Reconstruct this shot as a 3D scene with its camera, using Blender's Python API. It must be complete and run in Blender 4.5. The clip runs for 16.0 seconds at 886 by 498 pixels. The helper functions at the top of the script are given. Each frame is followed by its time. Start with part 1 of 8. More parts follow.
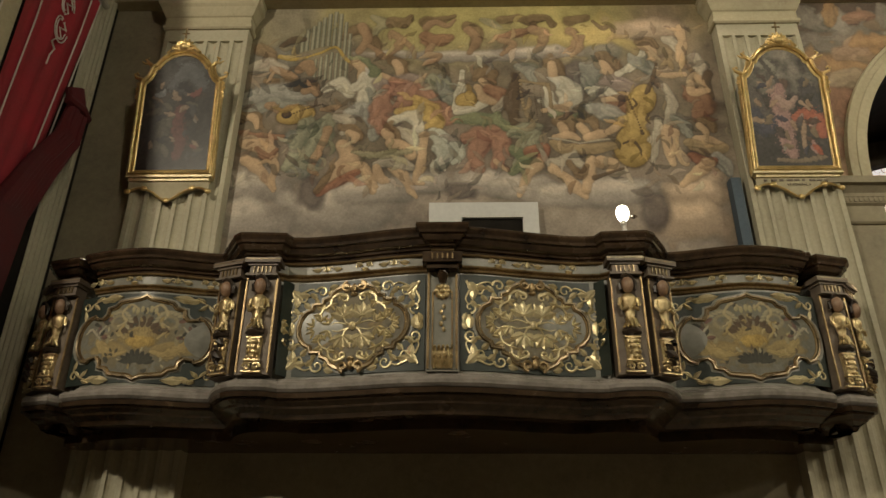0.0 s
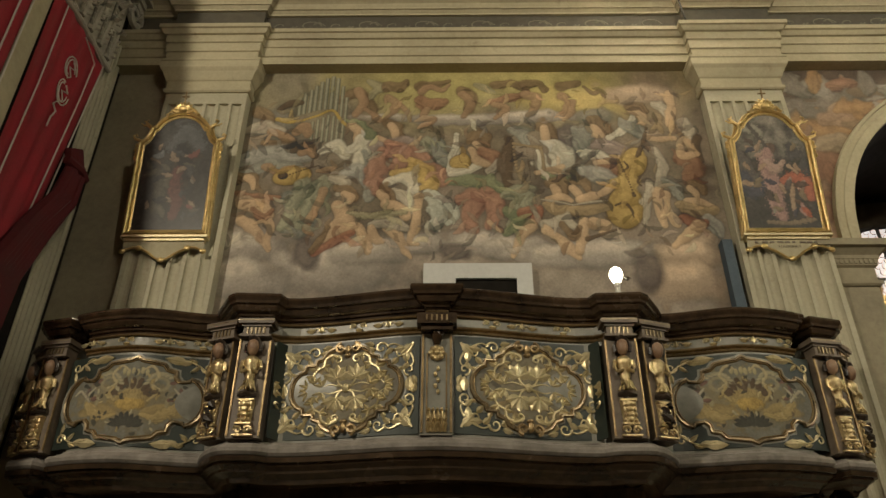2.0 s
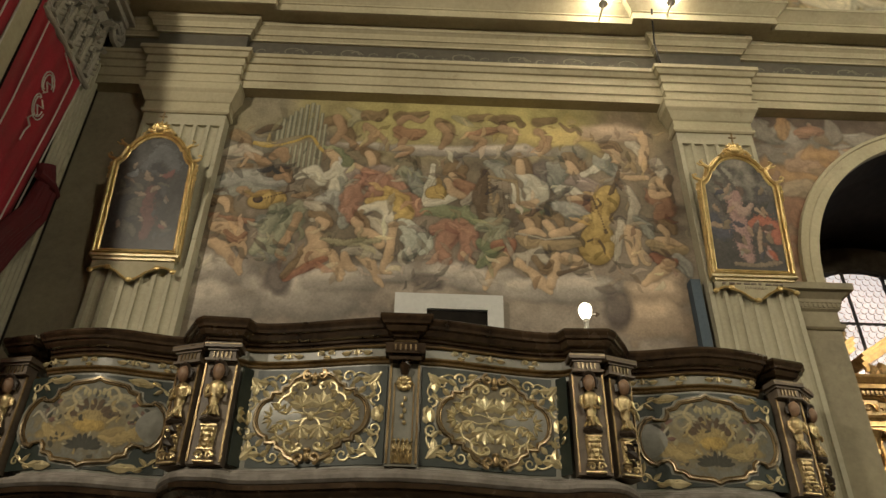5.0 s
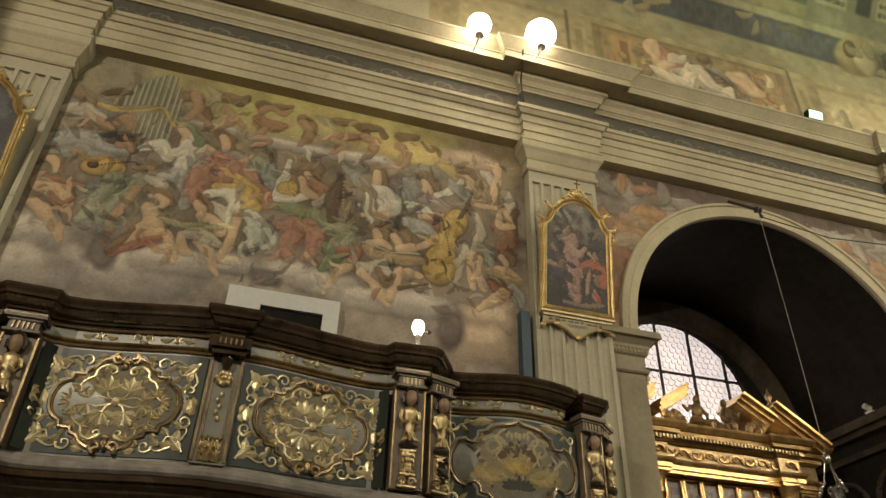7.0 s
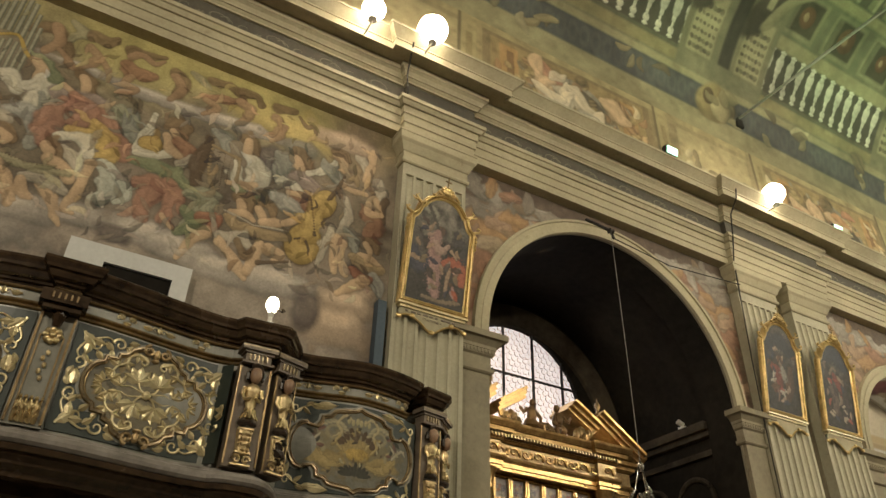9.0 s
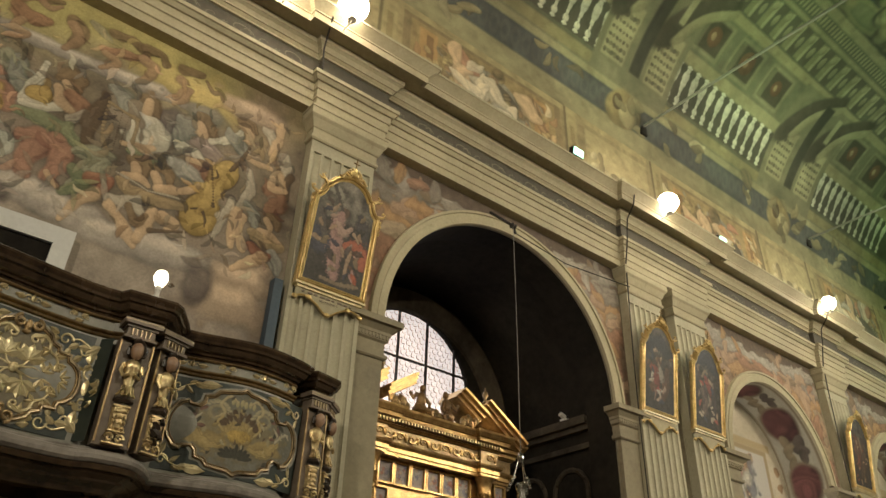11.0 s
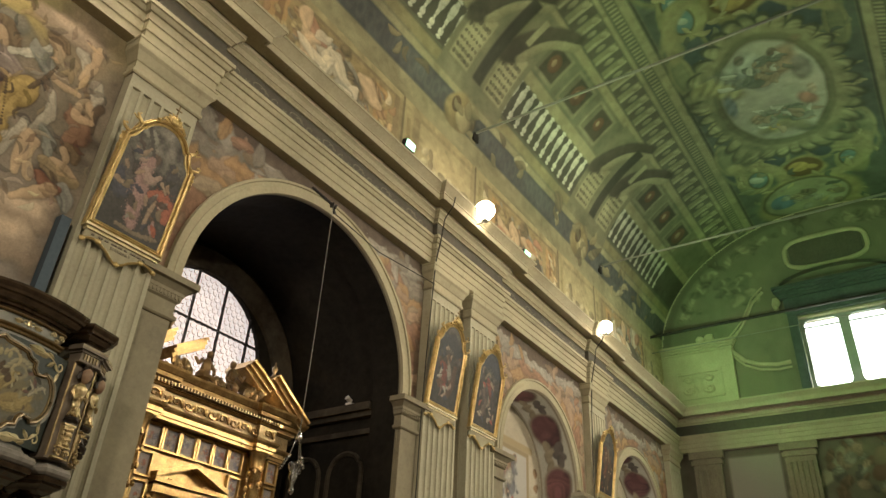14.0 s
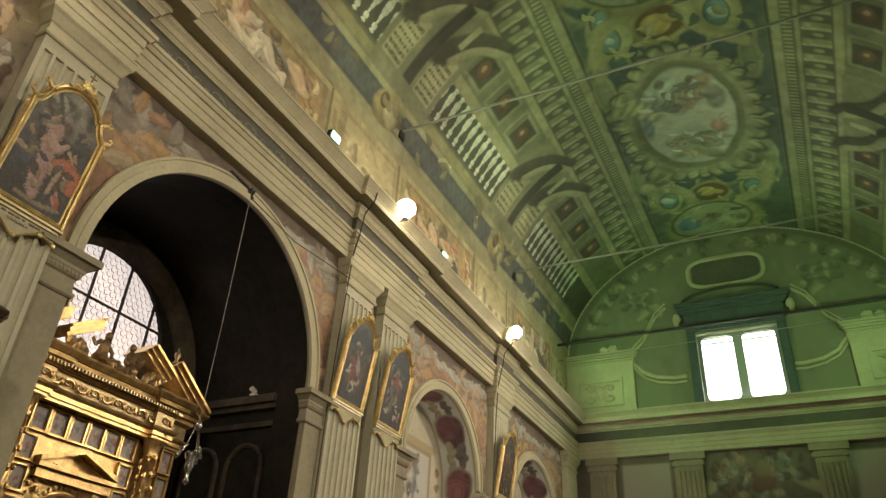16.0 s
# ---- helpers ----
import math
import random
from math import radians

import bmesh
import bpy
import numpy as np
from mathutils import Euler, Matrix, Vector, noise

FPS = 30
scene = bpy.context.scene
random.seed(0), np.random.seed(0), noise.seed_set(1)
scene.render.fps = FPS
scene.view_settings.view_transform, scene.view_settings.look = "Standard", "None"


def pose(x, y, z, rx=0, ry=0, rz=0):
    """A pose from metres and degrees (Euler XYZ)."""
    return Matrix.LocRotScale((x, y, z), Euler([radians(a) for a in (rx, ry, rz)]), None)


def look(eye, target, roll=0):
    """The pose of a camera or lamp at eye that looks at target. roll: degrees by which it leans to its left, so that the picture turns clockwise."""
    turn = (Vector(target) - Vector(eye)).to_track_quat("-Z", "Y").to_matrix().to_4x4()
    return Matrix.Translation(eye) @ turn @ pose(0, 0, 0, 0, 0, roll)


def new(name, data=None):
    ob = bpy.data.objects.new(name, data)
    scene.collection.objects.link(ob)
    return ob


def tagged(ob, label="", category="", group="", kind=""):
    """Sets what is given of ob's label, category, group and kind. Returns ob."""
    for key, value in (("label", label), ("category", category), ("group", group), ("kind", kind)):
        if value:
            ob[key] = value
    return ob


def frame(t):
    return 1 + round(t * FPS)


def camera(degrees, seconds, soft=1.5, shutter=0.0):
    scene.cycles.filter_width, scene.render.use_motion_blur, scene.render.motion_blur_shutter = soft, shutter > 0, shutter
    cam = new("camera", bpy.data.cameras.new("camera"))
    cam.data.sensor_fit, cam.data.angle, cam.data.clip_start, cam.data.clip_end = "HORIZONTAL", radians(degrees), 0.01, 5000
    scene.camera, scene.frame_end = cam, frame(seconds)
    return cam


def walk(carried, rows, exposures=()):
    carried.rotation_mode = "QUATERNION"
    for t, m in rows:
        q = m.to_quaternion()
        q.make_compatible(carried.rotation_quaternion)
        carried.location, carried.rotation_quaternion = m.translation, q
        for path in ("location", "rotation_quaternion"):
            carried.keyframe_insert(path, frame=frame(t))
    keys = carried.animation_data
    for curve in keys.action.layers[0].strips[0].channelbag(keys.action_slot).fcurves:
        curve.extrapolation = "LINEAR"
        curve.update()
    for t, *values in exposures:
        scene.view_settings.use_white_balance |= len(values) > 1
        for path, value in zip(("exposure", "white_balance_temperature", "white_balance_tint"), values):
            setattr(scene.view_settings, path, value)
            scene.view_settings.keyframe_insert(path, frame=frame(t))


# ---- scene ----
cam = camera(62.9, 16.0)
PATH = [
    (0, (0.0, 0.0, 1.6), (-0.046, 1.798, 2.476), 0.4),
    (0.5, (-0.004, 0.002, 1.598), (-0.041, 1.781, 2.51), 0.4),
    (1, (-0.01, -0.011, 1.605), (-0.042, 1.75, 2.554), 0.3),
    (1.5, (-0.007, -0.024, 1.612), (-0.038, 1.72, 2.592), 0.3),
    (2, (-0.009, -0.028, 1.615), (-0.036, 1.695, 2.632), 0.3),
    (2.5, (-0.013, -0.037, 1.617), (-0.036, 1.666, 2.666), 0.4),
    (3, (-0.01, -0.037, 1.611), (-0.032, 1.648, 2.689), 0.4),
    (5.5, (0.024, -0.069, 1.617), (0.123, 1.607, 2.705), 2.0),
    (6, (0.035, -0.08, 1.614), (0.243, 1.581, 2.709), 2.2),
    (6.5, (0.044, -0.077, 1.614), (0.376, 1.552, 2.725), 2.0),
    (7, (0.043, -0.058, 1.604), (0.491, 1.539, 2.722), 1.8),
    (7.5, (0.027, -0.049, 1.606), (0.546, 1.53, 2.718), 1.8),
    (8, (0.014, -0.058, 1.607), (0.638, 1.473, 2.731), 2.0),
    (8.5, (0.015, -0.062, 1.602), (0.731, 1.434, 2.719), 1.9),
    (9, (0.027, -0.056, 1.599), (0.827, 1.409, 2.701), 2.0),
    (11.5, (0.023, -0.129, 1.723), (1.106, 1.185, 2.771), 2.2),
    (12, (0.016, -0.137, 1.742), (1.149, 1.132, 2.794), 2.5),
    (12.5, (0.018, -0.15, 1.751), (1.213, 1.058, 2.806), 2.5),
    (13, (0.03, -0.16, 1.758), (1.306, 0.989, 2.784), 2.9),
    (13.5, (0.037, -0.163, 1.756), (1.389, 0.901, 2.776), 3.1),
    (14, (0.04, -0.156, 1.757), (1.436, 0.843, 2.784), 3.3),
    (14.5, (0.042, -0.156, 1.754), (1.481, 0.778, 2.782), 3.9),
    (15, (0.052, -0.152, 1.739), (1.535, 0.712, 2.766), 3.8),
    (15.5, (0.053, -0.148, 1.733), (1.551, 0.686, 2.762), 3.7),
    (16, (0.048, -0.144, 1.73), (1.558, 0.659, 2.768), 3.5),
]
walk(cam, [(t, look(eye, target, roll)) for t, eye, target, roll in PATH])

# ---------------------------------------------------------------- world and lamps
world = bpy.data.worlds.new("world")
scene.world = world
world.use_nodes = True
sky = world.node_tree.nodes.new("ShaderNodeTexSky")
sky.sky_type, sky.sun_disc = "NISHITA", False
sky.sun_elevation, sky.sun_rotation = radians(35), radians(60)
world.node_tree.links.new(sky.outputs[0], world.node_tree.nodes["Background"].inputs[0])
world.node_tree.nodes["Background"].inputs[1].default_value = 0.08


def lamp(name, kind, m, energy, color, size=0.1, size_y=0.0):
    data = bpy.data.lights.new(name, kind)
    data.energy, data.color = energy, color
    if kind == "AREA":
        data.shape, data.size, data.size_y = "RECTANGLE", size, size_y or size
    elif kind == "SPOT":
        data.spot_size, data.spot_blend, data.shadow_soft_size = radians(size_y or 100), 0.8, size
    else:
        data.shadow_soft_size = size
    ob = new(name, data)
    ob.matrix_world = m
    return ob


WARM, GREENISH = (1.0, 0.88, 0.66), (0.45, 1.0, 0.36)
NX0, NX1 = -9.0, 21.6          # ends of the nave
NY0, NY1 = -3.85, 6.45         # faces of the long walls above the cornice
YW, YP = 6.36, 6.20            # face of the lower wall, face of its pilasters
VC_Y, VC_Z, VA, VB = 1.3, 11.0, 5.15, 4.0   # vault: centre line, springing, half width, rise
# globe lamps on the cornice; the row facing them across the nave is added, unseen
GLOBES = ((2.00, 9.00, 0.15, 150), (2.83, 9.13, 0.20, 260), (9.26, 9.09, 0.18, 600), (14.7, 9.03, 0.15, 400))
for lx, lz, lr, e in GLOBES:
    lamp("globe_light", "POINT", pose(lx, 5.56, lz), e, WARM, lr + 0.01)
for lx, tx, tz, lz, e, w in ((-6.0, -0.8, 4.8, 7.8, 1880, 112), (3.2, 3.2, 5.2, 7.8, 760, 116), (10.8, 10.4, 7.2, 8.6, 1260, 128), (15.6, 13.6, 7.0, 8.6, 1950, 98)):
    lamp("facing_fill", "SPOT", look((lx, -3.2, lz), (tx, 6.0, tz)), e, WARM, 0.18, w)
# greenish discharge floodlights that stand on the cornice and wash the vault
for lx, aim, e in ((7.4, (9.5, 2.6, 13.5), 210), (11.5, (14, 2.2, 13.5), 400), (17.4, (21.4, 1.8, 11.6), 400)):
    lamp("floodlight_beam", "SPOT", look((lx, 5.80, 9.55), aim), e, GREENISH, 0.12, 120)
# beams from the far side are added unseen, to brighten vault and end wall
for lx, aim, e in ((9.0, (11, 3.0, 14), 50), (14.0, (16, 3.0, 14), 60), (17.6, (21.4, 1.6, 11.8), 320)):
    lamp("floodlight_beam", "SPOT", look((lx, -3.2, 9.6), aim), e, GREENISH, 0.12, 130)
# daylight in the windows
lamp("window_daylight", "AREA", look((21.5, 1.2, 10.3), (12, 1.2, 6.0)), 90, (0.9, 1.0, 0.95), 2.1, 2.1)
lamp("window_daylight", "AREA", look((6.2, 8.6, 6.1), (6.2, 4, 4.5)), 8, (1.0, 0.92, 0.85), 1.9, 1.6)

# ---------------------------------------------------------------- materials
def nodes_of(name):
    m = bpy.data.materials.new(name)
    m.use_nodes = True
    nt = m.node_tree
    return m, nt, nt.nodes["Principled BSDF"]


def add(nt, kind, **inputs):
    n = nt.nodes.new(kind)
    for k, v in inputs.items():
        n.inputs[k.replace("_", " ")].default_value = v
    return n


def ramp(nt, fac, stops):
    r = nt.nodes.new("ShaderNodeValToRGB")
    els = r.color_ramp.elements
    while len(els) < len(stops):
        els.new(0.5)
    for e, (p, c) in zip(els, stops):
        e.position, e.color = p, (*c, 1)
    nt.links.new(fac, r.inputs[0])
    return r.outputs[0]


def surface(name, low, high, rough=0.7, metal=0.0, grain=30.0, stain=1.3, bump=0.15, wear=None, coat=0.0):
    """Two scales of variation between two colours, with fine relief; wear adds patches of a third colour."""
    m, nt, b = nodes_of(name)
    co = nt.nodes.new("ShaderNodeTexCoord").outputs["Object"]
    big = add(nt, "ShaderNodeTexNoise", Scale=stain, Detail=6.0, Roughness=0.6)
    fine = add(nt, "ShaderNodeTexNoise", Scale=grain, Detail=8.0, Roughness=0.65)
    for n in (big, fine):
        nt.links.new(co, n.inputs["Vector"])
    mix = nt.nodes.new("ShaderNodeMath")
    mix.operation = "MULTIPLY_ADD"
    mix.inputs[1].default_value = 0.35
    nt.links.new(fine.outputs[0], mix.inputs[0])
    half = nt.nodes.new("ShaderNodeMath")
    half.operation = "MULTIPLY"
    half.inputs[1].default_value = 0.65
    nt.links.new(big.outputs[0], half.inputs[0])
    nt.links.new(half.outputs[0], mix.inputs[2])
    col = ramp(nt, mix.outputs[0], [(0.34, low), (0.66, high)])
    if wear:
        w = add(nt, "ShaderNodeTexNoise", Scale=stain * 5, Detail=10.0, Roughness=0.72)
        nt.links.new(co, w.inputs["Vector"])
        mask = ramp(nt, w.outputs[0], [(0.60, (0, 0, 0)), (0.80, (1, 1, 1))])
        mx = nt.nodes.new("ShaderNodeMix")
        mx.data_type = "RGBA"
        nt.links.new(mask, mx.inputs[0])
        nt.links.new(col, mx.inputs[6])
        mx.inputs[7].default_value = (*wear, 1)
        col = mx.outputs[2]
    nt.links.new(col, b.inputs["Base Color"])
    rr = ramp(nt, big.outputs[0], [(0.3, (rough * 0.8,) * 3), (0.7, (min(1, rough * 1.2),) * 3)])
    nt.links.new(rr, b.inputs["Roughness"])
    b.inputs["Metallic"].default_value = metal
    b.inputs["Coat Weight"].default_value = coat
    bp = nt.nodes.new("ShaderNodeBump")
    bp.inputs["Strength"].default_value = bump
    bp.inputs["Distance"].default_value = 0.01
    nt.links.new(fine.outputs[0], bp.inputs["Height"])
    nt.links.new(bp.outputs[0], b.inputs["Normal"])
    return m


def glow(name, color, strength):
    m, nt, b = nodes_of(name)
    b.inputs["Base Color"].default_value = (*color, 1)
    b.inputs["Emission Color"].default_value = (*color, 1)
    b.inputs["Emission Strength"].default_value = strength
    return m


def paint_material(name, rough=0.75, craquelure=40.0, coat=0.0):
    """Pigment laid on by the colour layer of the mesh, broken up by grain, dirt and small losses."""
    m, nt, b = nodes_of(name)
    at = nt.nodes.new("ShaderNodeAttribute")
    at.attribute_name = "pigment"
    co = nt.nodes.new("ShaderNodeTexCoord").outputs["Object"]
    fine = add(nt, "ShaderNodeTexNoise", Scale=craquelure, Detail=8.0, Roughness=0.7)
    nt.links.new(co, fine.inputs["Vector"])
    tint = ramp(nt, fine.outputs[0], [(0.3, (0.78, 0.76, 0.72)), (0.7, (1.12, 1.1, 1.06))])
    mx = nt.nodes.new("ShaderNodeMix")
    mx.data_type, mx.blend_type = "RGBA", "MULTIPLY"
    mx.inputs[0].default_value = 1.0
    nt.links.new(at.outputs["Color"], mx.inputs[6])
    nt.links.new(tint, mx.inputs[7])
    nt.links.new(mx.outputs[2], b.inputs["Base Color"])
    b.inputs["Roughness"].default_value = rough
    b.inputs["Coat Weight"].default_value = coat
    b.inputs["Coat Roughness"].default_value = 0.25
    bp = nt.nodes.new("ShaderNodeBump")
    bp.inputs["Strength"].default_value = 0.12
    bp.inputs["Distance"].default_value = 0.008
    nt.links.new(fine.outputs[0], bp.inputs["Height"])
    nt.links.new(bp.outputs[0], b.inputs["Normal"])
    return m


PLASTER = surface("aged_plaster", (0.20, 0.17, 0.115), (0.34, 0.30, 0.205), 0.85, grain=18, wear=(0.15, 0.13, 0.10))
STUCCO = surface("painted_stucco", (0.33, 0.29, 0.19), (0.50, 0.45, 0.31), 0.8, grain=22, stain=1.0, wear=(0.24, 0.20, 0.13))
FLUTE = surface("fluted_stucco", (0.34, 0.31, 0.22), (0.50, 0.47, 0.35), 0.75, grain=25, wear=(0.22, 0.19, 0.13))
FRIEZE = surface("painted_frieze", (0.062, 0.056, 0.044), (0.125, 0.112, 0.086), 0.85, grain=14)
# the shade of chapel and pier is put into these two near-black colours
DARKWALL = surface("shade_dark_plaster", (0.007, 0.006, 0.005), (0.028, 0.024, 0.019), 0.9, grain=9, stain=0.9)
SHADESTONE = surface("shade_dark_stone", (0.018, 0.015, 0.011), (0.085, 0.072, 0.055), 0.85, grain=9, stain=1.6)
GILT = surface("worn_gilding", (0.30, 0.18, 0.07), (0.70, 0.49, 0.22), 0.33, 0.85, grain=45, stain=8, bump=0.3, wear=(0.16, 0.09, 0.04))
GILT_PALE = surface("pale_gilding", (0.46, 0.38, 0.20), (0.82, 0.72, 0.46), 0.34, 0.5, grain=45, stain=6, bump=0.2)
GILT_OLD = surface("dulled_gilding", (0.15, 0.10, 0.05), (0.40, 0.29, 0.145), 0.36, 0.65, grain=40, stain=5, bump=0.25, wear=(0.05, 0.03, 0.02))
for dull in (DARKWALL, SHADESTONE):
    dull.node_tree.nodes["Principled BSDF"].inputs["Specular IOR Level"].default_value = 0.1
WALNUT = surface("dark_walnut", (0.018, 0.011, 0.007), (0.075, 0.047, 0.026), 0.24, grain=12, stain=3, bump=0.15)
MARBLED = surface("marbled_paint", (0.15, 0.135, 0.12), (0.33, 0.30, 0.27), 0.34, grain=10, stain=5, wear=(0.09, 0.07, 0.055))
GREYBLUE = surface("grey_lacquer", (0.165, 0.162, 0.138), (0.275, 0.27, 0.23), 0.36, grain=25, stain=4, wear=(0.12, 0.105, 0.075))
GREENBLACK = surface("dark_green_lacquer", (0.010, 0.018, 0.015), (0.032, 0.043, 0.035), 0.45, grain=20, stain=3)
VELVET = surface("red_velvet", (0.20, 0.012, 0.02), (0.36, 0.024, 0.038), 0.9, grain=60, stain=2)
LINEN = surface("white_braid", (0.45, 0.42, 0.38), (0.65, 0.62, 0.56), 0.85, grain=80)
IRON = surface("dark_iron", (0.02, 0.018, 0.016), (0.06, 0.055, 0.05), 0.55, 0.7, grain=40)
# pale grey iron; the light on the tie rods is put into it
RODPALE = surface("pale_rod_iron", (0.16, 0.155, 0.13), (0.30, 0.29, 0.25), 0.6, grain=30)
WHITEBOX = surface("white_board", (0.50, 0.50, 0.48), (0.66, 0.66, 0.63), 0.6, grain=30)
STONEFLOOR = surface("stone_floor", (0.16, 0.12, 0.09), (0.32, 0.26, 0.2), 0.4, grain=15)
BLUESTRIP = surface("blue_grey_paint", (0.035, 0.06, 0.085), (0.07, 0.10, 0.13), 0.6, grain=30)
TEALSTONE = surface("blue_green_stone", (0.035, 0.05, 0.05), (0.085, 0.11, 0.105), 0.7, grain=16, stain=2, wear=(0.05, 0.06, 0.055))
CERAMIC = surface("white_ceramic", (0.5, 0.48, 0.44), (0.7, 0.68, 0.62), 0.3)
SILVER = surface("tarnished_silver", (0.35, 0.34, 0.32), (0.65, 0.63, 0.6), 0.25, 1.0, grain=50, stain=8)
FRESCO = paint_material("fresco_pigment")
OILPAINT = paint_material("varnished_oil_paint", 0.62, 60.0, 0.06)
BULB = glow("lit_bulb", (1.0, 0.86, 0.62), 30)
BULB_SMALL = glow("lit_small_bulb", (1.0, 0.88, 0.66), 12)
FLOOD = glow("lit_floodlight_glass", (0.50, 1.0, 0.72), 3.5)
DAY = glow("bright_sky_outside", (0.96, 1.0, 0.99), 4.0)
DAY_SOFT = glow("hazy_sky_outside", (1.0, 0.93, 0.90), 0.95)


def glass_material(name, color, rough):
    m, nt, b = nodes_of(name)
    b.inputs["Base Color"].default_value = (*color, 1)
    b.inputs["Roughness"].default_value = rough
    b.inputs["Transmission Weight"].default_value = 1.0
    b.inputs["IOR"].default_value = 1.2
    return m


GLASS = glass_material("clear_old_glass", (0.97, 0.99, 0.98), 0.0)
BOTTLE_GLASS = glass_material("bottle_glass", (0.92, 0.84, 0.80), 0.12)


# ---------------------------------------------------------------- mesh tools
def part(name, bm, material, parent=None, label="", smooth=False):
    me = bpy.data.meshes.new(name)
    bmesh.ops.recalc_face_normals(bm, faces=bm.faces)
    if smooth:
        for f in bm.faces:
            f.smooth = True
    bm.to_mesh(me)
    bm.free()
    me.materials.append(material)
    if smooth:
        me.set_sharp_from_angle(angle=radians(40))
    ob = new(name, me)
    if parent:
        ob.parent = parent
    return tagged(ob, label)


def thing(name, label, category, group="", kind="", m=None):
    ob = new(name)
    if m is not None:
        ob.matrix_basis = m
    return tagged(ob, label, category, group, kind)


def structure(ob, label, category):
    return tagged(ob, label, category, kind="structure")


def box(bm, x0, x1, y0, y1, z0, z1, m=None):
    vs = [bm.verts.new(Vector(p) if m is None else m @ Vector(p)) for p in
          ((x0, y0, z0), (x1, y0, z0), (x1, y1, z0), (x0, y1, z0), (x0, y0, z1), (x1, y0, z1), (x1, y1, z1), (x0, y1, z1))]
    for f in ((3, 2, 1, 0), (4, 5, 6, 7), (0, 1, 5, 4), (1, 2, 6, 5), (2, 3, 7, 6), (3, 0, 4, 7)):
        bm.faces.new([vs[i] for i in f])
    return bm


def bevelled(bm, w=0.008, seg=2):
    bmesh.ops.bevel(bm, geom=bm.edges[:], offset=w, segments=seg, affect="EDGES", clamp_overlap=True)
    return bm


def sweep(bm, path, profile, closed_path=False):
    """A profile of (out, z) drawn along a plan path of (x, y); out is to the right of the way. The profile closes itself."""
    n = len(path)
    rings = []
    for i, p in enumerate(path):
        a = path[i - 1] if i or closed_path else None
        b = path[(i + 1) % n] if i < n - 1 or closed_path else None
        ds = [Vector((q[0] - r[0], q[1] - r[1])).normalized() for r, q in ((a, p), (p, b)) if r is not None and q is not None]
        ns = [Vector((d.y, -d.x)) for d in ds]
        nn = ns[0] if len(ns) == 1 else (ns[0] + ns[1]) / max(0.35, 1 + ns[0].dot(ns[1]))
        rings.append([bm.verts.new((p[0] + nn.x * o, p[1] + nn.y * o, z)) for o, z in profile])
    k = len(profile)
    last = n if closed_path else n - 1
    for i in range(last):
        r, s = rings[i], rings[(i + 1) % n]
        for j in range(k):
            bm.faces.new((r[j], s[j], s[(j + 1) % k], r[(j + 1) % k]))
    if not closed_path:
        bm.faces.new(rings[0])
        bm.faces.new(rings[-1][::-1])
    return bm


def tube(bm, points, radius, sides=6, flat=1.0, normal=None):
    """A rod of varying radius along points; radius is a number or a function of 0..1. flat squashes it along normal."""
    pts = [Vector(p) for p in points]
    rings = []
    for i, p in enumerate(pts):
        d = (pts[min(i + 1, len(pts) - 1)] - pts[max(i - 1, 0)]).normalized()
        ref = Vector(normal) if normal else (Vector((0, 0, 1)) if abs(d.z) < 0.9 else Vector((1, 0, 0)))
        side = d.cross(ref).normalized()
        up = side.cross(d).normalized()
        r = radius(i / (len(pts) - 1)) if callable(radius) else radius
        rings.append([bm.verts.new(p + side * r * math.cos(6.2832 * k / sides) + up * r * flat * math.sin(6.2832 * k / sides)) for k in range(sides)])
    for r, s in zip(rings, rings[1:]):
        for k in range(sides):
            bm.faces.new((r[k], r[(k + 1) % sides], s[(k + 1) % sides], s[k]))
    bm.faces.new(rings[0][::-1])
    bm.faces.new(rings[-1])
    return bm


def lathe(bm, profile, m=None, sides=16):
    """Turned form from (radius, height) pairs about z."""
    rings = []
    for r, z in profile:
        ring = []
        for k in range(sides):
            a = 6.28318 * k / sides
            v = Vector((r * math.cos(a), r * math.sin(a), z))
            ring.append(bm.verts.new(m @ v if m is not None else v))
        rings.append(ring)
    for r, s in zip(rings, rings[1:]):
        for k in range(sides):
            bm.faces.new((r[k], r[(k + 1) % sides], s[(k + 1) % sides], s[k]))
    bm.faces.new(rings[0][::-1])
    bm.faces.new(rings[-1])
    return bm


def lump(bm, c, r, seed=0, rough=0.15, rings=6, sides=8):
    """A small carved lump: an uneven ellipsoid."""
    c, r = Vector(c), Vector(r)
    verts = []
    for i in range(1, rings):
        a = math.pi * i / rings
        row = []
        for k in range(sides):
            b = 6.28318 * k / sides
            d = Vector((math.sin(a) * math.cos(b), math.sin(a) * math.sin(b), math.cos(a)))
            f = 1 + rough * noise.noise(d * 2.3 + Vector((seed * 3.7, seed, 0)))
            row.append(bm.verts.new(c + Vector((d.x * r.x, d.y * r.y, d.z * r.z)) * f))
        verts.append(row)
    top, bot = bm.verts.new(c + Vector((0, 0, r.z))), bm.verts.new(c - Vector((0, 0, r.z)))
    for a, b in zip(verts, verts[1:]):
        for k in range(sides):
            bm.faces.new((a[k], b[k], b[(k + 1) % sides], a[(k + 1) % sides]))
    for k in range(sides):
        bm.faces.new((top, verts[0][k], verts[0][(k + 1) % sides]))
        bm.faces.new((bot, verts[-1][(k + 1) % sides], verts[-1][k]))
    return bm


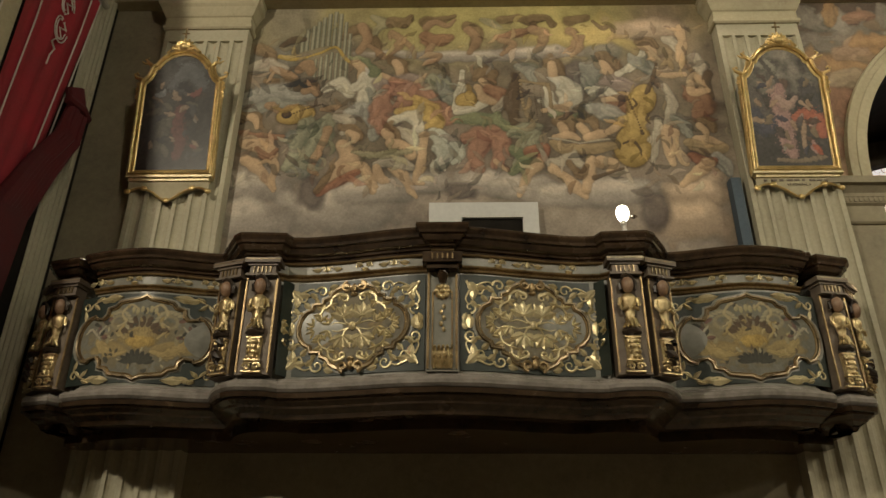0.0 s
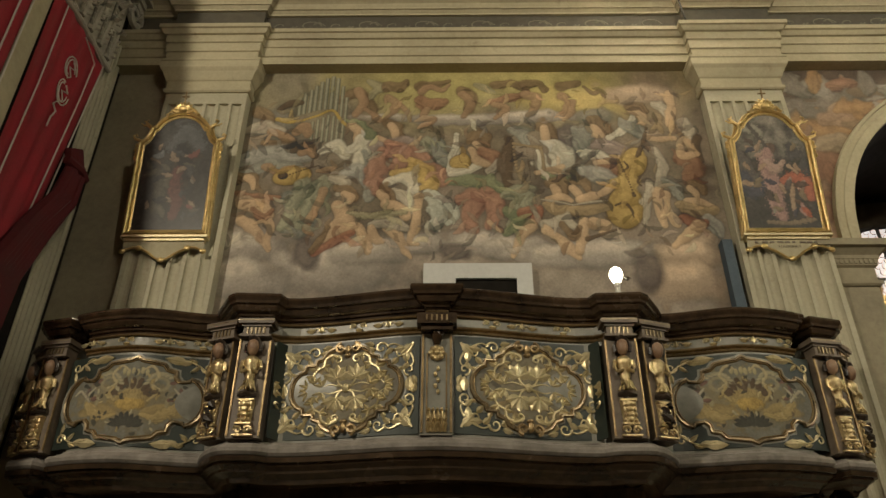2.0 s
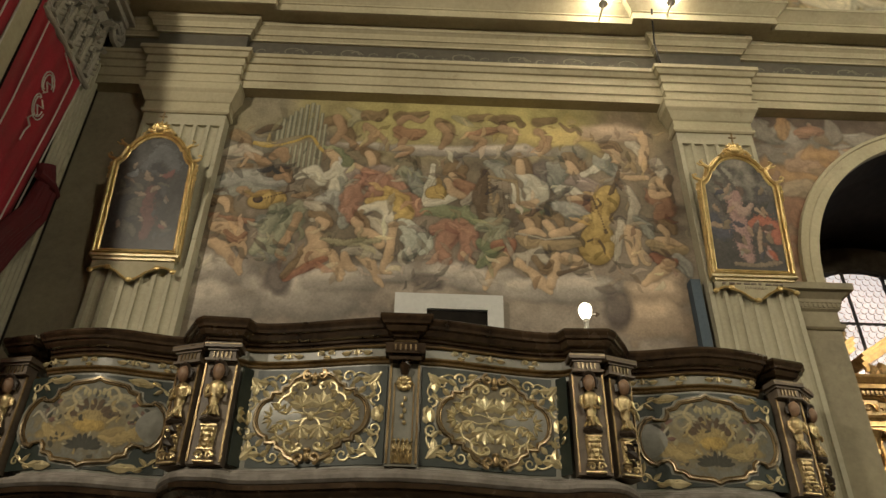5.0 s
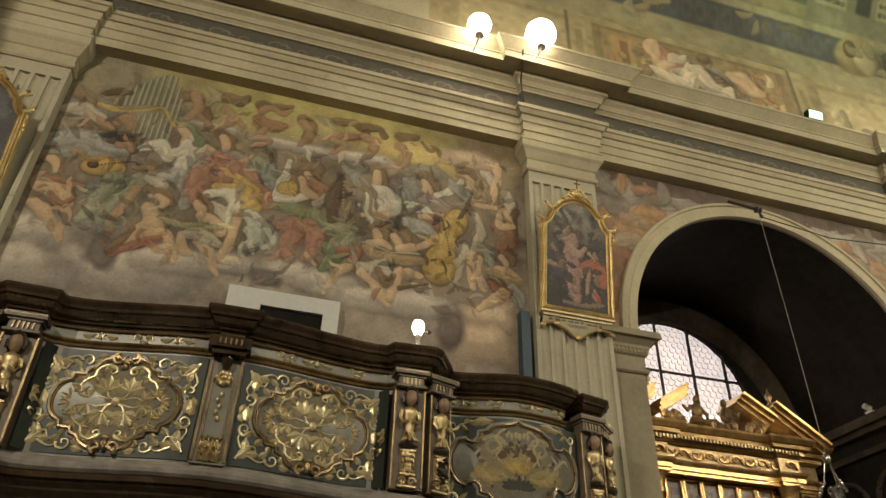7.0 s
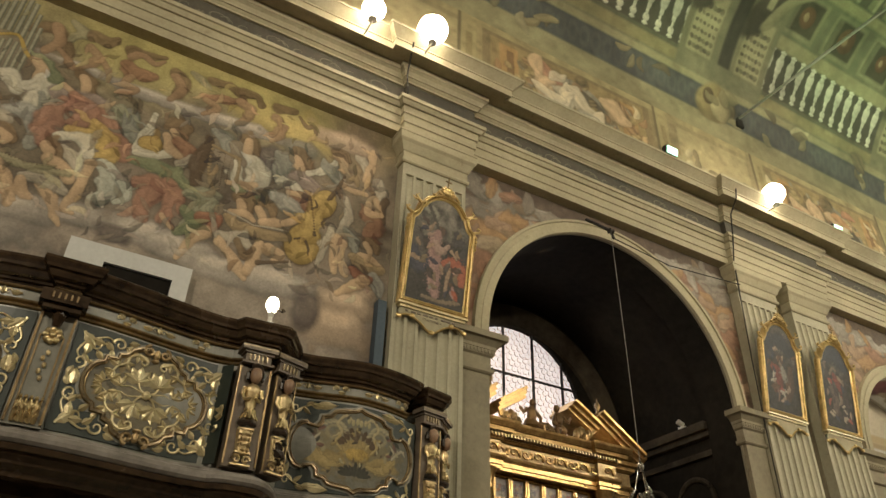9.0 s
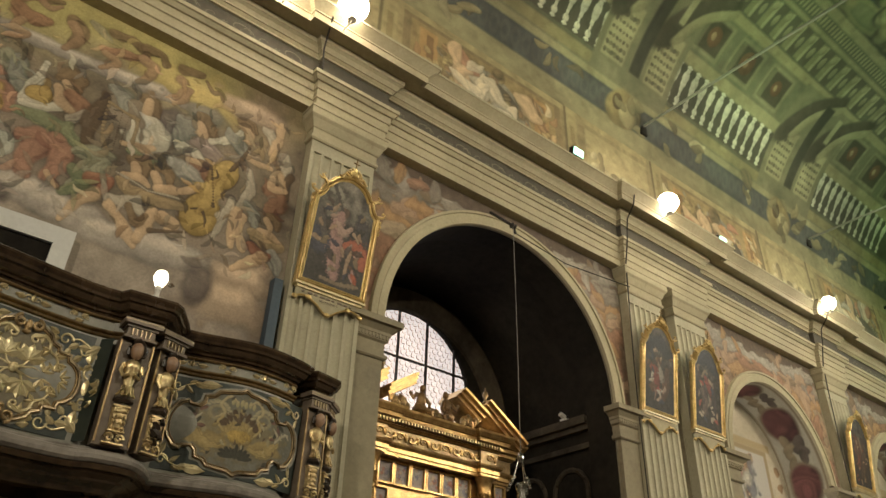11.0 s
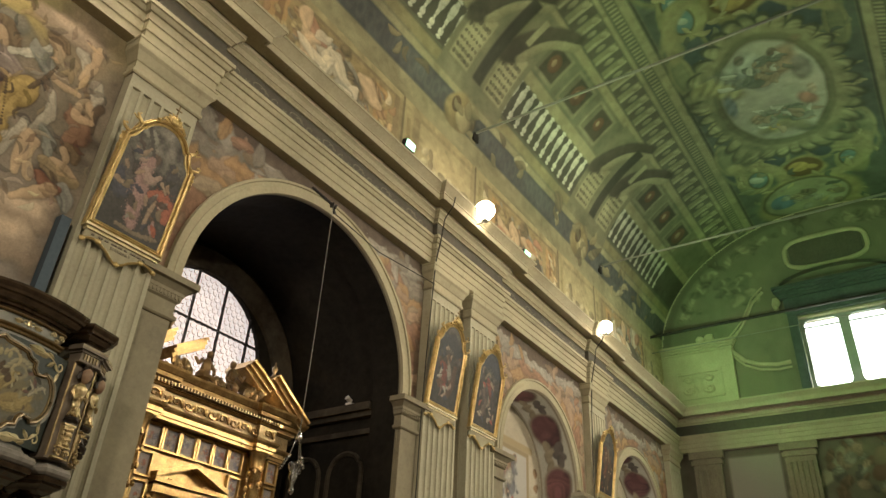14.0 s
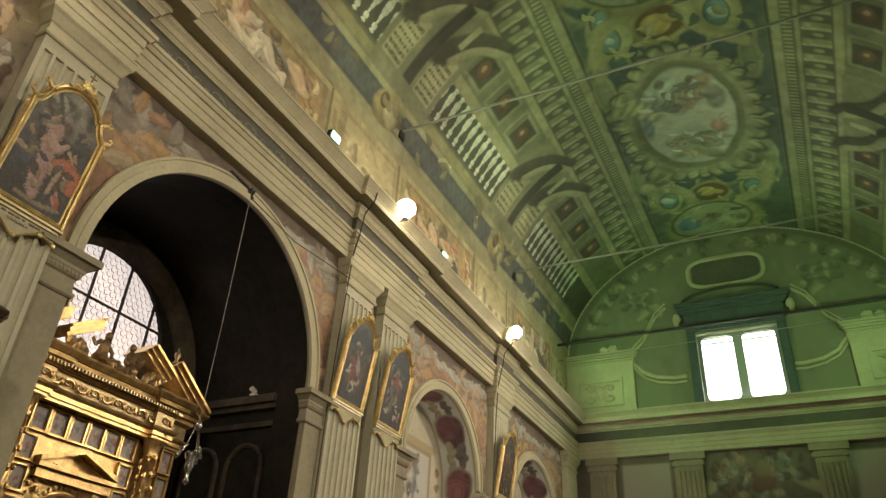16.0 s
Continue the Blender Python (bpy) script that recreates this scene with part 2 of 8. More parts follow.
def arch_wall(bm, x0, x1, y0, y1, z0, z1, openings, step=0.12):
    """A wall along x from y0 to y1 with round-headed openings (centre, radius, springing, sill)."""
    xs = {x0, x1}
    for c, r, zs, sill in openings:
        xs |= {c + r * math.cos(math.pi * k / 40) for k in range(41)}
    xs = sorted(xs)
    for a, b in zip(xs, xs[1:]):
        if b - a < 1e-5:
            continue
        mid, cuts = (a + b) / 2, None
        for c, r, zs, sill in openings:
            if abs(mid - c) < r:
                cuts = (c, r, zs, sill)
        if not cuts:
            box(bm, a, b, y0, y1, z0, z1)
            continue
        c, r, zs, sill = cuts
        za, zb = (zs + math.sqrt(max(0, r * r - (x - c) ** 2)) for x in (a, b))
        vs = [bm.verts.new(p) for p in ((a, y0, za), (b, y0, zb), (b, y1, zb), (a, y1, za), (a, y0, z1), (b, y0, z1), (b, y1, z1), (a, y1, z1))]
        for f in ((3, 2, 1, 0), (4, 5, 6, 7), (0, 1, 5, 4), (2, 3, 7, 6)):
            bm.faces.new([vs[i] for i in f])
        if sill > z0:
            box(bm, a, b, y0, y1, z0, sill)
    return bm


# ---------------------------------------------------------------- painted surfaces
class Canvas:
    """A painting on a grid: w by h in its own units, drawn with soft brush shapes; u runs right, v up."""

    def __init__(self, w, h, nu, nv, ground, seed=1):
        self.w, self.h, self.nu, self.nv = w, h, nu, nv
        self.rng = np.random.default_rng(seed)
        self.u, self.v = np.meshgrid(np.linspace(0, w, nu), np.linspace(0, h, nv))
        self.c = np.ones((nv, nu, 3)) * np.array(ground)
        self.n1, self.n2, self.n3 = self.cloud(9), self.cloud(26), self.cloud(60)

    def cloud(self, cells):
        """Smooth random relief, about -1 to 1, with that many cells across the width."""
        a, b = max(2, cells), max(2, int(cells * self.h / self.w))
        g = self.rng.normal(0, 0.6, (b + 2, a + 2))
        x, y = np.linspace(0, a, self.nu), np.linspace(0, b, self.nv)
        i, j = np.minimum(x.astype(int), a), np.minimum(y.astype(int), b)
        fx, fy = x - i, y - j
        fx, fy = fx * fx * (3 - 2 * fx), fy * fy * (3 - 2 * fy)
        p = g[j][:, i] * (1 - fx) + g[j][:, i + 1] * fx
        q = g[j + 1][:, i] * (1 - fx) + g[j + 1][:, i + 1] * fx
        return p * (1 - fy[:, None]) + q * fy[:, None]

    def mottle(self, amount=0.12):
        self.c *= (1 + amount * (self.n1 * 0.8 + self.n2 * 0.6 + self.n3 * 0.5))[..., None]

    def lay(self, alpha, color):
        self.c = self.c * (1 - alpha[..., None]) + alpha[..., None] * np.asarray(color)

    def wash(self, u0, u1, v0, v1, color, soft=5.0, strength=1.0):
        s = lambda x: 1 / (1 + np.exp(np.clip(-x, -40, 40)))  # noqa: E731
        wob = soft * 1.5 * self.n1
        self.lay(strength * s((self.u - u0 + wob) / soft) * s((u1 - self.u + wob) / soft) * s((self.v - v0 + wob) / soft) * s((v1 - self.v + wob) / soft), color)

    def blob(self, cu, cv, ru, rv, color, ang=0.0, warp=0.25, edge=0.12, folds=0.0, rim=0.35, strength=1.0):
        """One brushed mass: warped outline, lighter towards one side, folds as streaks along it."""
        reach = 1.8 * max(ru, rv)
        i0, i1 = np.searchsorted(self.u[0], (cu - reach, cu + reach))
        j0, j1 = np.searchsorted(self.v[:, 0], (cv - reach, cv + reach))
        if i1 - i0 < 2 or j1 - j0 < 2:
            return
        sl = (slice(j0, j1), slice(i0, i1))
        a = radians(ang)
        du, dv = self.u[sl] - cu, self.v[sl] - cv
        p, q = (du * math.cos(a) + dv * math.sin(a)) / ru, (-du * math.sin(a) + dv * math.cos(a)) / rv
        d = np.sqrt(p * p + q * q) * (1 + warp * (self.n2[sl] * 0.8 + self.n3[sl] * 0.5))
        al = np.clip((1 + edge - d) / (2 * edge), 0, 1)
        al = strength * al * al * (3 - 2 * al)
        tone = 1 + 0.22 * np.clip(q * 0.8 - p * 0.5, -1, 1) - rim * np.clip(d - 0.55, 0, 0.5)
        if folds:
            tone = tone + folds * (0.45 * np.sin(6 * p + 9 * self.n2[sl] + 5 * self.n3[sl] + 2 * q) + 0.5 * self.n3[sl] + 0.3 * self.n2[sl])
        self.c[sl] = self.c[sl] * (1 - al[..., None]) + al[..., None] * (np.array(color) * np.clip(tone, 0.35, 1.7)[..., None])

    def cloth(self, pts, color, folds=1.0, strength=0.88):
        """A rounded sweep of paint along a curve of (u, v, half width): light on its upper side, folds along it, a dark edge."""
        p = np.array(pts, float)
        q = np.vstack([2 * p[0] - p[1], p, 2 * p[-1] - p[-2]])
        line = []
        for k in range(1, len(q) - 2):
            for t in np.linspace(0, 1, 8, endpoint=False):
                a, b, c, d = q[k - 1], q[k], q[k + 1], q[k + 2]
                line.append(0.5 * (2 * b + (c - a) * t + (2 * a - 5 * b + 4 * c - d) * t * t + (3 * b - a - 3 * c + d) * t ** 3))
        line = np.array(line + [p[-1]])
        wide = line[:, 2].max() * 1.6 + 0.004 * self.w
        i0, i1 = np.searchsorted(self.u[0], (line[:, 0].min() - wide, line[:, 0].max() + wide))
        j0, j1 = np.searchsorted(self.v[:, 0], (line[:, 1].min() - wide, line[:, 1].max() + wide))
        if i1 - i0 < 2 or j1 - j0 < 2:
            return
        sl = (slice(j0, j1), slice(i0, i1))
        du = self.u[sl][..., None] - line[:, 0]
        dv = self.v[sl][..., None] - line[:, 1]
        dist = np.sqrt(du * du + dv * dv)
        near = np.argmin(dist / np.maximum(line[:, 2], 0.001 * self.w), -1)
        pick = lambda a: np.take_along_axis(a, near[..., None], -1)[..., 0]  # noqa: E731
        w = np.maximum(line[:, 2], 0.001 * self.w)[near]
        n = pick(dist) / w * (1 + 0.32 * self.n3[sl] + 0.16 * self.n2[sl])
        nu, nv = pick(du) / w, pick(dv) / w
        tan = np.gradient(line[:, :2], axis=0)
        tan = (tan / (np.linalg.norm(tan, axis=1)[:, None] + 1e-9))[near]
        side = nv * tan[..., 0] - nu * tan[..., 1]
        ramp_ = lambda x: np.clip(x, 0, 1) ** 2 * (3 - 2 * np.clip(x, 0, 1))  # noqa: E731
        halo = 0.38 * ramp_((1.45 - n) / 0.75)
        self.c[sl] = self.c[sl] * (1 - halo[..., None] * 0.55)
        al = strength * ramp_((1.14 - n) / 0.38)
        tone = 0.74 + 0.34 * np.sqrt(np.clip(1 - n * n, 0, 1)) + 0.22 * (0.8 * nv - 0.45 * nu)
        if folds:
            ph = side * (1.3 + w / (0.025 * self.w)) + 1.3 * self.n2[sl] + 1.1 * self.n3[sl] + near * 0.03
            tone = tone + folds * (0.30 * np.abs(np.sin(1.6 * ph)) - 0.18 + 0.07 * np.sin(4.1 * ph + 1.0) + 0.18 * self.n2[sl])
        self.c[sl] = self.c[sl] * (1 - al[..., None]) + al[..., None] * (np.array(color) * np.clip(tone, 0.35, 1.6)[..., None])

    def stroke(self, u0, v0, u1, v1, width, color, strength=1.0, bend=0.0):
        for k in range(9):
            t = k / 8
            n = bend * math.sin(math.pi * t)
            Canvas.blob(self, u0 + (u1 - u0) * t - (v1 - v0) * n, v0 + (v1 - v0) * t + (u1 - u0) * n, width * 1.2 + math.hypot(u1 - u0, v1 - v0) / 14, width,
                      color, math.degrees(math.atan2(v1 - v0, u1 - u0)), 0.15, 0.3, 0, 0.2, strength)

    def rect(self, u0, u1, v0, v1, color, soft=0.6, strength=1.0):
        k = lambda x: np.clip(x / soft + 0.5, 0, 1)  # noqa: E731
        self.lay(strength * k(self.u - u0) * k(u1 - self.u) * k(self.v - v0) * k(v1 - self.v), color)

    def ring(self, cu, cv, ru, rv, width, color, strength=1.0):
        d = np.sqrt(((self.u - cu) / ru) ** 2 + ((self.v - cv) / rv) ** 2)
        self.lay(strength * np.clip(1.5 - np.abs(d - 1) / width, 0, 1), color)

    def sheet(self, name, at, material, parent=None, label="", keep=None):
        """The grid as one mesh; at(u, v) gives arrays x, y, z; keep(u, v) tells which squares stay."""
        x, y, z = at(self.u, self.v)
        co = np.stack([x + 0 * self.u, y + 0 * self.u, z + 0 * self.u], -1).reshape(-1, 3)
        nu, nv = self.nu, self.nv
        i = np.arange(nu * nv).reshape(nv, nu)
        quads = np.stack([i[:-1, :-1], i[:-1, 1:], i[1:, 1:], i[1:, :-1]], -1).reshape(-1, 4)
        if keep is not None:
            k = keep(self.u, self.v)
            quads = quads[(k[:-1, :-1] & k[:-1, 1:] & k[1:, 1:] & k[1:, :-1]).ravel()]
        me = bpy.data.meshes.new(name)
        me.vertices.add(len(co))
        me.vertices.foreach_set("co", co.ravel().astype(np.float32))
        me.loops.add(quads.size)
        me.loops.foreach_set("vertex_index", quads.ravel().astype(np.int32))
        me.polygons.add(len(quads))
        me.polygons.foreach_set("loop_start", np.arange(0, quads.size, 4, dtype=np.int32))
        me.update(calc_edges=True)
        layer = me.color_attributes.new("pigment", "FLOAT_COLOR", "POINT")
        rgba = np.ones((nu * nv, 4), np.float32)
        rgba[:, :3] = np.clip(self.c, 0.004, 0.9).reshape(-1, 3)
        layer.data.foreach_set("color", rgba.ravel())
        me.materials.append(material)
        ob = new(name, me)
        if parent:
            ob.parent = parent
        return tagged(ob, label)


class VaultCanvas(Canvas):
    """A canvas whose v is told in degrees of the vault but drawn in metres of arc."""
    K = 0.08

    def blob(self, cu, cv, ru, rv, color, *rest, **more):
        Canvas.blob(self, cu, cv * self.K, ru, rv * self.K, color, *rest, **more)

    def rect(self, u0, u1, v0, v1, color, soft=0.6, strength=1.0):
        Canvas.rect(self, u0, u1, v0 * self.K, v1 * self.K, color, min(soft, 0.06), strength)

    def ring(self, cu, cv, ru, rv, width, color, strength=1.0):
        Canvas.ring(self, cu, cv * self.K, ru, rv * self.K, width, color, strength)

    def stroke(self, u0, v0, u1, v1, width, color, strength=1.0, bend=0.0):
        Canvas.stroke(self, u0, v0 * self.K, u1, v1 * self.K, width, color, strength, bend)

# ---------------------------------------------------------------- the nave
ARCHES = ((6.2, 2.05, 5.45, 0.0), (12.85, 1.6, 5.35, 0.0), (18.15, 1.6, 5.35, 0.0))
PILASTERS = ((-3.30, -2.36), (2.85, 3.74), (8.66, 9.55), (9.90, 10.78), (14.95, 15.85), (20.35, 21.25))

structure(part("floor", box(bmesh.new(), NX0 - 0.4, NX1 + 0.4, NY0 - 0.4, 9.6, -0.2, 0.0), STONEFLOOR), "worn reddish stone floor of a church", "floor")
structure(part("wall_north", arch_wall(bmesh.new(), NX0, NX1 + 0.1, YW, YW + 0.5, 0.0, 8.6, ARCHES + ((9.725, 0.165, 7.5, 0.0),)), PLASTER),
          "aged beige plaster church wall with three round arches", "wall")
structure(part("wall_north_upper", box(bmesh.new(), NX0, NX1 + 0.3, NY1, NY1 + 0.45, 8.62, 11.6), STUCCO), "upper church wall above the cornice", "wall")
structure(part("wall_south", box(bmesh.new(), NX0, NX1 + 0.3, NY0 - 0.4, NY0, 0.0, 11.6), PLASTER), "plain plaster wall across the nave", "wall")
structure(part("wall_west", box(bmesh.new(), NX0 - 0.4, NX0, NY0 - 0.4, NY1 + 0.5, 0.0, 15.6), PLASTER), "plain plaster end wall", "wall")

# the end wall with the double window
WY0, WY1, WZ0, WZ1 = 0.03, 2.34, 9.2, 11.45
bm = bmesh.new()
for y0, y1, z0, z1 in ((NY0 - 0.4, WY0, 0, 15.6), (WY1, NY1 + 0.5, 0, 15.6), (WY0, WY1, 0, WZ0), (WY0, WY1, WZ1, 15.6)):
    box(bm, NX1, NX1 + 0.45, y0, y1, z0, z1)
wall_east = structure(part("wall_east", bm, STUCCO), "painted stucco end wall under the vault with a double window", "wall")

structure(part("wall_recess", box(bmesh.new(), 9.3, 10.15, YW + 0.5, YW + 0.7, 0.0, 8.2), PLASTER), "deep narrow recess between paired pilasters", "wall")

# entablature all round, stepping forward over the pilasters
edge = [(NX0 + 0.2, 6.2)]
for a, b in ((-3.30, -2.36), (2.85, 3.74), (8.66, 10.78), (14.95, 15.85)):
    edge += [(a - 0.07, 6.2), (a - 0.07, 6.11), (b + 0.07, 6.11), (b + 0.07, 6.2)]
edge += [(21.35, 6.2), (21.35, -3.6), (NX0 + 0.2, -3.6)]
entablature = structure(thing("entablature", "", ""), "stepped stucco entablature with dark painted frieze running round the nave", "entablature")
part("architrave", sweep(bmesh.new(), edge, [(-0.22, 7.83), (0, 7.83), (0, 7.94), (0.019, 7.946), (0.019, 8.07), (0.038, 8.076), (0.038, 8.185), (0.066, 8.187),
     (0.095, 8.24), (0.118, 8.245), (0.118, 8.30), (-0.22, 8.30)], True), STUCCO, entablature)
part("frieze", sweep(bmesh.new(), edge, [(-0.22, 8.302), (0, 8.302), (0, 8.612), (-0.22, 8.612)], True), FRIEZE, entablature, "dark grey frieze with painted scrolls")
part("cornice", sweep(bmesh.new(), edge, [(-0.26, 8.614), (0.03, 8.614), (0.03, 8.64), (0.06, 8.67), (0.078, 8.672), (0.078, 8.69), (0.10, 8.74), (0.135, 8.765), (0.145, 8.767),
     (0.145, 8.84), (0.34, 8.84), (0.345, 8.795), (0.37, 8.795), (0.37, 8.90), (0.385, 8.905), (0.385, 8.925), (0.41, 8.95), (0.465, 9.0), (0.49, 9.02), (0.50, 9.02), (0.50, 9.06), (-0.26, 9.10)], True), STUCCO, entablature)


def pilaster(x0, x1, flutes=6):
    """A fluted pilaster with a moulded capital and base, its face at YP."""
    p = thing("pilaster", "fluted cream stucco pilaster with moulded capital on the church wall", "pilaster", "pilasters of the wall", "structure")
    w = x1 - x0
    plan = [(x0, YW - 0.004)]
    pitch = (w - 0.06) / flutes
    plan.append((x0, YP))
    for k in range(flutes):
        c, r = x0 + 0.03 + pitch * (k + 0.5), pitch * 0.37
        plan += [(c - r * math.cos(math.pi * j / 6), YP + 0.8 * r * math.sin(math.pi * j / 6)) for j in range(7)]
    plan += [(x1, YP), (x1, YW - 0.004)]
    bm = bmesh.new()
    lo, hi = [[bm.verts.new((a, b, z)) for a, b in plan] for z in (0.5, 7.22)]
    for k in range(len(plan) - 1):
        bm.faces.new((lo[k], lo[k + 1], hi[k + 1], hi[k]))
    bm.faces.new(lo[::-1])
    bm.faces.new(hi)
    part("shaft", bm, FLUTE, p)
    around = [(x0, YW - 0.004), (x0, YP), (x1, YP), (x1, YW - 0.004)]
    part("necking", box(bmesh.new(), x0, x1, YP + 0.001, YW - 0.004, 7.22, 7.38), FLUTE, p)
    part("capital", sweep(bmesh.new(), around, [(-0.02, 7.38), (0.02, 7.38), (0.035, 7.40), (0.035, 7.43), (0.015, 7.44), (0.015, 7.55), (0.03, 7.56), (0.04, 7.58), (0.075, 7.66), (0.10, 7.69),
         (0.105, 7.70), (0.105, 7.79), (0.115, 7.80), (0.115, 7.828), (-0.02, 7.828)]), STUCCO, p)
    part("base", sweep(bmesh.new(), around, [(-0.02, 0.0), (0.09, 0.0), (0.09, 0.3), (0.06, 0.32), (0.07, 0.4), (0.02, 0.5), (-0.02, 0.5)]), STUCCO, p)
    return p


for a, b in PILASTERS:
    pilaster(a, b)


def box_mesh(name, w, d, h, material):
    """Mesh data of a small block, to be shared by alike pieces."""
    bm = box(bmesh.new(), -w / 2, w / 2, 0, d, 0, h)
    me = bpy.data.meshes.new(name)
    bmesh.ops.recalc_face_normals(bm, faces=bm.faces)
    bm.to_mesh(me)
    bm.free()
    me.materials.append(material)
    return me


def arch_trim(cx, r, zs):
    """Archivolt ring, jamb faces and imposts of one arch."""
    t = structure(thing("arch_trim", "", ""), "beige stucco archivolt with moulded imposts round an arch", "arch")
    bm = bmesh.new()
    rows = []
    prof = [(0.0, YW - 0.004), (0.0, YW - 0.05), (0.10, YW - 0.05), (0.105, YW - 0.035), (0.16, YW - 0.035), (0.165, YW - 0.06), (0.20, YW - 0.06), (0.21, YW - 0.004)]
    for k in range(49):
        a = math.pi * k / 48
        rows.append([bm.verts.new((cx - (r + o) * math.cos(a), y, zs + (r + o) * math.sin(a))) for o, y in prof])
    for p, q in zip(rows, rows[1:]):
        for k in range(len(prof) - 1):
            bm.faces.new((p[k], q[k], q[k + 1], p[k + 1]))
    part("archivolt", bm, STUCCO, t)
    for s in (-1, 1):
        xa = cx + s * r
        xb = cx + s * (r + 0.40)
        lo, hi = min(xa, xb), max(xa, xb)
        part("jamb", box(bmesh.new(), lo + 0.01, hi, YW - 0.06, YW - 0.004, 0.0, zs - 0.52), PLASTER, t)
        path = [(hi, YW - 0.01), (hi, YW - 0.06), (lo, YW - 0.06), (lo, YW + 0.06)] if s > 0 else [(lo, YW - 0.01), (lo, YW - 0.06), (hi, YW - 0.06), (hi, YW + 0.06)]
        prof2 = [(-0.02, -0.52), (0.02, -0.52), (0.04, -0.50), (0.04, -0.46), (0.01, -0.45), (0.01, -0.30), (0.04, -0.28), (0.05, -0.22), (0.06, -0.21), (0.06, -0.17), (0.12, -0.11), (0.16, -0.10), (0.16, -0.02), (-0.02, 0.0)]
        if s > 0:
            path, prof2 = path, [(-o, z) for o, z in prof2]
        part("impost", sweep(bmesh.new(), path, [(o, zs - 0.06 + z * 0.92) for o, z in prof2]), PLASTER, t)
    return t


for cx, r, zs, _ in ARCHES:
    trim = arch_trim(cx, r, zs)
    tooth = None
    for sgn in (-1, 1):
        for k in range(9):
            tooth = tooth or box_mesh("dentil", 0.026, 0.05, 0.05, PLASTER)
            ob = new("dentil", tooth)
            ob.parent = trim
            ob.matrix_basis = pose(cx + sgn * (r - 0.015 + 0.048 * k), YW - 0.115, zs - 0.305)

# dark chapel behind the great arch
CX, CR, CZ, CYB = 6.2, 2.05, 5.45, 8.7
LCX, LCR, LCZ = 6.2, 1.27, 5.86
chapel = structure(thing("chapel", "", ""), "barrel-vaulted side chapel with its shade put into the dark colour", "chapel")
bm = bmesh.new()
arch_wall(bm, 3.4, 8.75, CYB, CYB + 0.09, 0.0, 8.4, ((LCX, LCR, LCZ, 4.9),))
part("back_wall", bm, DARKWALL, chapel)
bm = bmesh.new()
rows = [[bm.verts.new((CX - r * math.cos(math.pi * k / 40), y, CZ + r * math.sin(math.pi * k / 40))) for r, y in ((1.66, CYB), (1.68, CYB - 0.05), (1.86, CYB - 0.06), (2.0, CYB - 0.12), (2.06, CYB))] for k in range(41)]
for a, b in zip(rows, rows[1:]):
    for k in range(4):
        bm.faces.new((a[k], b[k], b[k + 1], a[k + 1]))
part("window_arch", bm, SHADESTONE, chapel, "shade-dark stone arch round the window", True)
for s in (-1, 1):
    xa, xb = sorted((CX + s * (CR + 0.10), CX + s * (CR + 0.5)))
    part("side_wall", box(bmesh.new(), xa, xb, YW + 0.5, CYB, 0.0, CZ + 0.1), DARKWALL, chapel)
    xc, xd = sorted((CX + s * (CR + 0.02), CX + s * (CR + 0.10)))
    lip = sorted((CX + s * (CR - 0.07), CX + s * (CR + 0.10)))
    bm = box(bmesh.new(), lip[0], lip[1], YW + 0.525, CYB, CZ - 0.17, CZ - 0.05)
    mid = sorted((CX + s * (CR - 0.0), CX + s * (CR + 0.10)))
    box(bm, mid[0], mid[1], YW + 0.525, CYB, CZ - 0.25, CZ - 0.172)
    box(bm, xc + 0.01, xd, YW + 0.525, CYB, CZ - 0.52, CZ - 0.44)
    part("string_course", bm, SHADESTONE, chapel, "shade-dark moulded cornice")
    for k in range(2):                                         # blind arches on the side wall
        yc = YW + 1.0 + 0.85 * k
        xs = CX + s * (CR + 0.085)
        part("blind_arch", tube(bmesh.new(), [(xs, yc - 0.33, 2.2), (xs, yc - 0.33, 4.35)] + [(xs, yc - 0.33 * math.cos(math.pi * j / 14), 4.35 + 0.33 * math.sin(math.pi * j / 14)) for j in range(1, 14)] + [(xs, yc + 0.33, 4.35), (xs, yc + 0.33, 2.2)], 0.04, 6), SHADESTONE, chapel, "dim moulded blind arch", True)
bm = bmesh.new()
rows = [[bm.verts.new((CX - (CR + o) * math.cos(math.pi * k / 36), y, CZ + (CR + o) * math.sin(math.pi * k / 36))) for o, y in ((0.1, YW + 0.5), (0.1, CYB), (0.4, CYB), (0.4, YW + 0.5))] for k in range(37)]
for p, q in zip(rows, rows[1:]):
    for k in range(4):
        bm.faces.new((p[k], q[k], q[(k + 1) % 4], p[(k + 1) % 4]))
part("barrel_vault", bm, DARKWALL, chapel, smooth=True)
# near-black sheet laid over the plaster reveal in place of its shade
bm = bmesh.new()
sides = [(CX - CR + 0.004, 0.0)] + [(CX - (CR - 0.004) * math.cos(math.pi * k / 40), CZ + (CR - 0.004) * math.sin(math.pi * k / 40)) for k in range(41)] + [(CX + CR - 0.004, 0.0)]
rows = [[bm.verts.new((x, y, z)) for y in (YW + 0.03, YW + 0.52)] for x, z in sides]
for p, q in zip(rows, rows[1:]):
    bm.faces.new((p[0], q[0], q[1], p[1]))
part("shade_reveal", bm, DARKWALL, chapel, "near-black lining for the shade on the arch's inner face")

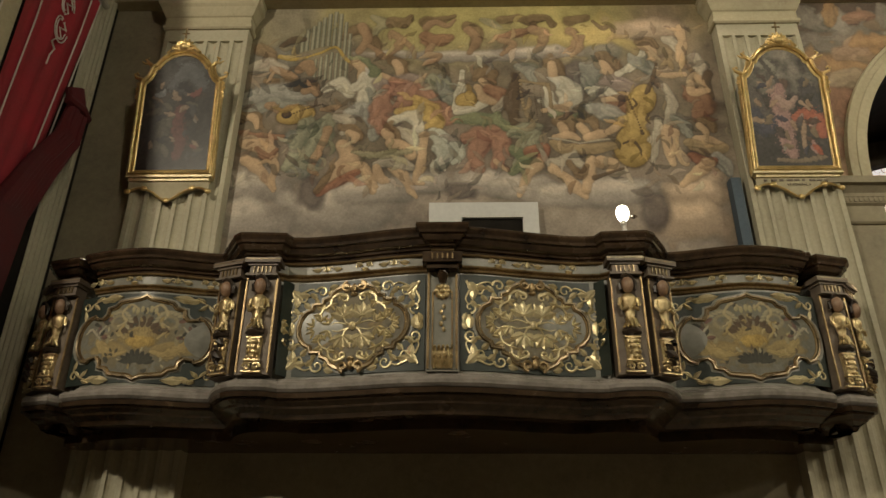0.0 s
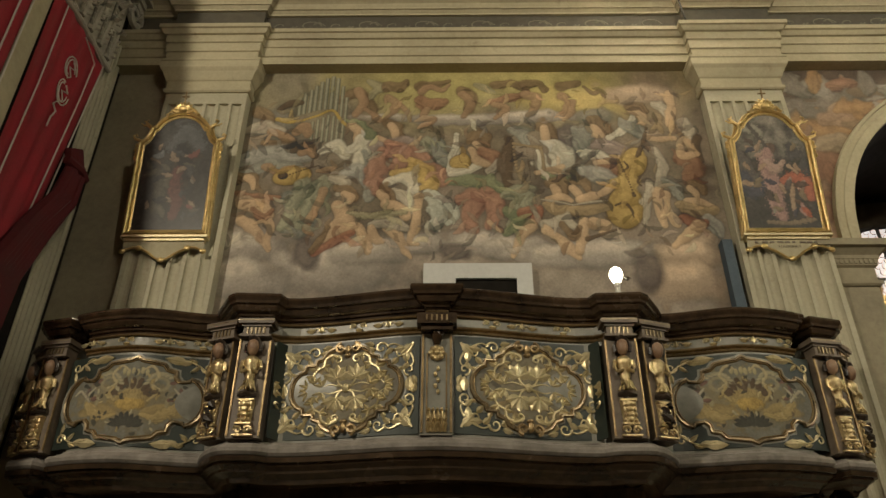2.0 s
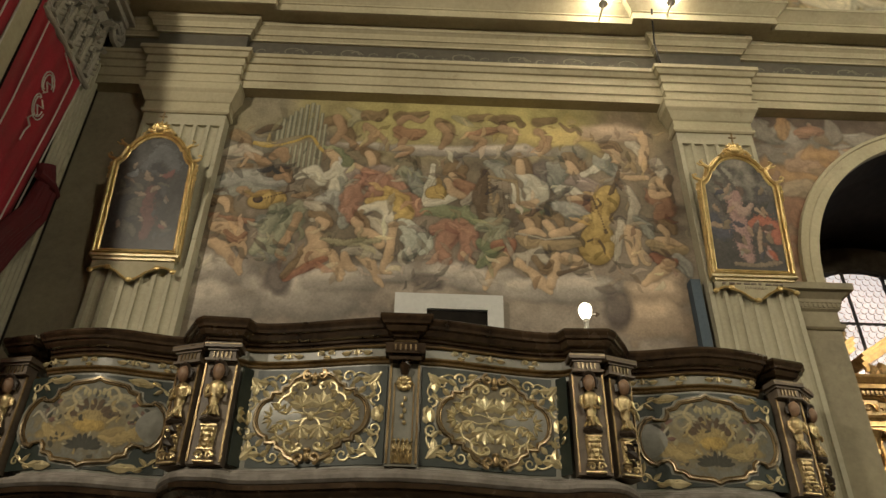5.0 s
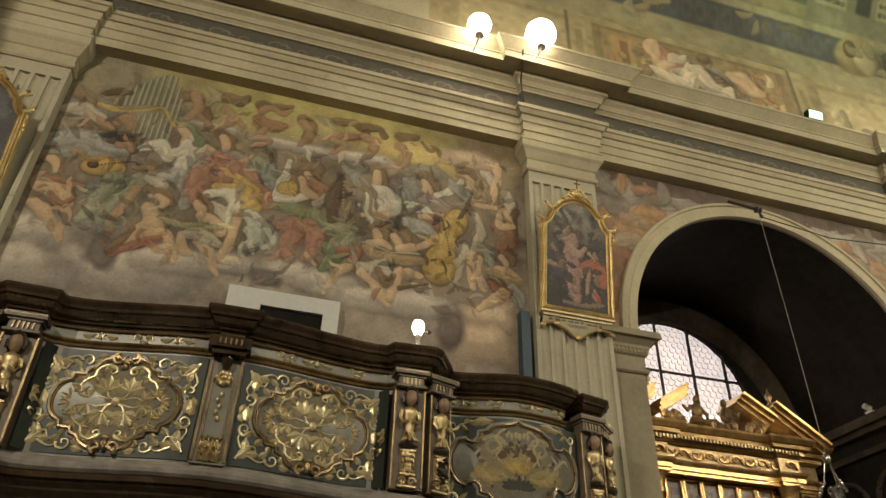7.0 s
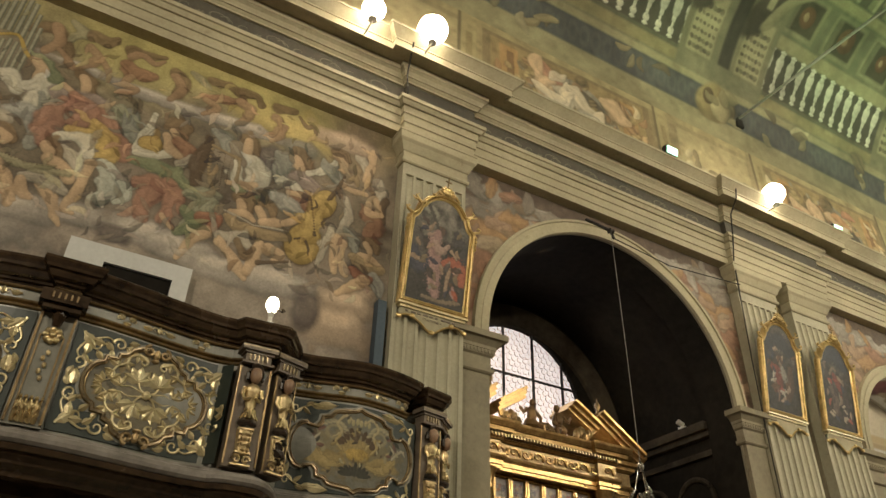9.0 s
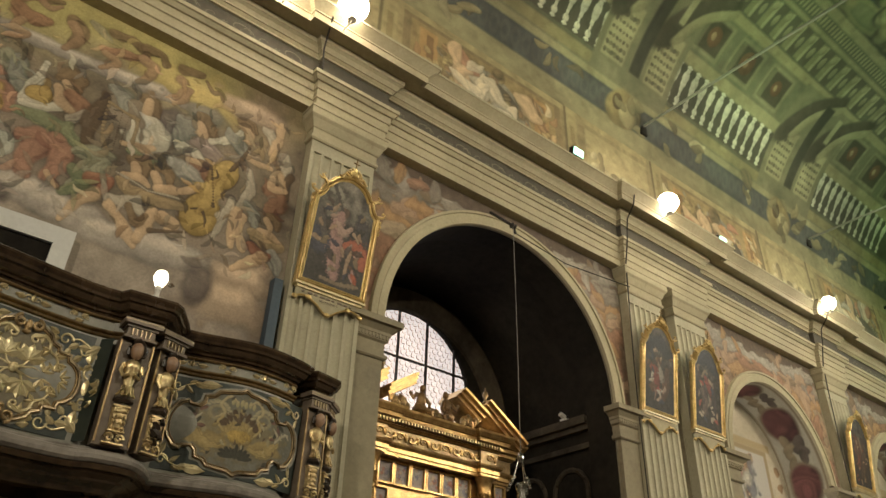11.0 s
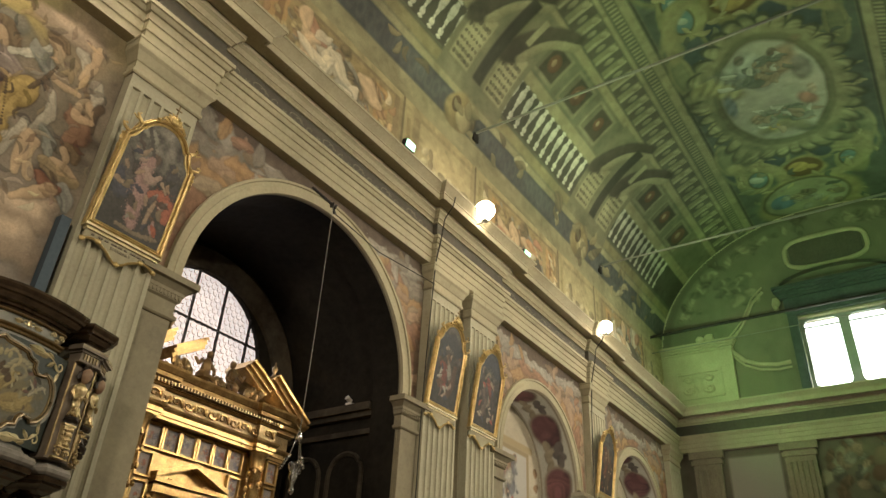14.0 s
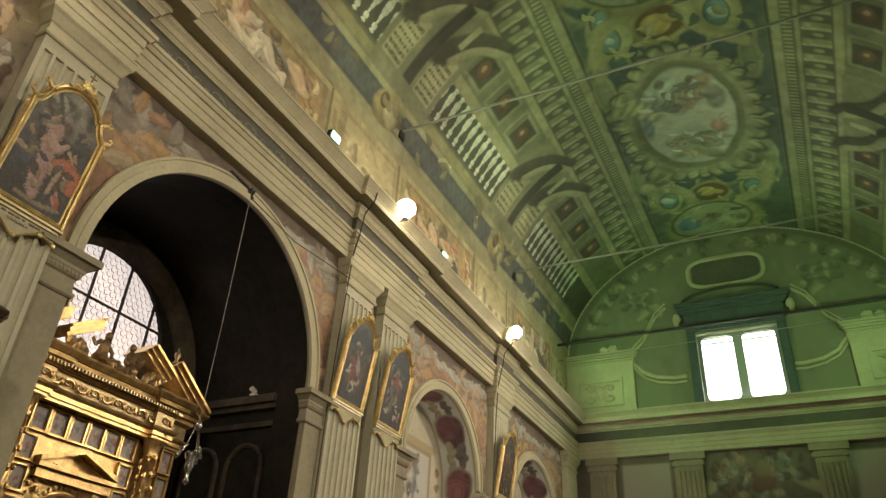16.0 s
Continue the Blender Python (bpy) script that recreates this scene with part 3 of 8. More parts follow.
# ---------------------------------------------------------------- painted ceiling and walls
SKIN, SKIN_D, ROSE, RUST, OCHRE = (0.40, 0.26, 0.165), (0.27, 0.165, 0.10), (0.30, 0.115, 0.085), (0.24, 0.12, 0.07), (0.38, 0.27, 0.085)
GREYBL, WHITE, GREEN, BROWN, MAUVE = (0.20, 0.215, 0.21), (0.43, 0.41, 0.36), (0.15, 0.165, 0.105), (0.13, 0.085, 0.05), (0.25, 0.20, 0.18)
TONES = (SKIN, SKIN, SKIN_D, ROSE, RUST, OCHRE, GREYBL, WHITE, GREEN, BROWN)


def on_vault(u, v, lift=0.0):
    """u metres along the nave from its west end, v metres of arc up from the north springing."""
    a = np.radians(v / 0.08)
    return u + NX0, VC_Y + (VA - lift) * np.cos(a), VC_Z + (VB - lift) * np.sin(a)


def crowd(cv, u0, u1, v0, v1, count, size, seed, tones=TONES, squash=0.55):
    """A scatter of small draped masses, each a heap of three or four brushed shapes."""
    r = random.Random(seed)
    for _ in range(count):
        u, v, s = r.uniform(u0, u1), r.uniform(v0, v1), size * r.uniform(0.7, 1.3)
        for k in range(4):
            cv.blob(u + r.uniform(-s, s), v + r.uniform(-s, s) * squash * 1.5, s * r.uniform(0.35, 0.8), s * squash * r.uniform(0.35, 0.8),
                    r.choice(tones), r.uniform(-90, 90), 0.5, 0.28, r.choice((0.2, 0.4, 0.6)), 0.6, 0.85)


def drapery(cv, u0, u1, v0, v1, count, size, seed, tones):
    """Curling sweeps of cloth heaped over a stretch of a painting."""
    r = random.Random(seed)
    for k in range(count):
        u, v, a, w = r.uniform(u0, u1), r.uniform(v0, v1), r.uniform(0, 6.28), size * r.uniform(0.5, 1.0)
        pts = []
        for j in range(4):
            pts.append((u, v, w * (0.45, 1.0, 0.85, 0.35)[j]))
            u, v, a = u + 1.25 * w * math.cos(a), v + 1.25 * w * math.sin(a), a + r.uniform(-0.9, 0.9)
        cv.cloth(pts, r.choice(tones), r.choice((0.0, 1.0, 1.0)))


def vault_painting():
    cv = VaultCanvas(30.6, 14.4, 1300, 640, (0.20, 0.20, 0.125), 5)
    light, dark, mid = (0.31, 0.29, 0.175), (0.055, 0.06, 0.045), (0.17, 0.17, 0.11)
    cv.rect(-1, 31, 0, 8, light, 0.6)
    cv.rect(-1, 31, 8.2, 16.5, (0.085, 0.095, 0.095), 0.6)
    for k in range(120):
        cv.ring(0.13 + k * 0.26, 12.4, 0.09, 2.4, 0.35, (0.15, 0.15, 0.13), 0.3)
    cv.rect(-1, 31, 16.5, 18.5, light, 0.5)
    cv.rect(-1, 31, 19.2, 22.5, (0.26, 0.24, 0.13), 0.5)
    cv.rect(-1, 31, 22.5, 23.4, dark, 0.5, 0.6)

    def flank(f):
        """One side; f turns degrees from the springing into the canvas's own."""
        def band(a, b, col, soft=0.5, st=1.0, u0=-1, u1=31):
            lo, hi = sorted((f(a), f(b)))
            cv.rect(u0, u1, lo, hi, col, soft, st)
        band(23.4, 36, (0.075, 0.075, 0.055))
        band(36, 39.5, light)
        band(39.5, 52, mid)
        band(52, 54.5, light)
        band(54.5, 63, (0.10, 0.10, 0.07))
        band(63, 64.2, (0.27, 0.26, 0.16))
        band(64.2, 67.6, (0.11, 0.115, 0.075))
        band(67.6, 70, (0.27, 0.26, 0.16))
        band(70, 71, dark)
        for k in range(62):                                   # feigned brackets under the beam
            u = 0.25 + k * 0.49
            lo, hi = sorted((f(55), f(62.5)))
            cv.rect(u - 0.13, u + 0.10, lo, hi, (0.22, 0.215, 0.13), 0.05)
            cv.rect(u + 0.02, u + 0.10, lo, hi, (0.33, 0.32, 0.21), 0.04)
            cv.blob(u - 0.02, f(61), 0.09, 1.2, (0.29, 0.28, 0.18), 0, 0.1)
            cv.blob(u + 0.24, f(58.5), 0.07, 1.7, (0.24, 0.23, 0.15), 0, 0.1)
        for k in range(250):                                  # dentils
            cv.rect(k * 0.122, k * 0.122 + 0.06, *sorted((f(64.8), f(67.2))), (0.27, 0.26, 0.16), 0.03)
        for c in (3.4, 9.3, 15.4, 21.0, 27.0):                # open bays with balusters and coffers
            for k in range(12):
                u = c + 0.25 + (k - 5.5) * 0.31
                for d, w, h in ((24.4, 0.07, 0.5), (25.9, 0.075, 1.1), (27.6, 0.034, 1.3), (29.4, 0.05, 1.5), (31.2, 0.085, 1.6), (32.8, 0.10, 1.8), (34.6, 0.06, 1.0), (35.6, 0.085, 0.5)):
                    cv.blob(u, f(d), w, h, (0.56, 0.56, 0.46), 0, 0.02, 0.12, 0, 0.12)
            for k in (-1, 0, 1):
                u = c + 0.15 + k * 1.2
                cv.rect(u - 0.47, u + 0.47, *sorted((f(40.4), f(51))), (0.24, 0.235, 0.15), 0.06)
                cv.rect(u - 0.38, u + 0.38, *sorted((f(41.6), f(50))), (0.07, 0.065, 0.045), 0.06)
                cv.rect(u - 0.38, u - 0.24, *sorted((f(41.6), f(50))), (0.16, 0.155, 0.10), 0.05)
                cv.blob(u + 0.05, f(46), 0.2, 2.7, (0.15, 0.085, 0.05), 20, 0.2)
                cv.blob(u + 0.02, f(46), 0.07, 1.2, (0.34, 0.24, 0.15), 20, 0.2)
        for c in (0.4, 6.35, 12.4, 18.35, 24.2):              # piers with double ribs and carved blocks
            cv.rect(c - 1.05, c + 1.25, *sorted((f(19), f(53))), (0.20, 0.195, 0.125), 0.08)
            for o in (-0.55, 0.75):
                cv.rect(c + o - 0.33, c + o + 0.33, *sorted((f(24), f(40))), (0.34, 0.32, 0.20), 0.06)
                for k in range(36):
                    cv.blob(c + o - 0.25 + 0.10 * (k % 6), f(25.5 + 2.2 * (k // 6)), 0.05, 0.8, (0.19, 0.18, 0.115) if k % 2 else (0.13, 0.12, 0.08), 67 * k, 0.6, 0.3)
                cv.stroke(c + o - 0.25, f(38), c + o + 0.75, f(53), 0.22, (0.075, 0.07, 0.05), 1.0, 0.12)
                cv.stroke(c + o + 0.10, f(40), c + o + 0.95, f(52.5), 0.10, (0.30, 0.29, 0.18), 0.9, 0.12)
            cv.rect(c - 0.02, c + 0.30, *sorted((f(24), f(52))), (0.055, 0.055, 0.04), 0.08)
            cv.rect(c + 0.62, c + 0.78, *sorted((f(43), f(51))), (0.36, 0.35, 0.22), 0.05)
            cv.blob(c, f(12), 0.45, 5.5, (0.30, 0.25, 0.13), 0, 0.3, 0.12, 0.2)
            cv.blob(c + 0.2, f(11), 0.22, 3.2, (0.42, 0.37, 0.22), 20, 0.5, 0.12, 0.3)
            cv.blob(c - 0.12, f(14), 0.14, 2.4, (0.12, 0.09, 0.05), 0, 0.3)

    flank(lambda d: d)
    flank(lambda d: 188 - d)
    # the middle field: dark green ground with gilt framed scenes
    cv.rect(-1, 31, 71, 117, (0.085, 0.105, 0.085), 0.5)
    cv.mottle(0.22)
    for mod in (-7.6, 0.0, 9.2):
        c0 = 24.75 + mod if mod < 5 else 99
        if c0 > 40:
            continue
        for su in (-1, 1):
            for sv in (-1, 1):
                for a, b, ru, rv, col in ((2.6, 15, 0.75, 6.5, (0.06, 0.085, 0.085)), (2.75, 6.5, 0.5, 3.5, (0.05, 0.07, 0.08)), (1.95, 19.5, 0.6, 2.2, (0.19, 0.20, 0.12))):
                    cv.blob(c0 + su * a, 92.5 + sv * b, ru + 0.15, rv + 1.1, (0.23, 0.23, 0.13), 0, 0.1)
                    cv.blob(c0 + su * a, 92.5 + sv * b, ru, rv, col, 0, 0.15)
        for k in range(44):                                    # foliate border
            a = 6.2832 * k / 44
            cv.blob(c0 + 2.45 * math.cos(a), 92.5 + 17.2 * math.sin(a), 0.27, 2.0, (0.24, 0.235, 0.13) if k % 2 else (0.33, 0.315, 0.17), math.degrees(a), 0.4, 0.15, 0.3)
        cv.blob(c0, 92.5, 2.35, 16.3, (0.15, 0.14, 0.075), 0, 0.02, 0.05, 0, 0)
        cv.blob(c0, 92.5, 2.25, 15.6, (0.31, 0.29, 0.16), 0, 0.02, 0.03, 0, 0)
        cv.blob(c0, 92.5, 2.08, 14.2, (0.14, 0.14, 0.085), 0, 0.02, 0.04, 0, 0)
        cv.blob(c0, 92.5, 2.0, 13.5, (0.42, 0.43, 0.34), 0, 0.03, 0.04, 0, 0.1)
        crowd(cv, c0 - 1.3, c0 - 0.4, 84, 102, 10, 0.3, 8, ((0.26, 0.27, 0.24), (0.16, 0.18, 0.18), (0.35, 0.33, 0.26), (0.24, 0.17, 0.12)), 12)
        cv.blob(c0 + 1.15, 92, 0.55, 7.5, (0.20, 0.22, 0.15), 20, 0.3, 0.12, 0.3)
        cv.blob(c0 + 1.0, 86, 0.3, 3.0, (0.26, 0.16, 0.11), 20, 0.3, 0.12, 0.3)
        cv.blob(c0 + 1.45, 96, 0.3, 4.5, (0.13, 0.17, 0.11), 0, 0.3)
        for su in (-1, 1):                                     # small gilt scenes and roundels between
            cv.blob(c0 + su * 3.55, 92.5, 0.75, 8.5, (0.26, 0.235, 0.11), 0, 0.5, 0.12, 0.3)
            cv.blob(c0 + su * 3.55, 92.5, 0.5, 6.2, (0.12, 0.075, 0.03), 0, 0.1)
            cv.blob(c0 + su * 3.5, 91.5, 0.33, 4.0, (0.36, 0.27, 0.10), 25, 0.5, 0.12, 0.3)
            cv.blob(c0 + su * 3.6, 95, 0.2, 2.0, (0.36, 0.27, 0.10), 60, 0.5)
            for sv in (-1, 1):
                cv.blob(c0 + su * 3.5, 92.5 + sv * 13.5, 0.72, 5.4, (0.27, 0.265, 0.14), 0, 0.5, 0.1, 0.2)
                cv.blob(c0 + su * 3.5, 92.5 + sv * 13.5, 0.43, 3.2, (0.09, 0.085, 0.045), 0, 0.05)
                cv.blob(c0 + su * 3.5, 92.5 + sv * 13.5, 0.37, 2.7, (0.12, 0.20, 0.21), 0, 0.1, 0.12, 0.2)
                cv.blob(c0 + su * 3.5, 92.5 + sv * 13.5, 0.15, 1.2, (0.34, 0.38, 0.34), 40, 0.6)
                cv.stroke(c0 + su * 2.6, 92.5 + sv * 18, c0 + su * 4.2, 92.5 + sv * 6.5, 0.16, (0.27, 0.255, 0.14), 0.8, 0.2)
    for c0 in (29.5, 20.2 - 1.0):                              # half-round scenes
        cv.blob(c0 + 0.3, 90, 1.25, 17, (0.26, 0.24, 0.12), 0, 0.25, 0.1, 0.2)
        cv.blob(c0 + 0.3, 90, 1.0, 14, (0.11, 0.10, 0.055), 0, 0.02, 0.05)
        cv.blob(c0 + 0.32, 90, 0.92, 13, (0.28, 0.29, 0.20), 0, 0.03, 0.05)
        cv.blob(c0 + 0.3, 83, 0.45, 5, (0.10, 0.17, 0.25), 20, 0.4, 0.12, 0.3)
        crowd(cv, c0, c0 + 0.7, 86, 98, 5, 0.25, 9, ((0.26, 0.27, 0.22), (0.33, 0.30, 0.2), (0.17, 0.14, 0.1)), 12)
    drapery(cv, 12, 30.5, 73 * 0.08, 91 * 0.08, 90, 0.10, 15, ((0.27, 0.255, 0.14), (0.32, 0.30, 0.17), (0.07, 0.09, 0.075), (0.18, 0.19, 0.12)))
    drapery(cv, 12, 30.5, 94 * 0.08, 116 * 0.08, 90, 0.10, 16, ((0.27, 0.255, 0.14), (0.32, 0.30, 0.17), (0.07, 0.09, 0.075), (0.18, 0.19, 0.12)))
    drapery(cv, 0, 30.5, 8 * 0.08, 17 * 0.08, 70, 0.14, 17, ((0.30, 0.26, 0.15), (0.36, 0.33, 0.21), (0.14, 0.12, 0.075), (0.22, 0.2, 0.12)))
    for c0 in (17.15, 24.75):                                  # the round scenes and their scalloped frames lie over the scrolls
        for k in range(32):
            a = 6.2832 * k / 32
            cv.blob(c0 + 2.62 * math.cos(a), 92.5 + 18.2 * math.sin(a), 0.34, 2.5, (0.07, 0.08, 0.055), math.degrees(a), 0.4, 0.2, 0, 0.2)
            cv.blob(c0 + 2.55 * math.cos(a), 92.5 + 17.7 * math.sin(a), 0.27, 2.1, (0.30, 0.30, 0.18) if k % 2 else (0.26, 0.26, 0.155), math.degrees(a), 0.5, 0.2, 0.3, 0.6)
        cv.blob(c0, 92.5, 2.50, 17.3, (0.25, 0.25, 0.15), 0, 0.10, 0.06, 0.25, 0.1)
        cv.blob(c0, 92.5, 2.24, 15.5, (0.15, 0.15, 0.09), 0, 0.04, 0.04, 0, 0)
        cv.blob(c0, 92.5, 2.06, 14.0, (0.11, 0.11, 0.065), 0, 0.04, 0.04, 0, 0)
        cv.blob(c0, 92.5, 1.98, 13.3, (0.40, 0.40, 0.33), 0, 0.05, 0.05, 0, 0.2)
        for du, dv, ru, rv, col, ang in ((-1.05, -2.6, 0.62, 4.2, (0.42, 0.46, 0.42), 20), (-1.55, -5.0, 0.16, 1.3, (0.12, 0.10, 0.08), 0), (-1.1, 4.6, 0.55, 4.0, (0.28, 0.19, 0.13), -20), (-1.5, 3.2, 0.15, 1.2, (0.13, 0.10, 0.08), 0),
                                         (-0.6, -10.4, 0.42, 2.6, (0.35, 0.34, 0.18), 30), (0.0, -11.5, 0.45, 1.8, (0.10, 0.13, 0.17), 0), (-0.8, -6.0, 0.3, 2.2, (0.18, 0.21, 0.20), 40), (-0.7, 8.5, 0.5, 2.4, (0.20, 0.20, 0.18), 0),
                                         (0.95, 0.5, 0.42, 8.0, (0.15, 0.20, 0.13), -12), (1.35, -2.0, 0.32, 6.5, (0.20, 0.20, 0.11), 0), (0.5, 7.8, 0.32, 2.6, (0.36, 0.17, 0.13), 20), (0.2, 9.5, 0.25, 1.6, (0.38, 0.32, 0.24), 0),
                                         (1.35, -3.0, 0.16, 2.2, (0.38, 0.30, 0.11), 0), (0.85, -6.5, 0.22, 1.6, (0.33, 0.25, 0.18), 0)):
            cv.blob(c0 + du, 92.5 + dv, ru, rv, col, ang, 0.75, 0.35, 0.6, 0.5, 0.8)
        tones = ((0.22, 0.24, 0.20), (0.46, 0.47, 0.40), (0.15, 0.17, 0.14), (0.30, 0.25, 0.18))
        drapery(cv, c0 - 1.4, c0 - 0.6, 83 * 0.08, 100 * 0.08, 34, 0.10, 18, tones)
        drapery(cv, c0 + 0.6, c0 + 1.4, 86 * 0.08, 100 * 0.08, 30, 0.10, 19, tones)
    cv.c *= (1 + 0.16 * cv.cloud(90) + 0.13 * cv.cloud(260))[..., None]
    mean = cv.c.mean((0, 1))
    cv.c = np.clip(mean + (cv.c - mean) * 0.98, 0.015, 0.8)
    return cv


structure(vault_painting().sheet("ceiling", on_vault, FRESCO), "barrel vault painted with feigned balustrades, brackets and framed scenes", "ceiling")


def music_fresco():
    """The large fresco over the gallery, as sweeps of drapery, banks of cloud and instruments."""
    cv = Canvas(870, 640, 860, 632, (0.215, 0.175, 0.14), 3)
    cv.wash(-50, 900, 540, 700, (0.37, 0.32, 0.14), 25)
    cv.wash(-50, 150, 480, 700, (0.19, 0.165, 0.135), 40)
    cv.wash(700, 900, 500, 700, (0.20, 0.15, 0.115), 30)
    cv.wash(-50, 900, -50, 215, (0.275, 0.235, 0.205), 30)
    cv.wash(-50, 900, -50, 90, (0.235, 0.185, 0.155), 40)
    cv.blob(660, 560, 90, 40, (0.44, 0.34, 0.14), 0, 0.4, 0.6, 0, 0.2, 0.8)
    cv.mottle(0.14)
    EARTH, DUSK, SAGE, MOSS, RUSSET = (0.185, 0.13, 0.08), (0.25, 0.225, 0.15), (0.235, 0.23, 0.17), (0.175, 0.185, 0.115), (0.26, 0.13, 0.085)
    STRAW, TAN, CHALK, ASH, MIST = (0.40, 0.285, 0.115), (0.26, 0.195, 0.12), (0.43, 0.40, 0.34), (0.33, 0.29, 0.24), (0.275, 0.265, 0.245)
    SLATE, PALE, UMBER = (0.22, 0.215, 0.19), (0.36, 0.36, 0.32), (0.125, 0.09, 0.06)
    SKIN, SKIN_D, ROSE, RUST = (0.42, 0.30, 0.20), (0.29, 0.195, 0.125), (0.29, 0.165, 0.12), (0.25, 0.145, 0.095)
    CLOUD, WARMCLOUD, SHADE, GLOOM, UNDER = (0.335, 0.295, 0.265), (0.38, 0.29, 0.22), (0.155, 0.125, 0.11), (0.22, 0.20, 0.17), (0.17, 0.135, 0.095)

    def bank(u, v, ru, rv, col):
        st = 0.6 if col == UNDER else 0.9
        cv.blob(u, v, ru, rv, col, 0, 0.35, 0.30, 0, 0.75, st)
        if col in (CLOUD, WARMCLOUD):
            cv.blob(u - 0.15 * ru, v + 0.35 * rv, ru * 0.6, rv * 0.45, tuple(1.4 * c for c in col), 0, 0.4, 0.6, 0, 0.3, 0.7)
            cv.blob(u + 0.2 * ru, v - 0.45 * rv, ru * 0.7, rv * 0.4, tuple(0.75 * c for c in col), 0, 0.4, 0.6, 0, 0.2, 0.6)

    def cloth(col, *pts):
        wide = max(p[2] for p in pts)
        cv.cloth(pts, col, 0.0 if col in (SKIN, SKIN_D, UMBER) or wide < 7 else 1.0)

    def egg(u, v, ru, rv, col, ang):
        cv.blob(u, v, ru * 1.07, rv * 1.07, (0.12, 0.08, 0.045), ang, 0.04, 0.1, 0, 0.2, 0.8)
        cv.blob(u, v, ru, rv, col, ang, 0.04, 0.06, 0, 0.7, 1.0)

    def pipe(u, v0, v1, w):
        cv.rect(u - w * 0.9, u + w * 0.9, v0, v1, (0.15, 0.14, 0.105), 2)
        cv.rect(u - w * 0.6, u + w * 0.3, v0, v1, (0.29, 0.275, 0.21), 2)

    # clouds
    bank(48, 247, 77, 35, CLOUD)
    bank(37, 188, 82, 41, CLOUD)
    bank(197, 208, 113, 46, CLOUD)
    bank(253, 235, 72, 26, CLOUD)
    bank(335, 249, 51, 22, CLOUD)
    bank(446, 250, 61, 26, CLOUD)
    bank(513, 244, 61, 24, CLOUD)
    bank(579, 228, 82, 26, CLOUD)
    bank(665, 233, 72, 28, CLOUD)
    bank(803, 227, 61, 30, WARMCLOUD)
    bank(781, 179, 82, 41, WARMCLOUD)
    bank(142, 235, 26, 30, SHADE)
    bank(718, 195, 30, 35, SHADE)
    bank(397, 234, 30, 18, SHADE)
    bank(45, 515, 51, 41, GLOOM)
    bank(420, 521, 113, 14, CLOUD)
    bank(560, 527, 92, 14, CLOUD)
    bank(667, 529, 41, 22, GLOOM)
    bank(609, 476, 30, 41, SHADE)
    bank(759, 583, 72, 30, WARMCLOUD)
    bank(270, 526, 72, 12, CLOUD)
    # dark grounds between the groups
    bank(185, 367, 61, 61, UNDER)
    bank(288, 319, 92, 41, UNDER)
    bank(490, 389, 61, 61, UNDER)
    bank(547, 317, 82, 41, UNDER)
    bank(650, 364, 61, 61, UNDER)
    bank(804, 387, 61, 61, UNDER)
    bank(35, 344, 46, 51, UNDER)
    bank(451, 452, 61, 51, UNDER)
    bank(240, 493, 72, 41, UNDER)
    # upper row on the gold sky
    cloth(EARTH, (170, 568, 8), (207, 586, 16), (236, 554, 12), (247, 519, 7))
    cloth(SKIN_D, (208, 596, 11), (220, 563, 13), (207, 536, 8))
    cloth(SKIN_D, (226, 547, 7), (243, 533, 8), (255, 519, 5))
    cloth(DUSK, (228, 617, 7), (247, 603, 13), (235, 577, 6))
    cloth(EARTH, (267, 605, 14), (291, 602, 12), (302, 619, 5))
    cloth(SKIN_D, (268, 577, 9), (285, 560, 12), (270, 535, 8), (260, 522, 5))
    cloth(SKIN_D, (293, 557, 7), (307, 539, 7), (311, 519, 4))
    cloth(EARTH, (328, 602, 12), (361, 607, 9), (386, 618, 5))
    cloth(RUST, (328, 571, 11), (350, 559, 16), (377, 566, 10))
    cloth(SKIN_D, (331, 590, 8), (350, 602, 7), (372, 594, 7), (386, 608, 4))
    cloth(SKIN_D, (345, 548, 7), (337, 525, 6), (358, 524, 6), (351, 512, 4))
    cloth(EARTH, (410, 594, 13), (432, 575, 14), (421, 545, 10))
    cloth(SKIN_D, (412, 584, 10), (430, 561, 10), (415, 531, 8))
    cloth(DUSK, (438, 608, 6), (461, 595, 9), (476, 586, 4))
    cloth(EARTH, (477, 607, 10), (504, 611, 9), (526, 600, 9))
    cloth(RUST, (467, 565, 8), (508, 575, 9), (539, 588, 6))
    cloth(SKIN_D, (475, 558, 9), (496, 547, 8), (474, 524, 5))
    cloth(EARTH, (537, 607, 11), (563, 611, 9), (572, 592, 6))
    cloth(SKIN_D, (530, 583, 8), (557, 574, 10), (548, 544, 7), (536, 530, 5))
    cloth(EARTH, (608, 602, 13), (633, 607, 10), (642, 613, 4))
    cloth(SKIN_D, (606, 578, 11), (621, 560, 13), (603, 532, 7))
    cloth(SKIN_D, (627, 564, 8), (618, 536, 8), (604, 519, 5))
    cloth(EARTH, (650, 601, 4), (667, 584, 6), (681, 590, 6), (687, 576, 4))
    # organ
    pipe(97, 534, 579, 5)
    pipe(106, 537, 590, 5)
    pipe(117, 540, 597, 5)
    pipe(126, 544, 608, 5)
    pipe(136, 546, 618, 5)
    pipe(146, 548, 627, 5)
    pipe(157, 546, 632, 5)
    pipe(167, 541, 627, 5)
    pipe(178, 520, 606, 4)
    pipe(187, 513, 578, 4)
    pipe(126, 473, 518, 4)
    pipe(136, 470, 523, 4)
    pipe(146, 470, 528, 4)
    pipe(155, 470, 534, 4)
    pipe(165, 470, 531, 4)
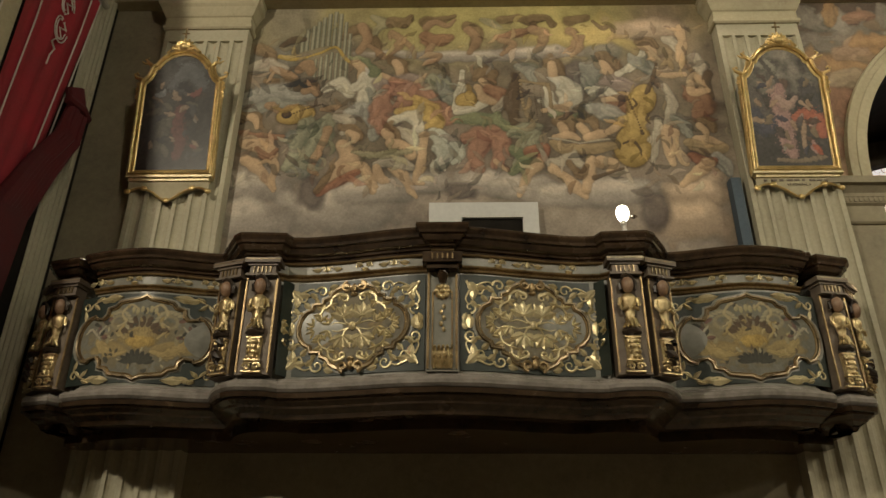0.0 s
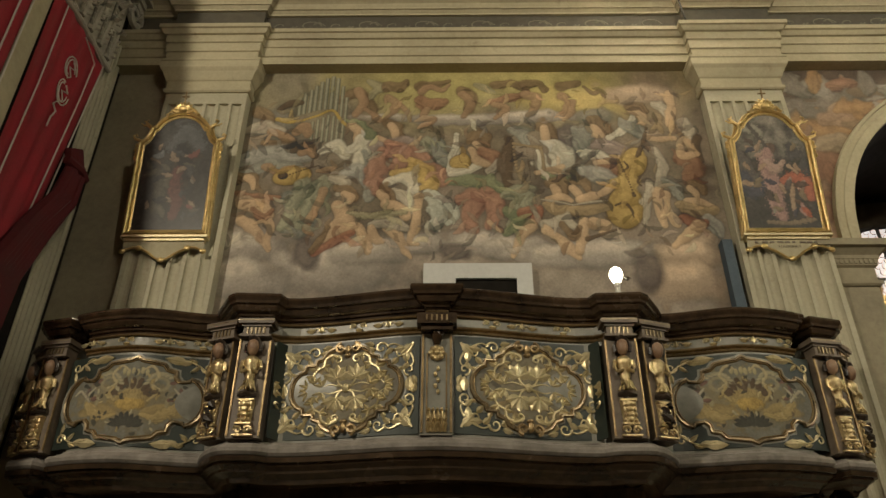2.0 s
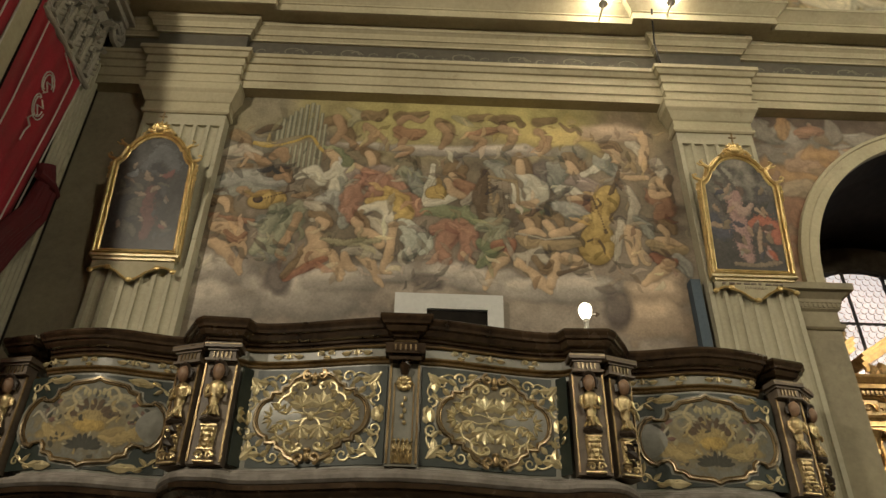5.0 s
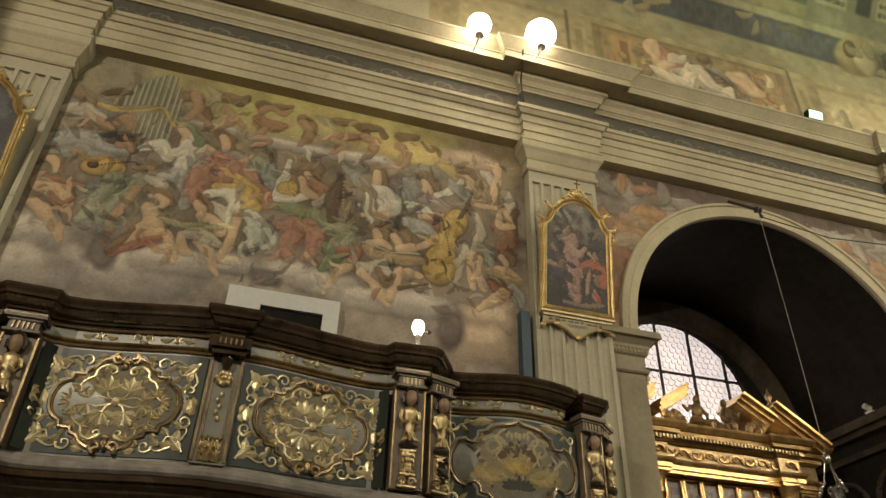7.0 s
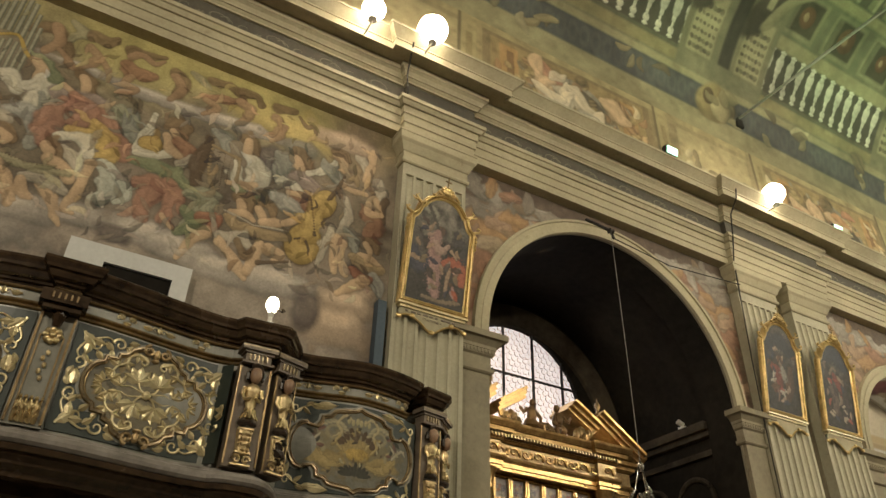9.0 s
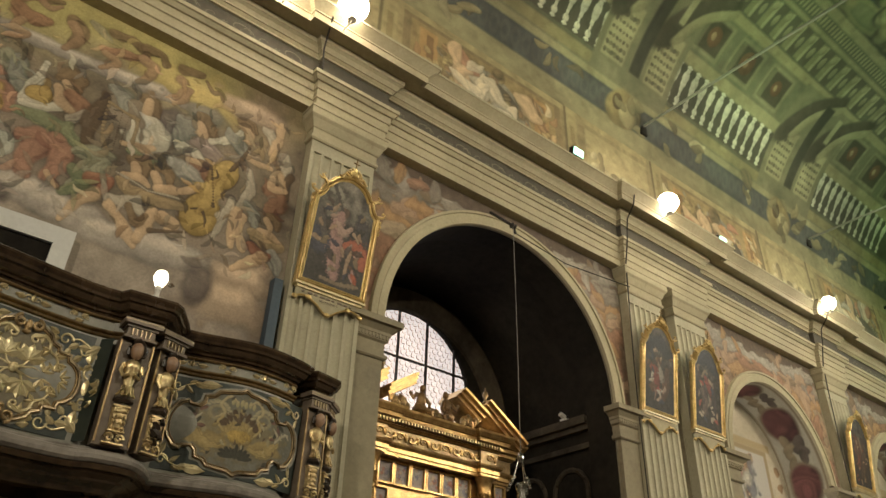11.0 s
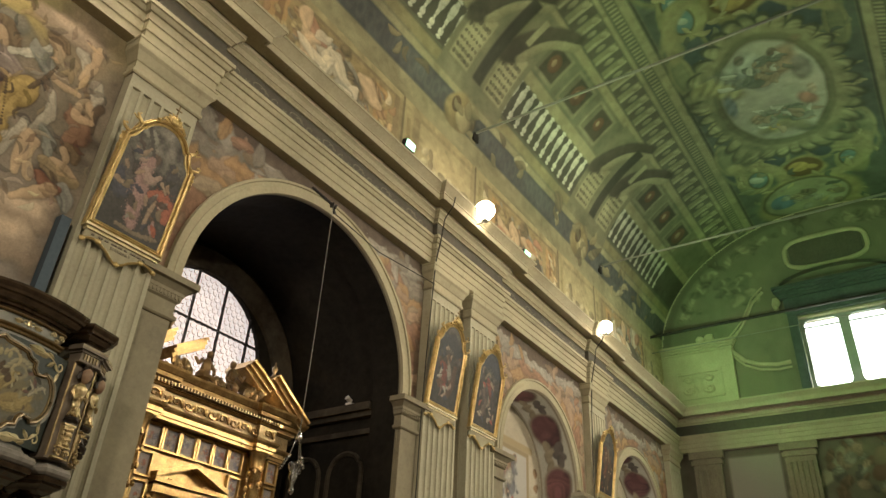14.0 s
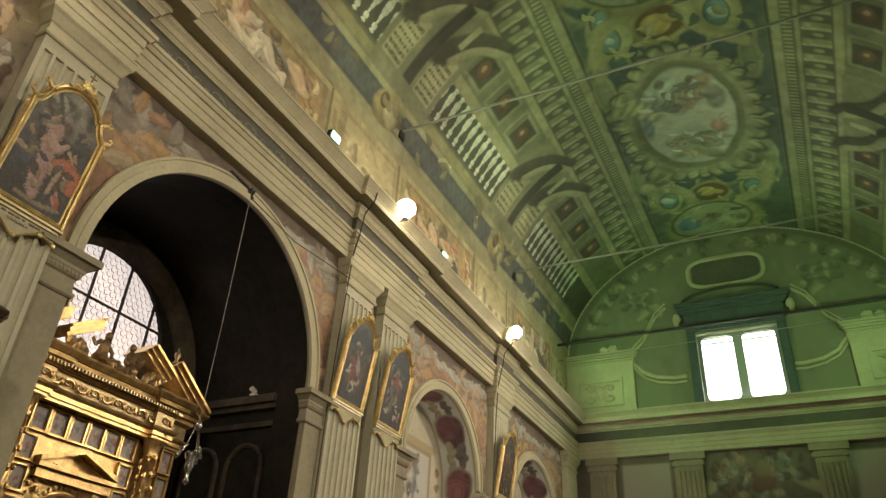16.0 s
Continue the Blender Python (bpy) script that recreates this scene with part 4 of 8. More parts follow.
    pipe(174, 470, 526, 4)
    pipe(184, 468, 515, 4)
    cloth(OCHRE, (57, 524, 6), (88, 518, 5), (130, 531, 4), (161, 545, 4), (180, 520, 5), (196, 504, 3))
    cloth(UMBER, (57, 548, 5), (78, 562, 9), (99, 565, 6))
    # west group
    cloth(EARTH, (20, 542, 16), (37, 535, 14), (47, 514, 8))
    cloth(ASH, (4, 497, 10), (36, 505, 16), (69, 497, 10))
    cloth(SKIN_D, (48, 494, 8), (75, 484, 9), (93, 473, 5))
    cloth(EARTH, (40, 468, 10), (72, 465, 10), (96, 461, 8))
    cloth(SKIN_D, (96, 494, 9), (111, 505, 12), (119, 486, 8))
    cloth(MIST, (-5, 424, 14), (44, 440, 21), (96, 436, 19), (138, 439, 8))
    cloth(SLATE, (8, 393, 12), (52, 417, 14), (109, 410, 12))
    cloth(UMBER, (95, 450, 8), (121, 455, 14), (138, 439, 10))
    cloth(SKIN_D, (111, 444, 9), (125, 448, 9), (134, 437, 5))
    cloth(SKIN_D, (47, 415, 8), (69, 402, 9), (86, 385, 5))
    egg(99, 394, 35, 20, STRAW, 12)
    egg(83, 394, 9, 8, UMBER, 0)
    cloth(UMBER, (81, 390, 2), (120, 407, 2), (146, 416, 2))
    cloth(CHALK, (148, 448, 10), (178, 461, 15), (192, 439, 12))
    cloth(UMBER, (164, 459, 1), (160, 426, 1), (158, 421, 1))
    cloth(SLATE, (106, 344, 21), (131, 297, 25), (98, 283, 10))
    cloth(SAGE, (123, 373, 16), (122, 332, 27), (92, 286, 10))
    cloth(SAGE, (158, 382, 14), (147, 343, 23), (122, 291, 12))
    cloth(SKIN_D, (161, 361, 9), (149, 320, 8), (137, 285, 7), (149, 270, 4))
    cloth(SKIN_D, (146, 404, 5), (167, 406, 6), (178, 411, 3))
    cloth(MOSS, (218, 506, 16), (233, 467, 21), (231, 422, 10))
    cloth(SKIN, (201, 509, 12), (214, 493, 10), (211, 472, 6))
    cloth(CHALK, (205, 454, 12), (226, 460, 19), (223, 422, 16), (211, 403, 8))
    cloth(MIST, (193, 397, 10), (224, 403, 19), (240, 385, 16), (246, 361, 8))
    cloth(SLATE, (229, 447, 6), (244, 403, 12), (242, 343, 10))
    cloth(ASH, (173, 389, 8), (196, 379, 14), (188, 355, 8))
    # south-west small group with book
    cloth(EARTH, (3, 390, 12), (27, 390, 12), (37, 370, 8))
    cloth(SKIN, (19, 390, 9), (29, 380, 8), (32, 366, 5))
    cloth(RUST, (-6, 359, 5), (35, 349, 8), (80, 346, 6))
    cloth(SKIN, (17, 332, 12), (53, 326, 16), (68, 309, 12))
    cloth(SKIN, (19, 303, 9), (49, 280, 9), (67, 254, 7), (76, 239, 4))
    cloth(SKIN, (60, 311, 9), (75, 286, 8), (72, 261, 6), (78, 243, 4))
    cloth(RUST, (38, 323, 5), (60, 306, 7), (73, 320, 5))
    # centre: red and yellow robes
    cloth(EARTH, (271, 512, 14), (286, 503, 15), (295, 479, 8))
    cloth(SKIN, (276, 508, 9), (284, 492, 10), (283, 479, 5))
    cloth(MAUVE, (247, 460, 14), (284, 453, 27), (320, 466, 14))
    cloth(SKIN, (253, 480, 5), (272, 469, 6), (288, 466, 4))
    cloth(SKIN, (315, 460, 5), (327, 471, 5), (333, 481, 3))
    cloth(ROSE, (320, 447, 12), (357, 415, 21), (373, 380, 14))
    cloth(ROSE, (263, 447, 12), (252, 409, 21), (254, 366, 14), (287, 357, 8))
    cloth(ROSE, (273, 466, 10), (305, 434, 21), (285, 415, 10))
    cloth(STRAW, (316, 428, 8), (337, 403, 23), (353, 372, 16))
    cloth(STRAW, (286, 397, 8), (316, 393, 16), (347, 378, 12), (332, 364, 6))
    cloth(CHALK, (276, 378, 8), (301, 388, 12), (322, 372, 14), (316, 342, 12))
    cloth(ASH, (287, 360, 8), (313, 342, 16), (323, 319, 10))
    cloth(PALE, (348, 354, 12), (363, 330, 19), (368, 301, 14), (349, 286, 6))
    cloth(PALE, (358, 354, 8), (388, 330, 10), (398, 307, 8), (383, 291, 4))
    cloth(SKIN, (333, 348, 10), (330, 313, 9), (324, 279, 7), (318, 256, 5), (332, 251, 4))
    # small pair with the long book
    cloth(EARTH, (185, 365, 10), (208, 361, 12), (217, 345, 8))
    cloth(SKIN, (198, 355, 9), (209, 348, 9), (208, 336, 5))
    cloth(SKIN, (188, 329, 14), (202, 302, 19), (182, 274, 12), (169, 260, 8))
    cloth(SKIN, (203, 283, 11), (229, 283, 9), (237, 257, 7), (249, 238, 5))
    cloth(SKIN, (227, 283, 6), (244, 260, 6), (252, 245, 4))
    cloth(EARTH, (267, 364, 9), (279, 357, 9), (286, 342, 6))
    cloth(SKIN, (263, 357, 8), (271, 345, 9), (274, 333, 5))
    cloth(SKIN, (273, 333, 10), (298, 325, 12), (311, 307, 10))
    cloth(SKIN, (280, 282, 11), (296, 268, 10), (311, 240, 7), (321, 225, 4))
    cloth(ASH, (250, 290, 8), (279, 296, 14), (309, 284, 8))
    cloth(RUSSET, (156, 235, 8), (184, 254, 9), (217, 274, 6))
    cloth(SKIN, (250, 285, 7), (259, 262, 8), (271, 257, 5))
    cloth(DUSK, (207, 315, 4), (249, 308, 9), (308, 316, 6))
    cloth(UMBER, (209, 319, 1), (249, 315, 1), (310, 322, 1))
    cloth(EARTH, (151, 239, 7), (164, 260, 8), (174, 283, 6))
    # between centre and east
    cloth(SAGE, (346, 472, 14), (362, 453, 19), (380, 421, 10))
    cloth(SLATE, (362, 472, 12), (367, 440, 16), (388, 415, 6))
    cloth(CHALK, (386, 402, 5), (394, 437, 9), (401, 485, 6))
    cloth(CHALK, (388, 396, 6), (414, 402, 10), (440, 414, 7))
    egg(407, 422, 20, 16, STRAW, 10)
    egg(415, 429, 9, 14, STRAW, 20)
    cloth(SKIN, (428, 450, 8), (440, 427, 10), (470, 414, 8), (481, 409, 4))
    cloth(EARTH, (430, 478, 16), (449, 484, 14), (457, 458, 8))
    cloth(SKIN, (436, 465, 8), (447, 452, 8), (453, 439, 5))
    cloth(RUST, (449, 446, 12), (471, 433, 16), (483, 408, 8))
    cloth(ASH, (460, 402, 8), (481, 420, 10), (485, 401, 6))
    cloth(MOSS, (388, 380, 10), (439, 380, 16), (479, 363, 14), (494, 353, 6))
    cloth(ROSE, (408, 342, 14), (433, 341, 25), (422, 301, 16), (432, 277, 8))
    cloth(ROSE, (451, 359, 12), (468, 329, 19), (461, 289, 14))
    cloth(SKIN, (457, 295, 6), (466, 284, 6), (476, 277, 4))
    # harpist
    cloth(SLATE, (505, 497, 8), (520, 490, 16), (530, 464, 10))
    cloth(UMBER, (498, 471, 10), (491, 414, 16), (494, 365, 10))
    cloth(EARTH, (558, 503, 12), (575, 500, 14), (583, 477, 8))
    cloth(SKIN, (566, 501, 9), (567, 482, 11), (566, 469, 6))
    cloth(CHALK, (581, 457, 16), (595, 432, 21), (583, 407, 12))
    cloth(CHALK, (554, 445, 8), (558, 413, 12), (562, 395, 7))
    cloth(SKIN, (546, 398, 5), (577, 403, 8), (593, 411, 6))
    cloth(TAN, (506, 464, 4), (511, 401, 4), (531, 365, 4))
    cloth(TAN, (506, 464, 4), (534, 458, 4), (557, 454, 4))
    cloth(TAN, (557, 454, 4), (559, 419, 4), (555, 389, 3))
    cloth(UMBER, (519, 454, 1), (522, 414, 1), (525, 383, 1))
    cloth(UMBER, (530, 454, 1), (532, 413, 1), (534, 377, 1))
    cloth(UMBER, (542, 451, 1), (542, 413, 1), (543, 386, 1))
    cloth(SAGE, (494, 353, 14), (519, 353, 21), (512, 318, 14), (491, 289, 8))
    cloth(MOSS, (487, 318, 10), (506, 295, 14), (485, 272, 6))
    cloth(MOSS, (561, 391, 8), (591, 379, 8), (607, 388, 5))
    # east players
    cloth(SLATE, (623, 496, 10), (635, 476, 19), (637, 438, 10))
    cloth(EARTH, (665, 516, 14), (679, 500, 16), (695, 482, 8))
    cloth(SKIN, (661, 500, 9), (668, 484, 10), (676, 468, 6))
    cloth(MAUVE, (659, 457, 14), (685, 456, 21), (710, 444, 14))
    cloth(RUST, (661, 425, 12), (680, 406, 16), (699, 400, 8))
    cloth(CHALK, (637, 435, 8), (658, 440, 12), (675, 431, 8))
    cloth(SKIN, (655, 419, 6), (682, 425, 7), (700, 432, 4))
    cloth(MIST, (633, 400, 12), (658, 394, 19), (682, 385, 10))
    cloth(CHALK, (687, 476, 8), (728, 508, 10), (736, 528, 5))
    cloth(SLATE, (717, 508, 12), (746, 488, 14), (760, 475, 6))
    cloth(SKIN, (737, 542, 9), (752, 531, 11), (755, 512, 7))
    cloth(EARTH, (733, 550, 9), (753, 553, 9), (764, 539, 6))
    cloth(SKIN, (756, 482, 6), (770, 473, 8), (807, 475, 6))
    cloth(ASH, (782, 555, 10), (797, 548, 12), (805, 528, 8))
    cloth(SKIN, (813, 583, 9), (812, 541, 11), (802, 508, 8))
    cloth(TAN, (768, 491, 5), (781, 508, 6), (786, 488, 4))
    cloth(EARTH, (826, 494, 16), (833, 475, 19), (835, 443, 10))
    cloth(ASH, (829, 514, 12), (837, 494, 14), (836, 475, 6))
    cloth(SKIN, (829, 468, 8), (835, 455, 10), (838, 436, 8))
    cloth(UMBER, (849, 474, 10), (844, 455, 8), (846, 424, 8))
    cloth(RUST, (811, 430, 16), (828, 411, 23), (818, 381, 12))
    cloth(SKIN, (815, 455, 7), (816, 434, 8), (843, 439, 6))
    cloth(ASH, (767, 449, 8), (776, 418, 10), (768, 385, 10), (759, 369, 6))
    egg(723, 419, 24, 35, STRAW, -22)
    egg(697, 322, 33, 43, STRAW, -16)
    cloth(STRAW, (716, 431, 12), (708, 375, 21), (697, 340, 19))
    cloth(UMBER, (758, 499, 3), (746, 462, 4), (731, 434, 3))
    cloth(UMBER, (694, 435, 2), (706, 394, 2), (716, 349, 2))
    cloth(UMBER, (702, 400, 2), (712, 410, 2), (707, 422, 2))
    cloth(UMBER, (731, 369, 2), (726, 378, 2), (732, 390, 2))
    cloth(UMBER, (680, 328, 2), (696, 333, 2), (707, 319, 3), (709, 305, 2))
    cloth(ASH, (747, 375, 8), (737, 328, 9), (727, 291, 6))
    cloth(SKIN, (757, 357, 12), (756, 322, 11), (761, 287, 7))
    cloth(SKIN, (773, 351, 8), (770, 322, 8), (760, 305, 6))
    cloth(SLATE, (773, 381, 6), (790, 363, 12), (798, 339, 8))
    cloth(EARTH, (822, 372, 10), (835, 370, 12), (840, 353, 8))
    cloth(SKIN, (818, 363, 8), (825, 353, 9), (827, 344, 5))
    cloth(SKIN, (808, 337, 8), (830, 333, 12), (845, 325, 8))
    cloth(TAN, (790, 330, 9), (818, 318, 14), (850, 315, 10))
    cloth(MIST, (837, 298, 12), (847, 287, 14), (851, 268, 6))
    cloth(RUSSET, (795, 299, 8), (817, 287, 12), (833, 293, 6))
    cloth(SKIN, (819, 284, 12), (797, 268, 10), (772, 246, 6))
    cloth(SKIN, (774, 307, 8), (778, 293, 8), (783, 286, 5))
    # south pair with the open book
    cloth(EARTH, (570, 374, 12), (588, 374, 14), (593, 355, 8))
    cloth(SKIN, (574, 367, 8), (579, 355, 10), (576, 343, 6))
    cloth(SKIN, (563, 341, 8), (588, 345, 10), (603, 338, 6))
    cloth(EARTH, (613, 381, 10), (629, 376, 11), (635, 359, 6))
    cloth(SKIN, (608, 364, 9), (615, 354, 10), (618, 343, 6))
    cloth(SKIN, (618, 340, 10), (649, 349, 10), (675, 364, 6), (683, 376, 3))
    cloth(RUSSET, (517, 312, 12), (542, 320, 12), (535, 294, 8))
    cloth(TAN, (555, 331, 5), (576, 319, 14), (598, 319, 12))
    cloth(TAN, (608, 317, 12), (636, 319, 12), (668, 326, 8))
    cloth(ASH, (550, 341, 2), (578, 336, 3), (605, 329, 2))
    cloth(ASH, (605, 329, 2), (637, 335, 3), (667, 338, 2))
    cloth(ASH, (555, 289, 10), (584, 294, 14), (603, 285, 8))
    cloth(SKIN, (530, 289, 12), (514, 270, 11), (501, 241, 7), (495, 226, 4))
    cloth(SKIN, (559, 277, 11), (581, 255, 11), (599, 233, 8), (607, 223, 4))
    cloth(SKIN, (623, 294, 10), (616, 269, 10), (609, 238, 6))
    cloth(SKIN, (638, 296, 9), (662, 288, 9), (651, 273, 6))
    cloth(EARTH, (584, 288, 8), (601, 266, 9), (613, 283, 5))
    cloth(UMBER, (625, 260, 4), (660, 273, 3), (680, 280, 3))
    r = random.Random(77)                                      # small folds, shadows and lights in the tone of what lies under them
    for k in range(520):
        u, v = r.uniform(5, 865), r.uniform(235, 600)
        if v > 520 and r.random() < 0.4:
            continue
        i, j = min(cv.nu - 1, int(u / 870 * cv.nu)), min(cv.nv - 1, int(v / 640 * cv.nv))
        tone = np.clip(cv.c[j, i] * r.choice((0.5, 0.62, 0.72, 1.3, 1.45, 1.6)) * np.array((r.uniform(0.95, 1.12), 1.0, r.uniform(0.88, 1.05))), 0.05, 0.55)
        a, w, pts = r.uniform(0, 6.28), r.uniform(2.2, 5.5), []
        for m in range(4):
            pts.append((u, v, w * (0.4, 1.0, 0.9, 0.3)[m]))
            u, v, a = u + 2.2 * w * math.cos(a), v + 2.2 * w * math.sin(a), a + r.uniform(-0.8, 0.8)
        cv.cloth(pts, tone, 0.0, r.uniform(0.35, 0.65))
    cv.c *= (1 + 0.05 * cv.cloud(170) + 0.11 * cv.cloud(45) + 0.10 * cv.cloud(14))[..., None]
    grey = cv.c.mean(-1, keepdims=True) * np.array((1.14, 1.0, 0.82))
    cv.c = 0.88 * cv.c + 0.12 * grey
    mean = cv.c.mean((0, 1))
    cv.c = np.clip(np.array((0.288, 0.236, 0.172)) * (1 + (cv.c / mean - 1) * 1.28), 0.03, 0.8)
    return cv


structure(music_fresco().sheet("wall_fresco", lambda u, v: (-2.36 + u * 5.99 / 1000.0, YW - 0.004, 3.9 + v * 6.14 / 1000.0), FRESCO),
          "faded fresco of draped groups with instruments on clouds", "fresco")


def spandrel_fresco(c, r, zs, half, seed):
    """Painted wall over an arch, cut to the arch's curve."""
    w, h = 2 * half, 7.83 - zs
    cv = Canvas(w, h, int(w * 62), int(h * 62), (0.21, 0.15, 0.11), seed)
    cv.wash(-1, w + 1, h - 0.35, h + 1, (0.12, 0.09, 0.07), 0.08)
    cv.mottle(0.2)
    for s in (-1, 1):
        m = half + s * (half - 0.75)
        X = lambda *ps: [(m + s * a, h - d, r) for a, d, r in ps]  # noqa: E731
        grey, pale, rust, orange, flesh = (0.24, 0.215, 0.185), (0.33, 0.305, 0.265), (0.29, 0.165, 0.11), (0.35, 0.22, 0.115), (0.36, 0.25, 0.175)
        cv.cloth(X((0.7, 0.25, 0.08), (0.2, 0.30, 0.17), (-0.3, 0.36, 0.15), (-0.7, 0.25, 0.06)), pale)
        cv.cloth(X((0.75, 0.55, 0.12), (0.3, 0.62, 0.2), (-0.1, 0.48, 0.12)), grey)
        cv.cloth(X((0.8, 1.2, 0.14), (0.45, 1.3, 0.26), (0.45, 1.75, 0.22), (0.6, 2.3, 0.1)), rust)
        cv.cloth(X((0.65, 0.85, 0.14), (0.2, 0.98, 0.25), (-0.3, 0.80, 0.17), (-0.75, 0.66, 0.10), (-1.1, 0.62, 0.04)), orange)
        cv.cloth(X((0.3, 0.75, 0.10), (0.02, 0.70, 0.15), (-0.25, 0.62, 0.09)), flesh, 0)
        cv.cloth(X((-0.2, 0.62, 0.07), (-0.5, 0.50, 0.06), (-0.8, 0.45, 0.04)), flesh, 0)
        cv.cloth(X((-0.55, 0.30, 0.05), (-0.9, 0.42, 0.12), (-1.3, 0.38, 0.10), (-1.6, 0.30, 0.03)), pale)
        cv.cloth(X((0.25, 1.05, 0.08), (-0.05, 1.20, 0.10), (-0.2, 1.35, 0.04)), flesh, 0)
        cv.cloth(X((-0.95, 0.6, 0.05), (-1.3, 0.55, 0.10), (-1.6, 0.48, 0.04)), rust)
        lo, hi = sorted((m + s * 0.6, m - s * 0.9))
        drapery(cv, lo, hi, h - 1.0, h - 0.2, 15, 0.13, seed * 3 + s, (flesh, pale, rust, orange, flesh, (0.22, 0.16, 0.11), grey))
        lo, hi = sorted((m + s * 0.65, m + s * 0.25))
        drapery(cv, lo, hi, h - 2.6, h - 1.0, 12, 0.15, seed * 5 + s, (flesh, rust, orange, (0.25, 0.17, 0.12), (0.30, 0.24, 0.17)))
    cv.c *= (1 + 0.12 * cv.cloud(70))[..., None]
    return cv.sheet("wall_spandrel_fresco", lambda u, v: (c - half + u, YW - 0.004, zs + v), FRESCO, None, "",
                    lambda u, v: (u - half) ** 2 + v ** 2 > (r + 0.05) ** 2)


for (c, r, zs, _), half, seed in zip(ARCHES, (2.44, 2.05, 2.2), (31, 32, 33)):
    structure(spandrel_fresco(c, r, zs, half, seed), "rust and grey fresco of draped shapes beside an arch", "fresco")


def upper_wall_painting():
    """Feigned niches and framed scenes between the cornice and the vault."""
    cv = Canvas(20.0, 2.0, 1100, 112, (0.24, 0.20, 0.11), 41)
    cv.mottle(0.25)
    for c in (4.35, 10.85, 16.9):
        cv.rect(c - 1.75, c + 1.75, 0.0, 1.92, (0.20, 0.16, 0.09), 0.03)
        cv.rect(c - 1.6, c + 1.6, 0.0, 1.78, (0.27, 0.205, 0.10), 0.03)
        for s in (-1, 1):
            cv.rect(c + s * 1.25 - 0.18, c + s * 1.25 + 0.18, 0.0, 1.7, (0.37, 0.22, 0.09), 0.03)
            cv.rect(c + s * 1.25 - 0.04, c + s * 1.25 + 0.10, 0.05, 1.6, (0.20, 0.115, 0.055), 0.03)
        cv.blob(c, 0.6, 1.02, 1.02, (0.22, 0.225, 0.21), 0, 0.03, 0.03)
        cv.blob(c, 0.6, 0.92, 0.92, (0.10, 0.09, 0.075), 0, 0.03, 0.03)
        crowd(cv, c - 1.5, c + 1.5, 0.1, 1.6, 30, 0.16, int(c * 5), ((0.33, 0.26, 0.13), (0.17, 0.13, 0.075), (0.30, 0.18, 0.10), (0.20, 0.195, 0.16)), 0.9)
        drapery(cv, c - 0.85, c + 0.85, 0.15, 1.5, 28, 0.19, int(c * 7), ((0.46, 0.33, 0.22), (0.50, 0.46, 0.38), (0.48, 0.44, 0.36), (0.36, 0.16, 0.11), (0.42, 0.22, 0.11), (0.28, 0.28, 0.25), (0.46, 0.33, 0.22)))
        for s in (-1, 1):
            drapery(cv, c + s * 1.5 - 0.15, c + s * 1.5 + 0.15, 0.2, 1.5, 5, 0.11, int(c * 9) + s, ((0.40, 0.28, 0.15), (0.45, 0.40, 0.28), (0.30, 0.17, 0.09)))
    for c in (1.35, 7.65, 13.75, 19.4):
        cv.rect(c - 1.15, c + 1.15, 0.0, 2.0, (0.25, 0.215, 0.12), 0.04)
        cv.rect(c - 0.9, c + 0.9, 0.15, 1.75, (0.31, 0.275, 0.155), 0.03)
        for k in range(26):
            cv.blob(c - 0.7 + 0.2 * (k % 8), 0.35 + 0.28 * (k // 8) + 0.05 * (k % 3), 0.12, 0.07, (0.19, 0.17, 0.10) if k % 2 else (0.36, 0.33, 0.21), 47 * k, 0.4)
    cv.rect(0, 20, 1.86, 2.0, (0.30, 0.26, 0.14), 0.03)
    grey = cv.c.mean(-1, keepdims=True) * np.array((1.2, 1.0, 0.62))
    cv.c = 0.66 * cv.c + 0.34 * grey
    for c in (2.35, 6.4, 8.9, 12.75, 14.9, 18.4):
        cv.rect(c - 0.14, c + 0.14, 0.0, 2.0, (0.29, 0.25, 0.14), 0.03)
        cv.rect(c - 0.20, c - 0.14, 0.0, 2.0, (0.13, 0.11, 0.065), 0.03)
        cv.rect(c - 0.05, c + 0.07, 0.25, 1.6, (0.22, 0.185, 0.10), 0.03)
    cv.c *= 1.3 * (1 + 0.16 * cv.cloud(220) + 0.12 * cv.cloud(60))[..., None]
    return cv


structure(upper_wall_painting().sheet("wall_upper_fresco", lambda u, v: (1.55 + u, NY1 - 0.004, 9.08 + v), FRESCO), "ochre wall painting of feigned niches and framed scenes", "fresco")
# pale scrolls on the dark frieze
bm = bmesh.new()
for k in range(64):
    cx, flip = -2.1 + k * 0.345, 1 if k % 2 else -1
    if 2.7 < cx < 3.9 or 8.5 < cx < 10.9 or 14.85 < cx < 15.95 or cx > 21.0:
        continue
    pts = [(cx + (0.15 - 0.012 * j) * math.cos(0.55 * j), 6.199, 8.457 + flip * (0.095 - 0.007 * j) * math.sin(0.55 * j)) for j in range(12)]
    tube(bm, pts, lambda t: 0.011 * (1 - 0.5 * t), 4, 0.35, (0, 1, 0))
    tube(bm, [(cx - 0.15, 6.199, 8.457), (cx - 0.23, 6.199, 8.457 - flip * 0.07), (cx - 0.30, 6.199, 8.457 - flip * 0.03)], 0.010, 4, 0.35, (0, 1, 0))
part("scrollwork", bm, surface("pale_scroll_paint", (0.13, 0.12, 0.09), (0.23, 0.21, 0.16), 0.85), entablature, "pale painted scrolls on the dark frieze")

# ---------------------------------------------------------------- the singing gallery
GX = -0.13                        # its middle


